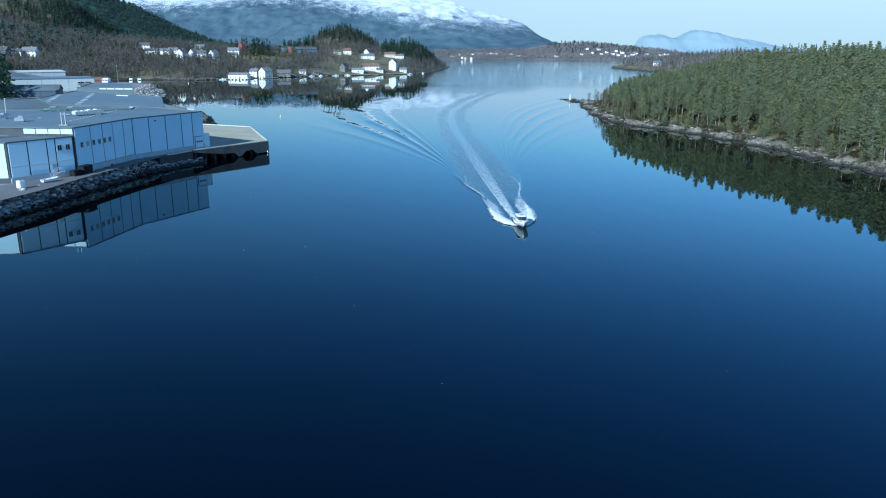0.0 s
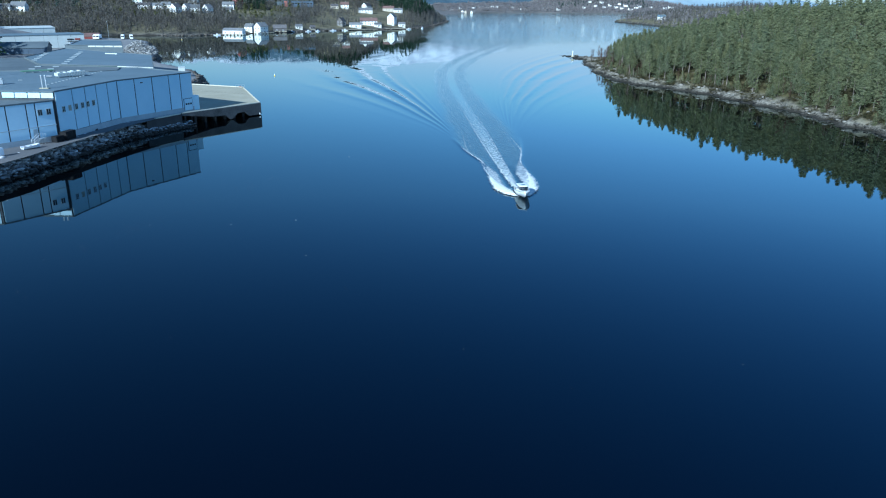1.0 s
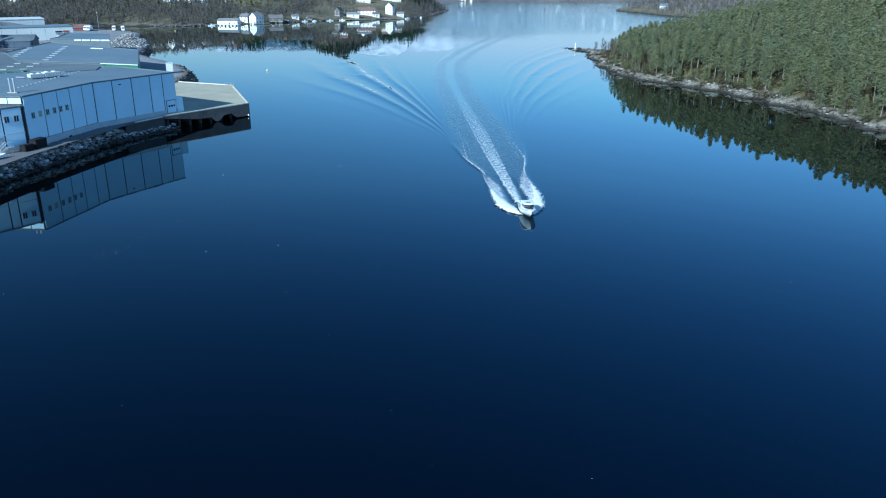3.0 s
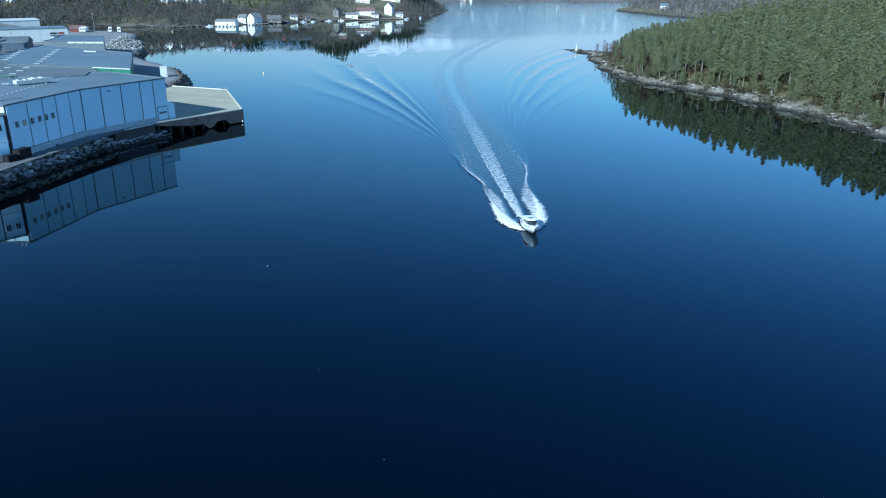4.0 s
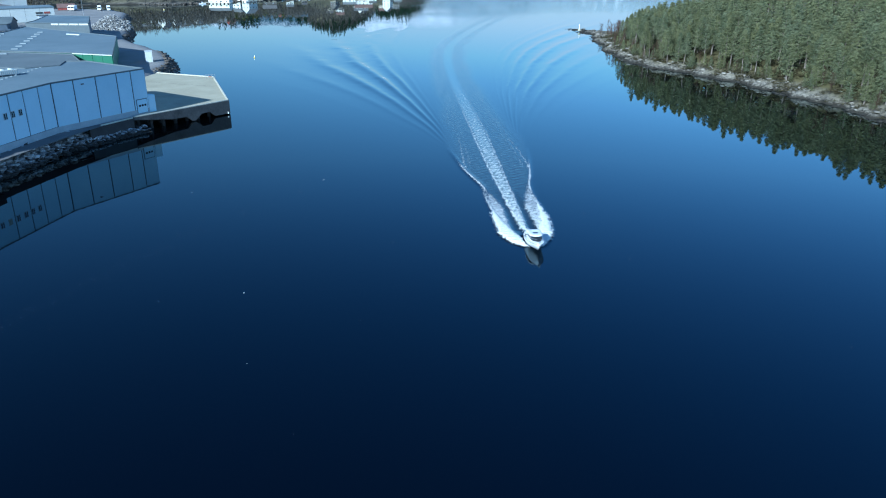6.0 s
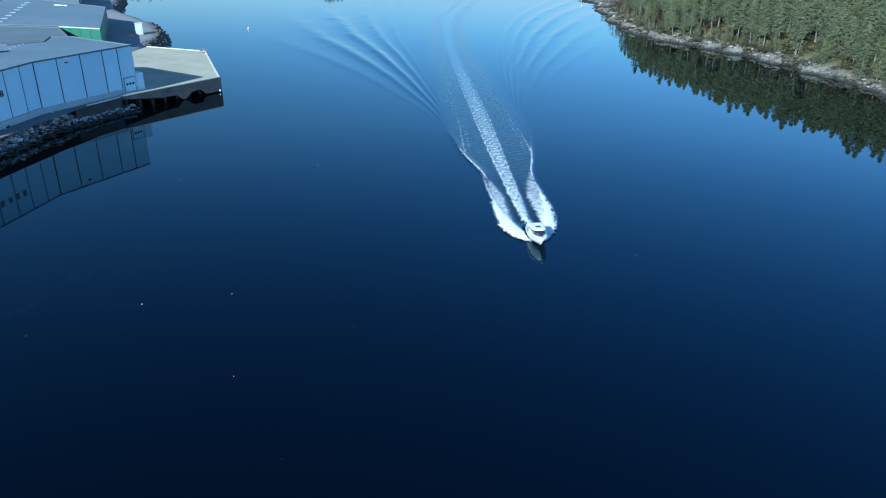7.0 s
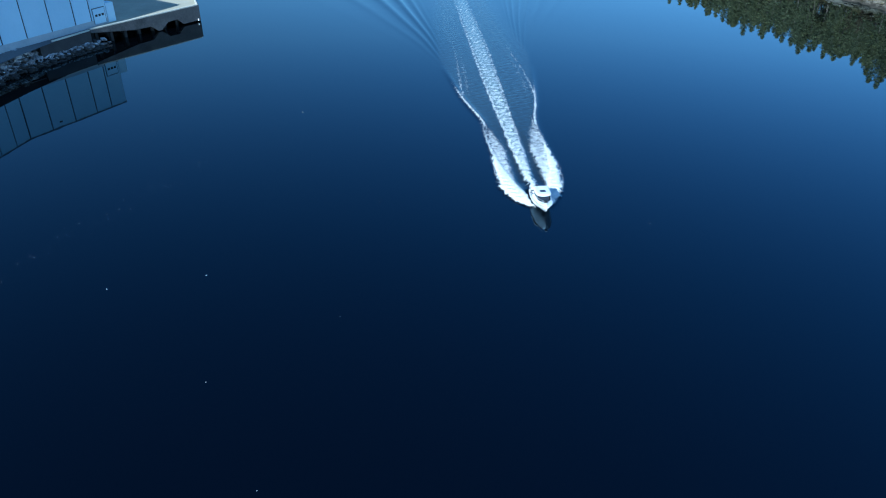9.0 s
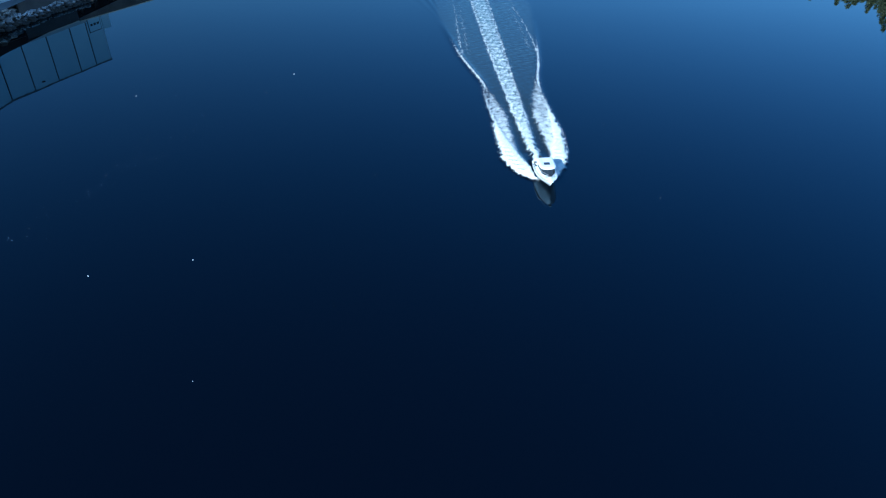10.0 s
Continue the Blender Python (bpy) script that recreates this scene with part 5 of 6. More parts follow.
def truck(m, label):
    t = thing("truck", m, label, "truck", "trucks parked in the yard")
    part("cab", box(2.2, 2.5, 2.8, 0.15, (4.2, 0, 0.6)), M_WHITE, t)
    part("windscreen", box(0.1, 2.1, 1.0, 0.02, (5.3, 0, 2.1)), M_GLASS, t)
    part("cargo_box", box(7.0, 2.5, 3.0, 0.05, (-0.6, 0, 1.0)), M_WHITE, t)
    part("chassis", box(9.0, 1.0, 0.4, 0.0, (0.6, 0, 0.6)), M_BLACK, t)
    for x in (-2.8, -1.6, 4.1):
        for y in (-1.1, 1.1):
            b = bmesh.new()
            bmesh.ops.create_cone(b, cap_ends=True, segments=14, radius1=0.5, radius2=0.5, depth=0.35)
            bmesh.ops.rotate(b, cent=(0, 0, 0), matrix=Matrix.Rotation(math.pi / 2, 3, "X"), verts=b.verts)
            bmesh.ops.translate(b, vec=(x, y, 0.5), verts=b.verts)
            w = part("wheel", b, M_BLACK, t)
            part("rim", tube(0.22, 0.22, 0.38, 10), M_STEEL, w).matrix_basis = Matrix.Translation((x, y, 0.5)) @ Matrix.Rotation(math.pi / 2, 4, "X") @ Matrix.Translation((0, 0, -0.19))
    return t


tk = truck(pose(-270, 628, 3.75, 0, 0, -70), "white box truck parked on the gravel yard")
for x, y, a in ((-262, 626, -66), (-290, 628, -80), (-293, 630, -85)):
    copy_thing(tk, pose(x, y, 3.75, 0, 0, a))
mast = thing("yard_mast", pose(-252, 560, 3.7), "tall slim lighting mast in the yard", "mast")
part("pole", pipe([(0, 0, 0), (0, 0, 16.5)], 0.09), M_STEEL, mast)
part("lamp_head", box(0.8, 0.4, 0.3, 0.05, (0, 0, 16.3)), M_STEEL, mast)
part("base", box(1.0, 1.0, 0.5, 0.03), M_CONC, mast)

# light beacon on the reef off the island's tip
bz = max(float(island_height(np.array([86.0]), np.array([488.0]))[0]), 0.6)
beacon = thing("beacon", pose(86, 488, bz), "small white light beacon on the low reef", "beacon")
part("plinth", tube(0.9, 0.8, 1.0, 12), M_CONC, beacon)
part("column", tube(0.28, 0.24, 2.2, 12, (0, 0, 1.0)), M_WHITE, beacon)
part("lantern", tube(0.34, 0.22, 0.7, 12, (0, 0, 3.2)), M_WHITE, beacon)
part("gallery", tube(0.5, 0.5, 0.1, 12, (0, 0, 3.1)), M_STEEL, beacon)

# things on the lane before the packing hall
launch = thing("open_boat", pose(-92.6, 143.5, 3.95, 0, 0, 62), "small white open boat laid up on the lane", "boat")
b = bmesh.new()
rings = []
for u, w, h in ((0, 0.75, 0.6), (1.5, 0.9, 0.62), (3.0, 0.7, 0.7), (4.2, 0.06, 0.85)):
    rings.append([b.verts.new(p) for p in ((u, w, h), (u, 0.6 * w, 0.05), (u, -0.6 * w, 0.05), (u, -w, h), (u, -0.85 * w, h), (u, -0.5 * w, 0.2), (u, 0.5 * w, 0.2), (u, 0.85 * w, h))])
for p, q in zip(rings, rings[1:]):
    for k in range(8):
        b.faces.new((p[k], p[(k + 1) % 8], q[(k + 1) % 8], q[k]))
b.faces.new(rings[0])
b.faces.new(rings[-1][::-1])
bmesh.ops.recalc_face_normals(b, faces=b.faces)
part("hull", b, M_WHITE, launch)
for u in (0.9, 2.3):
    part("thwart", box(0.3, 1.4, 0.06, 0.01, (u, 0, 0.45)), M_BARNWOOD, launch)
van = thing("white_tank", pose(-93.6, 136.5, 3.8, 0, 0, 70), "white plastic tank on a pallet by the lane", "tank")
part("tank", box(1.5, 1.2, 1.7, 0.15, (0, 0, 0.15)), M_WHITE, van)
part("pallet", box(1.6, 1.3, 0.15, 0.0), M_BARNWOOD, van)
part("lid", tube(0.25, 0.25, 0.1, 12, (0, 0, 1.85)), M_BLACK, van)

# ---- motor boat ----
def motor_boat(m):
    t = thing("motor_boat", m, "white cabin motor boat with an outboard engine, under way", "boat")
    L, B = 7.4, 2.75
    # stations from stern (x = 0) to bow: half beam at rail, half beam at chine, rail height, chine height, keel height
    st = [(0.0, 1.24, 1.05, 0.95, 0.12, -0.30), (0.8, 1.32, 1.14, 0.97, 0.12, -0.32), (2.0, 1.375, 1.18, 1.02, 0.14, -0.34), (3.4, 1.36, 1.12, 1.10, 0.20, -0.34),
          (4.6, 1.24, 0.92, 1.20, 0.32, -0.28), (5.6, 1.14, 0.66, 1.30, 0.50, -0.10), (6.4, 0.92, 0.40, 1.37, 0.72, 0.18), (7.0, 0.64, 0.18, 1.42, 0.95, 0.55), (7.3, 0.34, 0.08, 1.45, 1.15, 0.95)]
    b = bmesh.new()
    rings = []
    for x, hr, hc, zr, zc, zk in st:
        mid = (hr * 0.6 + hc * 0.4 + 0.05, zc * 0.5 + zr * 0.5)
        pts = [(hr, zr), mid, (hc, zc), (0, zk)]
        ring = [b.verts.new((x, y, z)) for y, z in pts] + [b.verts.new((x, -y, z)) for y, z in pts[-2::-1]]
        rings.append(ring)
    for r0, r1 in zip(rings, rings[1:]):
        for k in range(6):
            b.faces.new((r0[k], r0[k + 1], r1[k + 1], r1[k]))
    b.faces.new(rings[0])
    b.faces.new(rings[-1][::-1])
    bmesh.ops.recalc_face_normals(b, faces=b.faces)
    part("hull", b, M_HULL, t, "white glassfibre hull", True)
    # deck: side decks and foredeck above the rail line, cockpit sole lower
    b = bmesh.new()
    lo, hi = [], []
    for x, hr, hc, zr, zc, zk in st:
        lo.append((b.verts.new((x, hr, zr)), b.verts.new((x, -hr, zr))))
    inner = []
    for x, hr, hc, zr, zc, zk in st:
        k = max(hr - 0.22, 0.02)
        inner.append((b.verts.new((x, k, zr + 0.05)), b.verts.new((x, 0, zr + (0.16 if x > 4.5 else 0.05))), b.verts.new((x, -k, zr + 0.05))))
    for i in range(len(st) - 1):
        b.faces.new((lo[i][0], lo[i + 1][0], inner[i + 1][0], inner[i][0]))
        b.faces.new((lo[i][1], inner[i][2], inner[i + 1][2], lo[i + 1][1]))
        if st[i][0] >= 2.0:
            b.faces.new((inner[i][0], inner[i + 1][0], inner[i + 1][1], inner[i][1]))
            b.faces.new((inner[i][1], inner[i + 1][1], inner[i + 1][2], inner[i][2]))
    bmesh.ops.recalc_face_normals(b, faces=b.faces)
    part("deck", b, M_HULL, t, "white foredeck and side decks")
    part("cockpit_sole", box(2.2, 2.1, 0.08, 0.0, (1.1, 0, 0.42)), M_GREYVINYL, t)
    part("transom_bench", box(0.5, 1.9, 0.42, 0.06, (0.55, 0, 0.5)), M_WHITE, t)
    for y in (-0.5, 0.5):
        part("cushion", box(0.45, 0.85, 0.1, 0.04, (0.57, y, 0.92)), M_GREYVINYL, t)
    for k in range(3):
        part("side_hatch", box(0.42, 0.16, 0.04, 0.015, (1.5 + 0.62 * k, -1.27, 1.05)), M_GREYVINYL, t)
    # cabin trunk forward, pilothouse and its roof
    b = bmesh.new()
    base = [(2.5, 1.02), (5.3, 0.88), (5.95, 0.56), (6.2, 0.0)]
    lo = [b.verts.new((x, y, 1.02)) for x, y in base] + [b.verts.new((x, -y, 1.02)) for x, y in base[-2::-1]]
    mid = [b.verts.new((x, y, 1.42)) for x, y in [(2.5, 1.0), (5.15, 0.88), (5.65, 0.56), (5.88, 0.0)]] + [b.verts.new((x, -y, 1.42)) for x, y in [(5.65, 0.56), (5.15, 0.88), (2.5, 1.0)]]
    for k in range(6):
        b.faces.new((lo[k], lo[k + 1], mid[k + 1], mid[k]))
    b.faces.new(mid)
    bmesh.ops.recalc_face_normals(b, faces=b.faces)
    house = part("cabin_trunk", b, M_HULL, t, "white cabin trunk")
    # glazed band: windscreen and side windows
    g_lo = [(2.6, 0.98), (5.10, 0.88), (5.66, 0.56), (5.86, 0.0)]
    g_hi = [(2.6, 0.94), (4.72, 0.85), (5.06, 0.55), (5.18, 0.0)]
    ringl = g_lo + [(x, -y) for x, y in g_lo[-2::-1]]
    ringh = g_hi + [(x, -y) for x, y in g_hi[-2::-1]]
    for k in range(6):
        b = bmesh.new()
        q = [(*ringl[k], 1.40), (*ringl[k + 1], 1.40), (*ringh[k + 1], 2.10), (*ringh[k], 2.10)]
        f = b.faces.new([b.verts.new(p) for p in q])
        e = bmesh.ops.extrude_face_region(b, geom=[f])
        bmesh.ops.translate(b, vec=f.normal * -0.03, verts=[v for v in e["geom"] if isinstance(v, bmesh.types.BMVert)])
        bmesh.ops.recalc_face_normals(b, faces=b.faces)
        part("window", b, M_GLASS, t, "dark tinted cabin window")
    for k in range(7):
        part("pillar", pipe([(*ringl[k], 1.40), (*ringh[k], 2.12)], 0.026), M_BLACK if 0 < k < 6 else M_HULL, t)
    part("dashboard", box(0.5, 1.3, 0.1, 0.02, (5.1, 0, 1.43)), M_GREYVINYL, t)
    for y in (-0.42, 0.42):
        part("helm_seat", box(0.5, 0.5, 0.8, 0.1, (3.9, y, 1.0)), M_WHITE, t)
    b = bmesh.new()
    rl = [(1.75, 0.92), (1.95, 1.14), (4.55, 1.08), (5.12, 0.86), (5.36, 0.46), (5.43, 0.0)]
    ring = rl + [(x, -y) for x, y in rl[-2::-1]]
    v0 = [b.verts.new((x, y, 2.10)) for x, y in ring]
    v1 = [b.verts.new((x, y, 2.18)) for x, y in ring]
    v2 = [b.verts.new((3.5 + (x - 3.5) * 0.86, y * 0.82, 2.27)) for x, y in ring]
    n = len(ring)
    for u, w in ((v0, v1), (v1, v2)):
        for k in range(n):
            b.faces.new((u[k], u[(k + 1) % n], w[(k + 1) % n], w[k]))
    b.faces.new(v2)
    b.faces.new(v0[::-1])
    bmesh.ops.recalc_face_normals(b, faces=b.faces)
    roof = part("roof", b, M_HULL, t, "white hardtop with a dark roof hatch")
    part("roof_hatch", box(0.72, 0.80, 0.05, 0.015, (3.9, 0.0, 2.26)), M_GLASS, roof, "dark glass roof hatch")
    for y in (-0.6, 0.6):
        part("roof_rail", pipe([(2.2, y, 2.24), (2.3, y, 2.34), (4.3, y, 2.34), (4.4, y, 2.24)], 0.018), M_STEEL, roof)
    part("fore_hatch", box(0.48, 0.56, 0.06, 0.015, (6.1, 0.0, 1.53)), M_BLACK, t, "dark foredeck hatch")
    # bow rails, sprit and anchor
    for s in (-1, 1):
        top = [(3.9, 1.22 * s, 1.16), (4.2, 1.20 * s, 1.62), (5.2, 1.02 * s, 1.86), (6.2, 0.70 * s, 1.98), (6.95, 0.30 * s, 2.04)]
        part("bow_rail", pipe(top, 0.022), M_STEEL, t)
        for x, y, z in ((4.9, 1.10, 1.24), (5.7, 0.90, 1.33), (6.5, 0.55, 1.40)):
            part("stanchion", pipe([(x, y * s, z), (x - 0.03, y * s * 0.98, z + 0.6)], 0.018), M_STEEL, t)
        part("aft_rail", pipe([(0.15, 1.15 * s, 1.0), (0.15, 1.15 * s, 1.45), (1.1, 1.18 * s, 1.45), (1.2, 1.22 * s, 1.02)], 0.02), M_STEEL, t)
        part("cleat", box(0.22, 0.05, 0.06, 0.015, (6.3, 0.5 * s, 1.46)), M_STEEL, t)
    part("bow_sprit", box(0.75, 0.34, 0.07, 0.02, (7.45, 0, 1.42)), M_HULL, t, "short white bow platform")
    part("anchor", pipe([(7.85, 0, 1.40), (7.55, 0, 1.30), (7.42, 0.0, 1.05)], 0.04), M_STEEL, t)
    # outboard engine on its bracket
    eng = part("outboard", box(0.62, 0.44, 0.55, 0.12, (-0.38, 0.0, 0.95)), M_BLACK, t, "black outboard engine")
    part("leg", box(0.26, 0.16, 1.4, 0.04, (-0.34, 0.0, -0.45)), M_BLACK, eng)
    part("bracket", box(0.35, 0.5, 0.35, 0.03, (-0.1, 0, 0.55)), M_STEEL, eng)
    for s in (-1, 1):
        part("swim_platform", box(0.5, 0.55, 0.06, 0.02, (-0.22, 0.75 * s, 0.38)), M_HULL, t)
        part("fender", tube(0.06, 0.06, 0.3, 8, (1.0, 1.16 * s, 1.03)), M_YELLOW if s < 0 else M_WHITE, t)
    part("rub_rail", pipe([(x, hr + 0.01, zr - 0.05) for x, hr, hc, zr, zc, zk in st], 0.035), M_GREYVINYL, t)
    part("rub_rail", pipe([(x, -hr - 0.01, zr - 0.05) for x, hr, hc, zr, zc, zk in st], 0.035), M_GREYVINYL, t)
    return t


# it planes with its bow lifted; local x runs forward
BOAT = pose(15.45, 122.9, -0.02, 0, 0, -86) @ pose(0, 0, 0, 0, -3.0, 0) @ Matrix.Scale(0.94, 4)
motor_boat(BOAT)

# loose drops along the ragged edge of the thrown water
dv, df = STONES[0]
drops = []
for _ in range(900):
    s = rng.uniform(-4.0, 12)
    y = STERN_Y + s
    side = rng.choice((-1, 1))
    arm = float(np.interp(s, EDGE_S, EDGE_L if side < 0 else EDGE_R))
    d = arm + rng.gauss(-0.1, 0.14)
    x = float(spline(np.array([y]), TRAIL_Y, TRAIL_X)[0]) + side * d
    r = rng.uniform(0.01, 0.026)
    drops.append((x, y, max(0.03, rng.gauss(0.25, 0.2) * math.exp(-max(s, 0) / 14)), rng.uniform(0, 6.3), r, r, r, rng.randrange(6)))
tagged(scatter("spray", STONES, drops, M_WHITE), "white spray thrown up beside the boat", "spray", kind="stuff")


def buoy(m, label, s=1.0):
    t = thing("buoy", m, label, "buoy", "buoys on the fjord")
    b = bmesh.new()
    bmesh.ops.create_uvsphere(b, u_segments=14, v_segments=9, radius=0.55 * s)
    bmesh.ops.translate(b, vec=(0, 0, 0.2 * s), verts=b.verts)
    part("float", b, M_YELLOW, t, "", True)
    part("topmark", tube(0.3 * s, 0.16 * s, 1.0 * s, 10, (0, 0, 0.6 * s)), M_WHITE, t)
    part("ring", tube(0.12 * s, 0.12 * s, 0.12 * s, 8, (0, 0, 1.6 * s)), M_STEEL, t)
    return t


buoy(pose(-83.3, 356.1, 0), "small yellow and white buoy floating on calm water", 0.65)
buoy(pose(-245, 700, 0), "small pale buoy floating near the far bank", 0.8)

# flecks that drift on the still water
flecks = []
for x, y in ((-45.8, 147.8), (-22.1, 156.4), (-24.6, 102.5), (-34.9, 99.8)):
    flecks.append((x, y, 0.02, rng.uniform(0, 6), 0.12, 0.06, 0.03, rng.randrange(6)))
for _ in range(80):
    k = rng.random()
    flecks.append((-58 + 26 * k + rng.gauss(0, 0.8), 78 + 62 * k + rng.gauss(0, 2.5), 0.02, rng.uniform(0, 6), rng.uniform(0.02, 0.05), rng.uniform(0.01, 0.03), 0.01, rng.randrange(6)))
for _ in range(22):
    flecks.append((rng.uniform(-60, 50), rng.uniform(40, 160), 0.02, rng.uniform(0, 6), rng.uniform(0.02, 0.05), rng.uniform(0.02, 0.04), 0.02, rng.randrange(6)))
tagged(scatter("floating_flecks", STONES, flecks, M_WHITE), "pale flecks of foam and weed drifting on the water", "flecks", kind="stuff")

# ---- trees ----
def z_of(height, x, y):
    return float(height(np.array([float(x)]), np.array([float(y)]))[0])


def needle_clumps(rnd, clumps, per, size):
    """Loose tufts: for each clump centre a spray of small tilted quads, flat underneath."""
    vs, fs = [], []
    for cx, cy, cz, r in clumps:
        for _ in range(per):
            a, u = rnd.uniform(0, 6.283), math.sqrt(rnd.random()) * r
            px, py, pz = cx + u * math.cos(a), cy + u * math.sin(a), cz + rnd.gauss(0.0, 0.22) * r + 0.12 * r
            s = size * rnd.uniform(0.6, 1.25)
            # each spray hangs outwards from the stem
            t, tilt = math.atan2(py, px) + math.pi / 2 + rnd.gauss(0, 0.7), rnd.gauss(0.95, 0.45)
            ux, uy = math.cos(t), math.sin(t)
            wx, wy, wz = -uy * math.cos(tilt), ux * math.cos(tilt), math.sin(tilt)
            rise = rnd.uniform(-0.25, 1.1)
            n = len(vs)
            bx, by, bz = px - 0.8 * s * ux, py - 0.8 * s * uy, pz - 0.5 * s * rise
            vs += [(bx - 0.36 * s * wx, by - 0.36 * s * wy, bz - 0.36 * s * wz), (bx + 0.36 * s * wx, by + 0.36 * s * wy, bz + 0.36 * s * wz),
                   (px + 1.1 * s * ux, py + 1.1 * s * uy, pz + 0.8 * s * rise)]
            fs.append((n, n + 1, n + 2))
    return np.array(vs), np.array(fs)


def pine_clumps(rnd, h, base, spread, n):
    out = []
    for k in range(n):
        u = (k + rnd.random()) / n
        z = base + (h - base) * u
        reach = spread * (1 - u) ** 0.7 * (0.5 + 0.5 * min(1, u * 4)) * (0.75 + 0.35 * math.sin(k * 0.9)) + 0.12
        a = k * 2.4 + rnd.uniform(-0.5, 0.5)
        q = reach * rnd.uniform(0.35, 1.0)
        out.append((q * math.cos(a), q * math.sin(a), z - 0.12 * q, 0.25 * spread * (1.15 - 0.75 * u) * rnd.uniform(0.75, 1.25)))
    out.append((0, 0, h, 0.3))
    return out


def trunk_arrays(rnd, h, r, n=6, branches=(), lean=0.0):
    b = bmesh.new()
    rings = []
    for k in range(6):
        u = k / 5
        rr = r * (1 - 0.85 * u) * (1.25 if k == 0 else 1)
        ox, oy = lean * u * u * h + 0.1 * math.sin(3 * u + r * 9), 0.1 * math.cos(4 * u + r * 7)
        rings.append([b.verts.new((ox + rr * math.cos(a), oy + rr * math.sin(a), u * h - 0.4 * (k == 0))) for a in [6.283 * i / n for i in range(n)]])
    for p, q in zip(rings, rings[1:]):
        for i in range(n):
            b.faces.new((p[i], p[(i + 1) % n], q[(i + 1) % n], q[i]))
    for z, a, ln, up in branches:
        d = Vector((math.cos(a), math.sin(a), up)).normalized()
        o = Vector((lean * (z / h) ** 2 * h, 0, z))
        s = d.orthogonal().normalized() * r * 0.28
        w = d.cross(s).normalized() * r * 0.28
        v = [b.verts.new(o + s), b.verts.new(o - 0.5 * s + w), b.verts.new(o - 0.5 * s - w), b.verts.new(o + d * ln)]
        for i, j in ((0, 1), (1, 2), (2, 0)):
            b.faces.new((v[i], v[j], v[3]))
    return arrays_of(b)


def pine_kind(seed, h, base, spread, n, per, size):
    rnd = random.Random(seed)
    br = [(base * rnd.uniform(0.7, 1.1) + (h - base) * 0.8 * k / 10, rnd.uniform(0, 6.283), spread * rnd.uniform(0.4, 0.9) * (1 - 0.07 * k), rnd.uniform(0.05, 0.4)) for k in range(10)]
    return trunk_arrays(rnd, h * 0.96, 0.12 + 0.005 * h, 6, br), needle_clumps(rnd, pine_clumps(rnd, h, base, spread, n), per, size)


PINES = [pine_kind(11, 15.0, 4.2, 3.7, 104, 26, 0.24), pine_kind(12, 13.5, 1.6, 3.6, 104, 26, 0.24), pine_kind(13, 16.5, 6.4, 3.5, 96, 26, 0.24),
         pine_kind(14, 12.0, 0.7, 3.5, 96, 26, 0.23), pine_kind(15, 14.5, 5.0, 4.0, 104, 26, 0.25)]
FAR_PINES = [pine_kind(21, 14.5, 7.0, 3.0, 36, 11, 0.44)[1], pine_kind(22, 13.5, 6.5, 2.8, 36, 11, 0.44)[1], pine_kind(23, 16.0, 8.0, 2.9, 36, 11, 0.44)[1]]

# places for the pines on the island, thrown on a jittered grid
spots = []
gridx, gridy = np.meshgrid(np.arange(80, 250, 4.6), np.arange(125, 475, 4.6))
jx = gridx + np.random.RandomState(3).uniform(-2.25, 2.25, gridx.shape)
jy = gridy + np.random.RandomState(4).uniform(-1.7, 1.7, gridy.shape)
dist = inside_distance(ISLAND, jx, jy)
hz = island_height(jx, jy)
for x, y, d, z in zip(jx.ravel(), jy.ravel(), dist.ravel(), hz.ravel()):
    lim = 5.5 + 1.4 * math.sin(y * 0.21) + 1.2 * math.sin(y * 0.071 + 1)
    if y > 385:
        lim += (y - 385) * 0.35
    if d > lim and d < 125 and y < 470:
        spots.append((d, x, y, z))
near = sorted(s for s in spots if 165 < s[2] < 400)[:235]
near_set = set(near)
rng = random.Random(8)
pine_objs = []
for k, (tr, cr) in enumerate(PINES):
    root = thing("pine_tree", pose(0, 0, 0), "tall green pine with a bare lower trunk on the rocky shore", "tree", "pines along the island shore")
    a = put_np("trunk", tr[0], tr[1], M_BARK)
    a.parent = root
    c = put_np("crown", cr[0], cr[1], M_PINE)
    c.parent = root
    pine_objs.append(root)
first = [True] * len(PINES)
for d, x, y, z in near:
    k = rng.randrange(len(PINES))
    s = rng.uniform(0.84, 1.2) * (0.95 if d < 8 else 1.06) * float(np.interp(y, [300, 400], [1, 0.72]))
    m = pose(x, y, z - 0.15, rng.gauss(0, 2.8), rng.gauss(0, 2.8), rng.uniform(0, 360)) @ Matrix.Diagonal((s * rng.uniform(0.9, 1.15), s * rng.uniform(0.9, 1.15), s, 1))
    if first[k]:
        pine_objs[k].matrix_basis, first[k] = m, False
    else:
        o = copy_thing(pine_objs[k], Matrix.Identity(4))
        o.matrix_basis = m
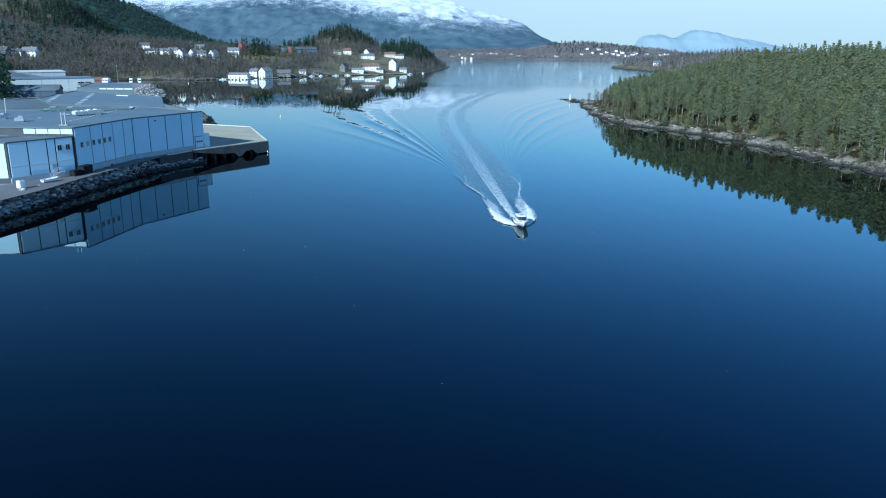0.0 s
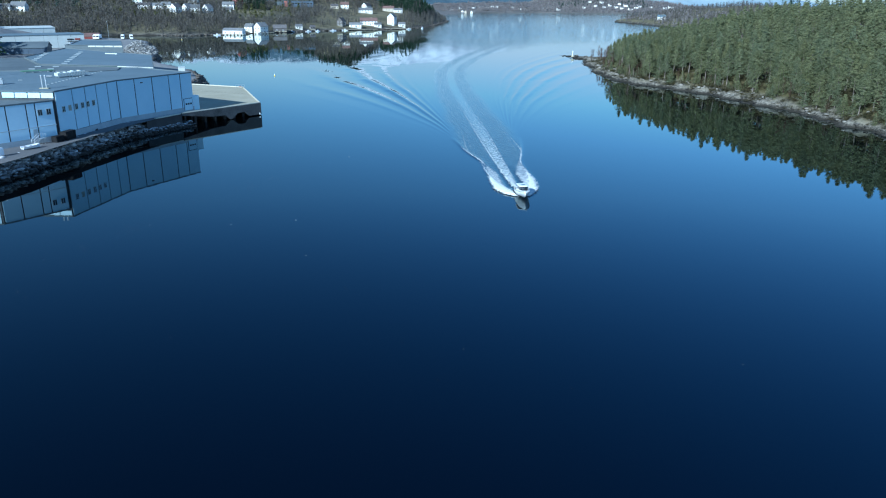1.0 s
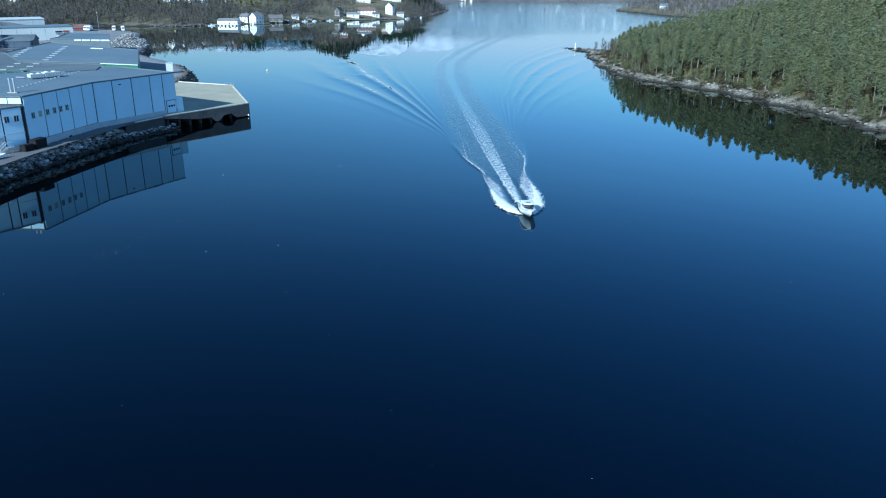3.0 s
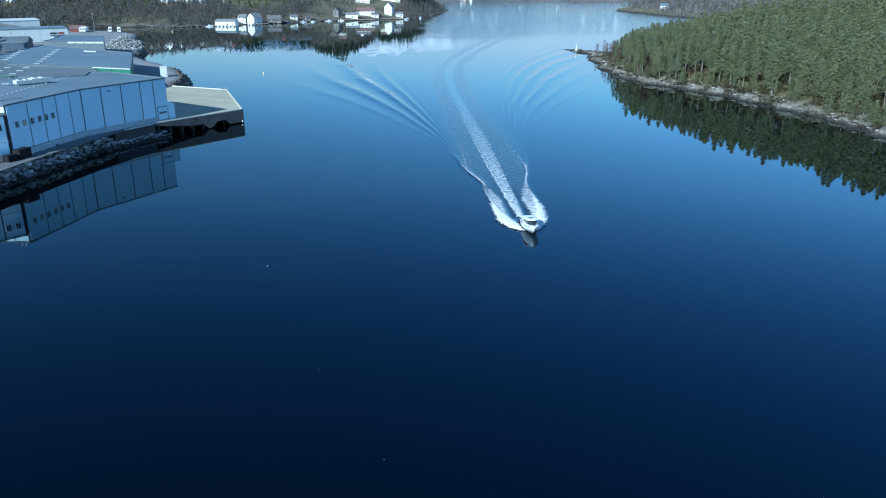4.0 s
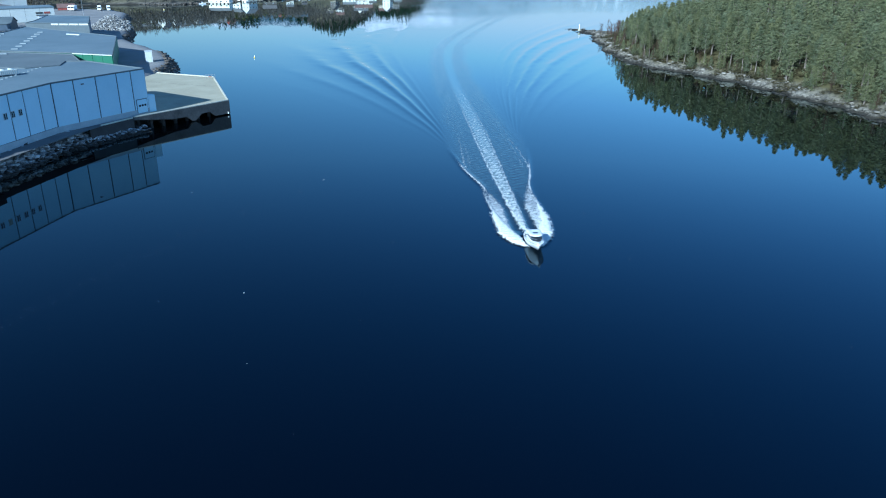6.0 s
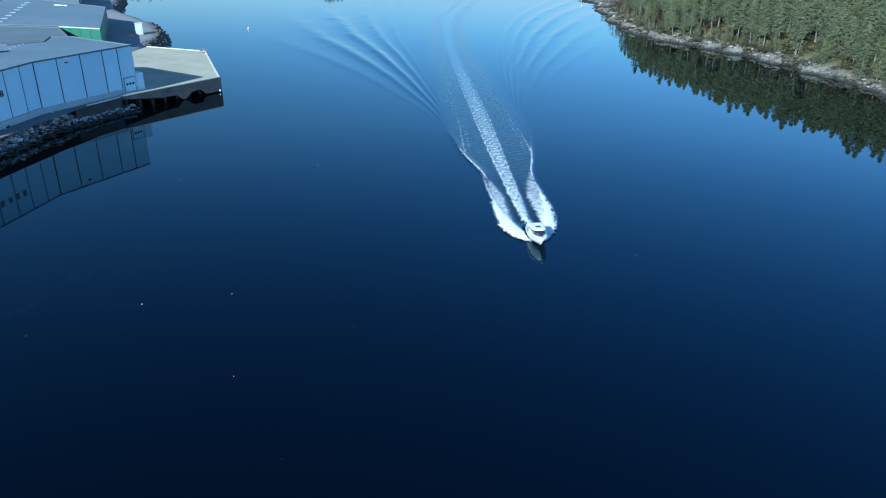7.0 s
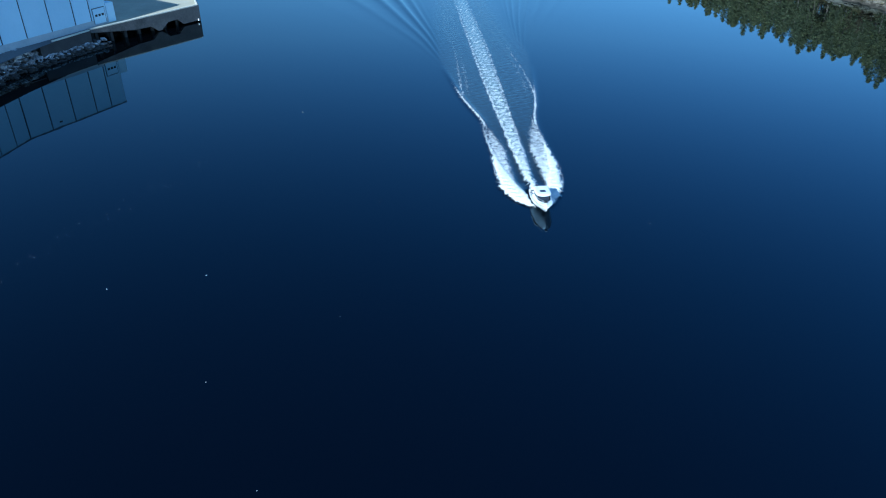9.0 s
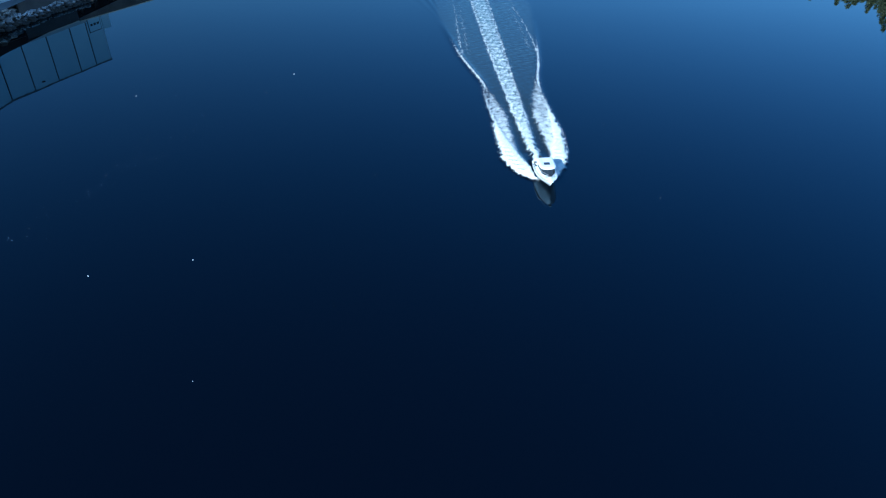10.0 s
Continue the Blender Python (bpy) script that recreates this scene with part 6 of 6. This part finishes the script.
# young pines and low bushy ones close the edge of the wood
grown = 0
while grown < 65:
    y = rng.uniform(170, 400)
    x = float(np.interp(y, [170, 203, 252, 302, 346, 400], [131, 122, 115, 99, 82, 82])) + rng.uniform(3, 11)
    d = float(inside_distance(ISLAND, np.array([x]), np.array([y]))[0])
    if 3.6 < d < 10:
        s = rng.uniform(0.26, 0.6) * float(np.interp(y, [300, 400], [1, 0.8]))
        o = copy_thing(pine_objs[rng.choice((1, 3))], Matrix.Identity(4))
        o.matrix_basis = pose(x, y, float(island_height(np.array([x]), np.array([y]))[0]) - 0.15, rng.gauss(0, 4), rng.gauss(0, 4), rng.uniform(0, 360)) @ Matrix.Diagonal((s * 1.25, s * 1.25, s, 1))
        tagged(o, "young bushy pine at the edge of the shore rocks")
        grown += 1
rest = [(x, y, z - 0.2, rng.uniform(0, 6.28), s, s, s * float(np.interp(y, [300, 400], [1, 0.75])), rng.randrange(3))
        for d, x, y, z in spots if (d, x, y, z) not in near_set for s in (rng.uniform(0.82, 1.16) * float(np.interp(y, [150, 210], [0.8, 1])),)]
tagged(scatter("pine_wood", FAR_PINES, rest, M_PINE_FAR), "dense green pine wood covering the island", "trees", kind="stuff")
POLE = [trunk_arrays(random.Random(5), 12.0, 0.2, 5)]
tagged(scatter("pine_trunks", POLE, [(x, y, z, 0, 1, 1, 1, 0) for x, y, z, a, p, q, r, k in rest if rng.random() < 0.6], M_BARK), "brown trunks inside the pine wood", "trees", kind="stuff")


def bare_kind(seed, h, spread, twigs):
    """A leafless broadleaf tree: stem and limbs of thin slivers that fork upwards."""
    rnd = random.Random(seed)
    vs, fs = [], []

    def sliver(p, q, r):
        d = (q - p)
        s = d.orthogonal().normalized() * r
        w = d.cross(s).normalized() * r
        n = len(vs)
        vs.extend([tuple(p + s), tuple(p - 0.5 * s + 0.87 * w), tuple(p - 0.5 * s - 0.87 * w), tuple(q)])
        fs.extend([(n, n + 1, n + 3), (n + 1, n + 2, n + 3), (n + 2, n, n + 3)])

    top = Vector((rnd.gauss(0, 0.3), rnd.gauss(0, 0.3), h))
    sliver(Vector((0, 0, -0.4)), top, 0.02 * h)
    for k in range(twigs):
        u = rnd.uniform(0.18, 0.92)
        o = top * u
        a = rnd.uniform(0, 6.283)
        ln = spread * (1.15 - 0.6 * u) * rnd.uniform(0.6, 1.1)
        e = o + Vector((ln * math.cos(a), ln * math.sin(a), ln * rnd.uniform(0.5, 1.4)))
        sliver(o, e, 0.006 * h)
        for _ in range(3):
            p = o.lerp(e, rnd.uniform(0.3, 0.95))
            q = p + Vector((rnd.gauss(0, 0.4), rnd.gauss(0, 0.4), rnd.uniform(0.3, 1.0))) * ln * 0.5
            sliver(p, q, 0.0045 * h)
    return np.array(vs), np.array(fs)


BARE = [bare_kind(31, 9.0, 2.6, 34), bare_kind(32, 11.0, 2.6, 38), bare_kind(33, 7.5, 2.4, 32)]
# brownish broadleaf fringe at the island's tip and along its rocks
fringe = []
for _ in range(150):
    y = rng.uniform(330, 470)
    x = rng.uniform(80, 125)
    d = float(inside_distance(ISLAND, np.array([x]), np.array([y]))[0])
    if 4 < d < 16 + (y - 330) * 0.06:
        s = rng.uniform(0.45, 0.85)
        fringe.append((x, y, z_of(island_height, x, y), rng.uniform(0, 6), s, s, s, rng.randrange(3)))
for _ in range(260):
    y = rng.uniform(170, 330)
    x = rng.uniform(84, 150)
    d = float(inside_distance(ISLAND, np.array([x]), np.array([y]))[0])
    if 4.5 < d < 11:
        s = rng.uniform(0.3, 0.75) * (1.3 if 285 < y < 305 else 0.8)
        fringe.append((x, y, z_of(island_height, x, y), rng.uniform(0, 6), s, s, s, rng.randrange(3)))
tagged(scatter("bare_bushes", BARE, fringe, M_REDTWIG), "leafless reddish brown bushes along the rocks", "bushes", kind="stuff")

heath = []
for _ in range(5200):
    y = rng.uniform(150, 440)
    x = rng.uniform(82, 150)
    d = float(inside_distance(ISLAND, np.array([x]), np.array([y]))[0])
    if 2.4 < d < 15:
        s = rng.uniform(0.10, 0.24) * (1.5 if rng.random() < 0.15 else 1)
        heath.append((x, y, z_of(island_height, x, y) - 0.1, rng.uniform(0, 6), s * 1.3, s * 1.3, s * 0.55, rng.randrange(2)))
UNDER = [needle_clumps(random.Random(71), [(0, 0, 3, 5), (3, 2, 2, 4), (-3, 1, 2, 4), (0, -3, 2, 4), (0, 0, 7, 3)], 20, 1.3), needle_clumps(random.Random(72), [(0, 0, 3, 5), (2, -2, 2, 4), (-2, 3, 4, 4), (0, 0, 8, 3)], 22, 1.2)]
tagged(scatter("undergrowth", UNDER, heath, M_HEATH), "brown-green heather and juniper under the pines", "bushes", kind="stuff")

# shore stones of the island
st_isl = []
for _ in range(9500):
    y = rng.uniform(150, 512)
    x = rng.uniform(78, 142)
    d = float(inside_distance(ISLAND, np.array([x]), np.array([y]))[0])
    if -1.8 < d < 7:
        s = abs(rng.gauss(0, 0.42)) + 0.15
        st_isl.append((x, y, max(z_of(island_height, x, y), -0.2) + 0.05, rng.uniform(0, 6), s, s * rng.uniform(0.6, 1), s * 0.7, rng.randrange(6)))
tagged(scatter("shore_stones", STONES, st_isl, M_SHORE), "grey boulders and slabs along the island waterline", "stones", kind="stuff")

# woods of the mainland
def wood(name, label, region, count, kinds, material, smin, smax, height, dmin, dmax, poly, seed, cond=None):
    r = np.random.RandomState(seed)
    x0, x1, y0, y1 = region
    x, y = r.uniform(x0, x1, count), r.uniform(y0, y1, count)
    d = inside_distance(poly, x, y)
    z = height(x, y)
    ok = (d > dmin) & (d < dmax)
    if cond is not None:
        ok &= cond(x, y, z)
    # no trees on the houses or close before them
    for hx, hy in HOMES:
        ok &= ~((np.abs(x - hx - (y - hy) * hx / hy) < 10) & (y > hy - 30) & (y < hy + 9))
    pl = []
    for a, b, c in zip(x[ok], y[ok], z[ok]):
        s = r.uniform(smin, smax)
        pl.append((a, b, c - 0.3, r.uniform(0, 6.28), s, s, s * r.uniform(0.85, 1.2), r.randint(len(kinds))))
    if pl:
        return tagged(scatter(name, kinds, pl, material), label, "trees", kind="stuff")


def spruce_far(seed, h, spread, n, per, size):
    rnd = random.Random(seed)
    out = []
    for k in range(n):
        u = (k + rnd.random()) / n
        reach = spread * (1 - u) + 0.15
        a = k * 2.4
        out.append((0.6 * reach * math.cos(a), 0.6 * reach * math.sin(a), 0.8 + (h - 0.8) * u, 0.6 * reach + 0.15))
    return needle_clumps(rnd, out, per, size)


def bare_far(seed, h, spread, n):
    """A leafless tree far off: pale stem and a thin cloud of upright twigs."""
    rnd = random.Random(seed)
    vs, fs = [], []
    for k in range(n + 3):
        if k < 3:
            p, q, w = Vector((0.5 * (k - 1), 0, -0.4)), Vector((rnd.gauss(0, 0.9), rnd.gauss(0, 0.9), h * rnd.uniform(0.7, 1.0))), 0.24
        else:
            u, a = rnd.uniform(0.25, 0.95), rnd.uniform(0, 6.283)
            r = spread * math.sqrt(rnd.random()) * (1.2 - 0.75 * u)
            p = Vector((r * math.cos(a), r * math.sin(a), h * u))
            q = p + Vector((rnd.gauss(0, 0.5), rnd.gauss(0, 0.5), rnd.uniform(0.7, 1.9)))
            w = rnd.uniform(0.16, 0.34)
        t = rnd.uniform(0, 6.283)
        o = Vector((math.cos(t), math.sin(t), 0)) * w
        i = len(vs)
        vs.extend([tuple(p - o), tuple(p + o), tuple(q + 0.4 * o), tuple(q - 0.4 * o)])
        fs.extend([(i, i + 1, i + 2), (i, i + 2, i + 3)])
    return np.array(vs), np.array(fs)


BARE_FAR = [bare_far(41, 10.0, 2.9, 23), bare_far(42, 12.0, 3.0, 25), bare_far(43, 9.0, 2.7, 22)]
SPRUCE = [spruce_far(51, 13, 2.7, 17, 6, 1.0), spruce_far(52, 15, 2.9, 17, 6, 1.0)]
MASS = [spruce_far(61, 15, 5.0, 10, 4, 2.4), spruce_far(62, 13, 5.4, 10, 4, 2.5)]

grass = lambda x, y: (bell(x, y, -232, 985, 34, 62) > 0.5) | (bell(x, y, -156, 990, 17, 22) > 0.5) | (bell(x, y, -95, 1110, 30, 34) > 0.6) | (bell(x, y, -285, 1150, 30, 50) > 0.55)
wood("bare_wood", "leafless grey-brown broadleaf wood on the fjord bank", (-600, -170, 640, 1050), 6600, BARE_FAR, M_BARE, 0.7, 1.15, main_height, 3, 330, MAIN, 1, lambda x, y, z: ~grass(x, y) & (y > 690))
wood("bare_wood", "leafless grey-brown broadleaf wood behind the houses", (-420, 20, 940, 1480), 4600, BARE_FAR, M_BARE, 0.55, 0.95, main_height, 14, 420, MAIN, 2, lambda x, y, z: ~grass(x, y) & (bell(x, y, -92, 1050, 40, 40) < 0.5))
wood("conifer_wood", "dark conifers on the knolls above the houses", (-330, 0, 1160, 1480), 2300, SPRUCE, M_SPRUCE, 0.7, 1.15, main_height, 22, 400, MAIN, 3, lambda x, y, z: (bell(x, y, -164, 1285, 40, 50) > 0.45) | (bell(x, y, -34, 1250, 44, 110) > 0.3))
wood("conifer_wood", "clump of dark conifers above the bank", (-296, -252, 1035, 1095), 60, SPRUCE, M_SPRUCE, 0.9, 1.4, main_height, 20, 400, MAIN, 4)
wood("conifer_wood", "dark conifers on the ridge behind the school", (-262, -205, 1185, 1240), 46, SPRUCE, M_SPRUCE, 0.9, 1.3, main_height, 20, 600, MAIN, 14)
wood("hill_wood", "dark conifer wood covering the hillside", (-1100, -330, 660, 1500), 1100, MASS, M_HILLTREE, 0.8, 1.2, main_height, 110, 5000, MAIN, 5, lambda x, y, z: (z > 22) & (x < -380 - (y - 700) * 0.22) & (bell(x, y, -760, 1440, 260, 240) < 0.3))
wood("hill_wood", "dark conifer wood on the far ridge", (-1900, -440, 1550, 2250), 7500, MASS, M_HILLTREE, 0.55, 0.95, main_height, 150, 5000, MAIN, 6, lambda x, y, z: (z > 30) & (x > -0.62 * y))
wood("bare_wood", "leafless dark brown broadleaf wood on the steep spur", (-1150, -560, 1150, 1640), 3000, BARE_FAR, M_BARE, 0.8, 1.3, main_height, 100, 5000, MAIN, 17)
# conifers thickened so their dark green also stands for the spur's part shade
wood("conifer_wood", "dark conifers among the bare wood of the spur, thickened for its shade", (-1100, -600, 1200, 1640), 2600, SPRUCE, M_SPRUCE, 0.8, 1.3, main_height, 100, 5000, MAIN, 19, lambda x, y, z: wavy(x, y, 240, 6) > -0.1)
wood("bare_wood", "leafless grey-brown wood down to the headland shore", (-75, 20, 1000, 1420), 900, BARE_FAR, M_BARE, 0.6, 1.0, main_height, 1.5, 40, MAIN, 18, lambda x, y, z: y > 1025)
wood("bare_wood", "leafless brown thicket on the front of the knoll", (-225, -120, 1185, 1300), 520, BARE_FAR, M_BARE, 0.6, 1.0, main_height, 20, 600, MAIN, 20)
wood("bush_wood", "yellowish budding broadleaf trees on the slope", (-900, -200, 700, 1200), 1500, MASS, M_BUSH, 0.4, 0.7, main_height, 60, 420, MAIN, 7)
wood("far_wood", "brown leafless woods of the far shore", (-40, 900, 2380, 2900), 3600, MASS, M_HAZETWIG, 0.45, 0.8, main_height, 8, 500, MAIN, 8)
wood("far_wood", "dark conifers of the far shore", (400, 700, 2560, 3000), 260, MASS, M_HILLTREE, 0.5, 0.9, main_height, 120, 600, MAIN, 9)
wood("cape_wood", "leafless brown wood on the low cape", (310, 800, 880, 1560), 3200, BARE_FAR, M_BARE, 0.6, 1.0, cape_height, 1.5, 200, CAPE, 10)
wood("cape_wood", "dark conifers on the low cape", (560, 720, 1180, 1300), 40, SPRUCE, M_SPRUCE, 0.8, 1.2, cape_height, 60, 600, CAPE, 11)
wood("yard_spruces", "dark spruces at the yard's edge", (-470, -360, 520, 720), 420, SPRUCE, M_SPRUCE, 0.9, 1.3, main_height, 40, 400, MAIN, 12, lambda x, y, z: (x < -0.585 * (y + 25) ) & (z > 2))

wood("cape_wood", "brown thickets along the shore of the low cape", (310, 640, 980, 1450), 900, MASS, M_HAZETWIG, 0.3, 0.55, cape_height, 3, 110, CAPE, 16)
wood("yard_spruces", "tall dark spruces beside the storage sheds", (-300, -250, 395, 455), 60, SPRUCE, M_SPRUCE, 1.2, 1.7, main_height, 5, 400, MAIN, 15, lambda x, y, z: x < -0.57 * (y + 25))

# ---- stones of the shore below the factory ----
edge = np.array([(-100, 90), (-92, 120), (-89.5, 135), (-89, 146), (-87, 160), (-84, 179), (-80, 192), (-76.5, 199), (-70, 209)], float)
seg = np.hypot(*(np.diff(edge, axis=0).T))
acc = np.concatenate([[0], np.cumsum(seg)])
riprap = thing("riprap", Matrix.Identity(4), "slope of dark grey quarry stones below the factory lane", "stone bank")
stone_obs = []
for k in range(6):
    ob = put_np("stone", STONES[k][0], STONES[k][1], M_STONE)
    ob.parent = riprap
    stone_obs.append(ob)
made, extra = 0, []
used = [False] * 6
for i in range(2700):
    s = rng.uniform(0, acc[-1])
    j = min(int(np.searchsorted(acc, s) - 1), len(seg) - 1)
    j = max(j, 0)
    p = edge[j] + (edge[j + 1] - edge[j]) * ((s - acc[j]) / seg[j])
    nrm = np.array([(edge[j + 1] - edge[j])[1], -(edge[j + 1] - edge[j])[0]]) / seg[j]
    if p[1] > 201 + rng.uniform(-1.5, 1.5):
        continue
    u = rng.random()
    q = p + nrm * (1.6 - 4.8 * u + rng.uniform(-0.4, 0.5))
    z = -0.35 + 4.0 * u
    if p[1] > 184:
        # towards the quay the stones lie only at the foot of the retaining wall
        k = min(1.0, (p[1] - 184) / 4)
        q = p + nrm * ((1.6 - 4.8 * u) * (1 - k) + (2.4 - 2.2 * u) * k)
        z = -0.35 + (4.0 - 2.3 * k) * u
    r = 0.26 + 0.72 * rng.random() ** 1.8
    if made < 300 and p[1] > 134:
        k = rng.randrange(6)
        m = pose(q[0], q[1], z, rng.uniform(-40, 40), rng.uniform(-40, 40), rng.uniform(0, 360)) @ Matrix.Diagonal((r, r * rng.uniform(0.7, 1), r * 0.9, 1))
        if used[k]:
            share(stone_obs[k], m, riprap)
        else:
            stone_obs[k].matrix_basis, used[k] = m, True
        made += 1
    else:
        extra.append((q[0], q[1], z, rng.uniform(0, 6), r, r * rng.uniform(0.7, 1), r * 0.8, rng.randrange(6)))
o = scatter("rubble", STONES, extra, M_STONE_S)
o.parent = riprap
tagged(o, kind="stuff")

heap = []
for _ in range(3800):
    a, u = rng.uniform(0, 6.28), math.sqrt(rng.random())
    x, y = -192 + 24 * u * math.cos(a), 486 + 40 * u * math.sin(a)
    if inside_distance(MAIN, np.array([x]), np.array([y]))[0] < 0.5:
        continue
    r = 0.2 + 0.8 * rng.random() ** 2
    heap.append((x, y, 3.6 + (3.0 + 7.5 * (0.5 + 0.5 * math.sin(0.21 * x + 0.13 * y)) ** 1.5) * (1 - u) ** 0.8 * rng.random(), rng.uniform(0, 6), r, r * rng.uniform(0.5, 1), r * 0.8, rng.randrange(6)))
tagged(scatter("rubble_heap", STONES, heap, M_RUBBLE), "pale heap of broken concrete and blasted rock in the yard", "rubble", kind="stuff")
outcrop = []


def crag(x, y, r, top):
    """One block, bedded in the bank: the farther inland, the higher it may lie."""
    d = float(inside_distance(MAIN, np.array([x]), np.array([y]))[0])
    if d > -1.6:
        z = min(top, max(-0.1, 0.35 + 1.05 * d)) * rng.uniform(0.8, 1.08)
        outcrop.append((x, y, z - 0.25 * r, rng.uniform(0, 6), r * 1.4, r * rng.uniform(0.6, 1), r * 0.95, rng.randrange(6)))


for _ in range(1300):
    k = rng.random()
    crag(-103.3 - 21 * k + rng.gauss(0, 2.0), 294 + 58 * k + rng.gauss(0, 2), rng.uniform(0.5, 1.35), 3.2)
for _ in range(900):
    j = 17 + int(rng.random() * 4)
    p, q = np.array(MAIN[j]), np.array(MAIN[j + 1])
    w = p + (q - p) * rng.random()
    crag(w[0] + rng.gauss(-1.0, 1.6), w[1] + rng.gauss(0, 2), rng.uniform(0.5, 1.3), 2.8)
for j in range(25, 36):
    p, q = np.array(MAIN[j]), np.array(MAIN[j + 1])
    for _ in range(int(np.hypot(*(q - p)) * 0.9)):
        w = p + (q - p) * rng.random()
        r = rng.uniform(0.5, 1.5)
        outcrop.append((w[0] + rng.gauss(0, 1.3), w[1] + rng.gauss(0, 1.3), rng.uniform(-0.2, 1.3), rng.uniform(0, 6), r * 1.3, r, r * 0.8, rng.randrange(6)))
for _ in range(900):
    x, y = rng.uniform(-128, -96), rng.uniform(284, 362)
    d = float(inside_distance(MAIN, np.array([x]), np.array([y]))[0])
    if -1.2 < d < 3.6:
        r = 0.25 + 0.7 * rng.random() ** 2
        outcrop.append((x, y, z_of(main_height, x, y) + 0.1, rng.uniform(0, 6), r * 1.2, r, r * 0.9, rng.randrange(6)))
tagged(scatter("rock_outcrop", STONES, outcrop, M_BROWN), "brown broken rock along the yard shore", "rock", kind="stuff")
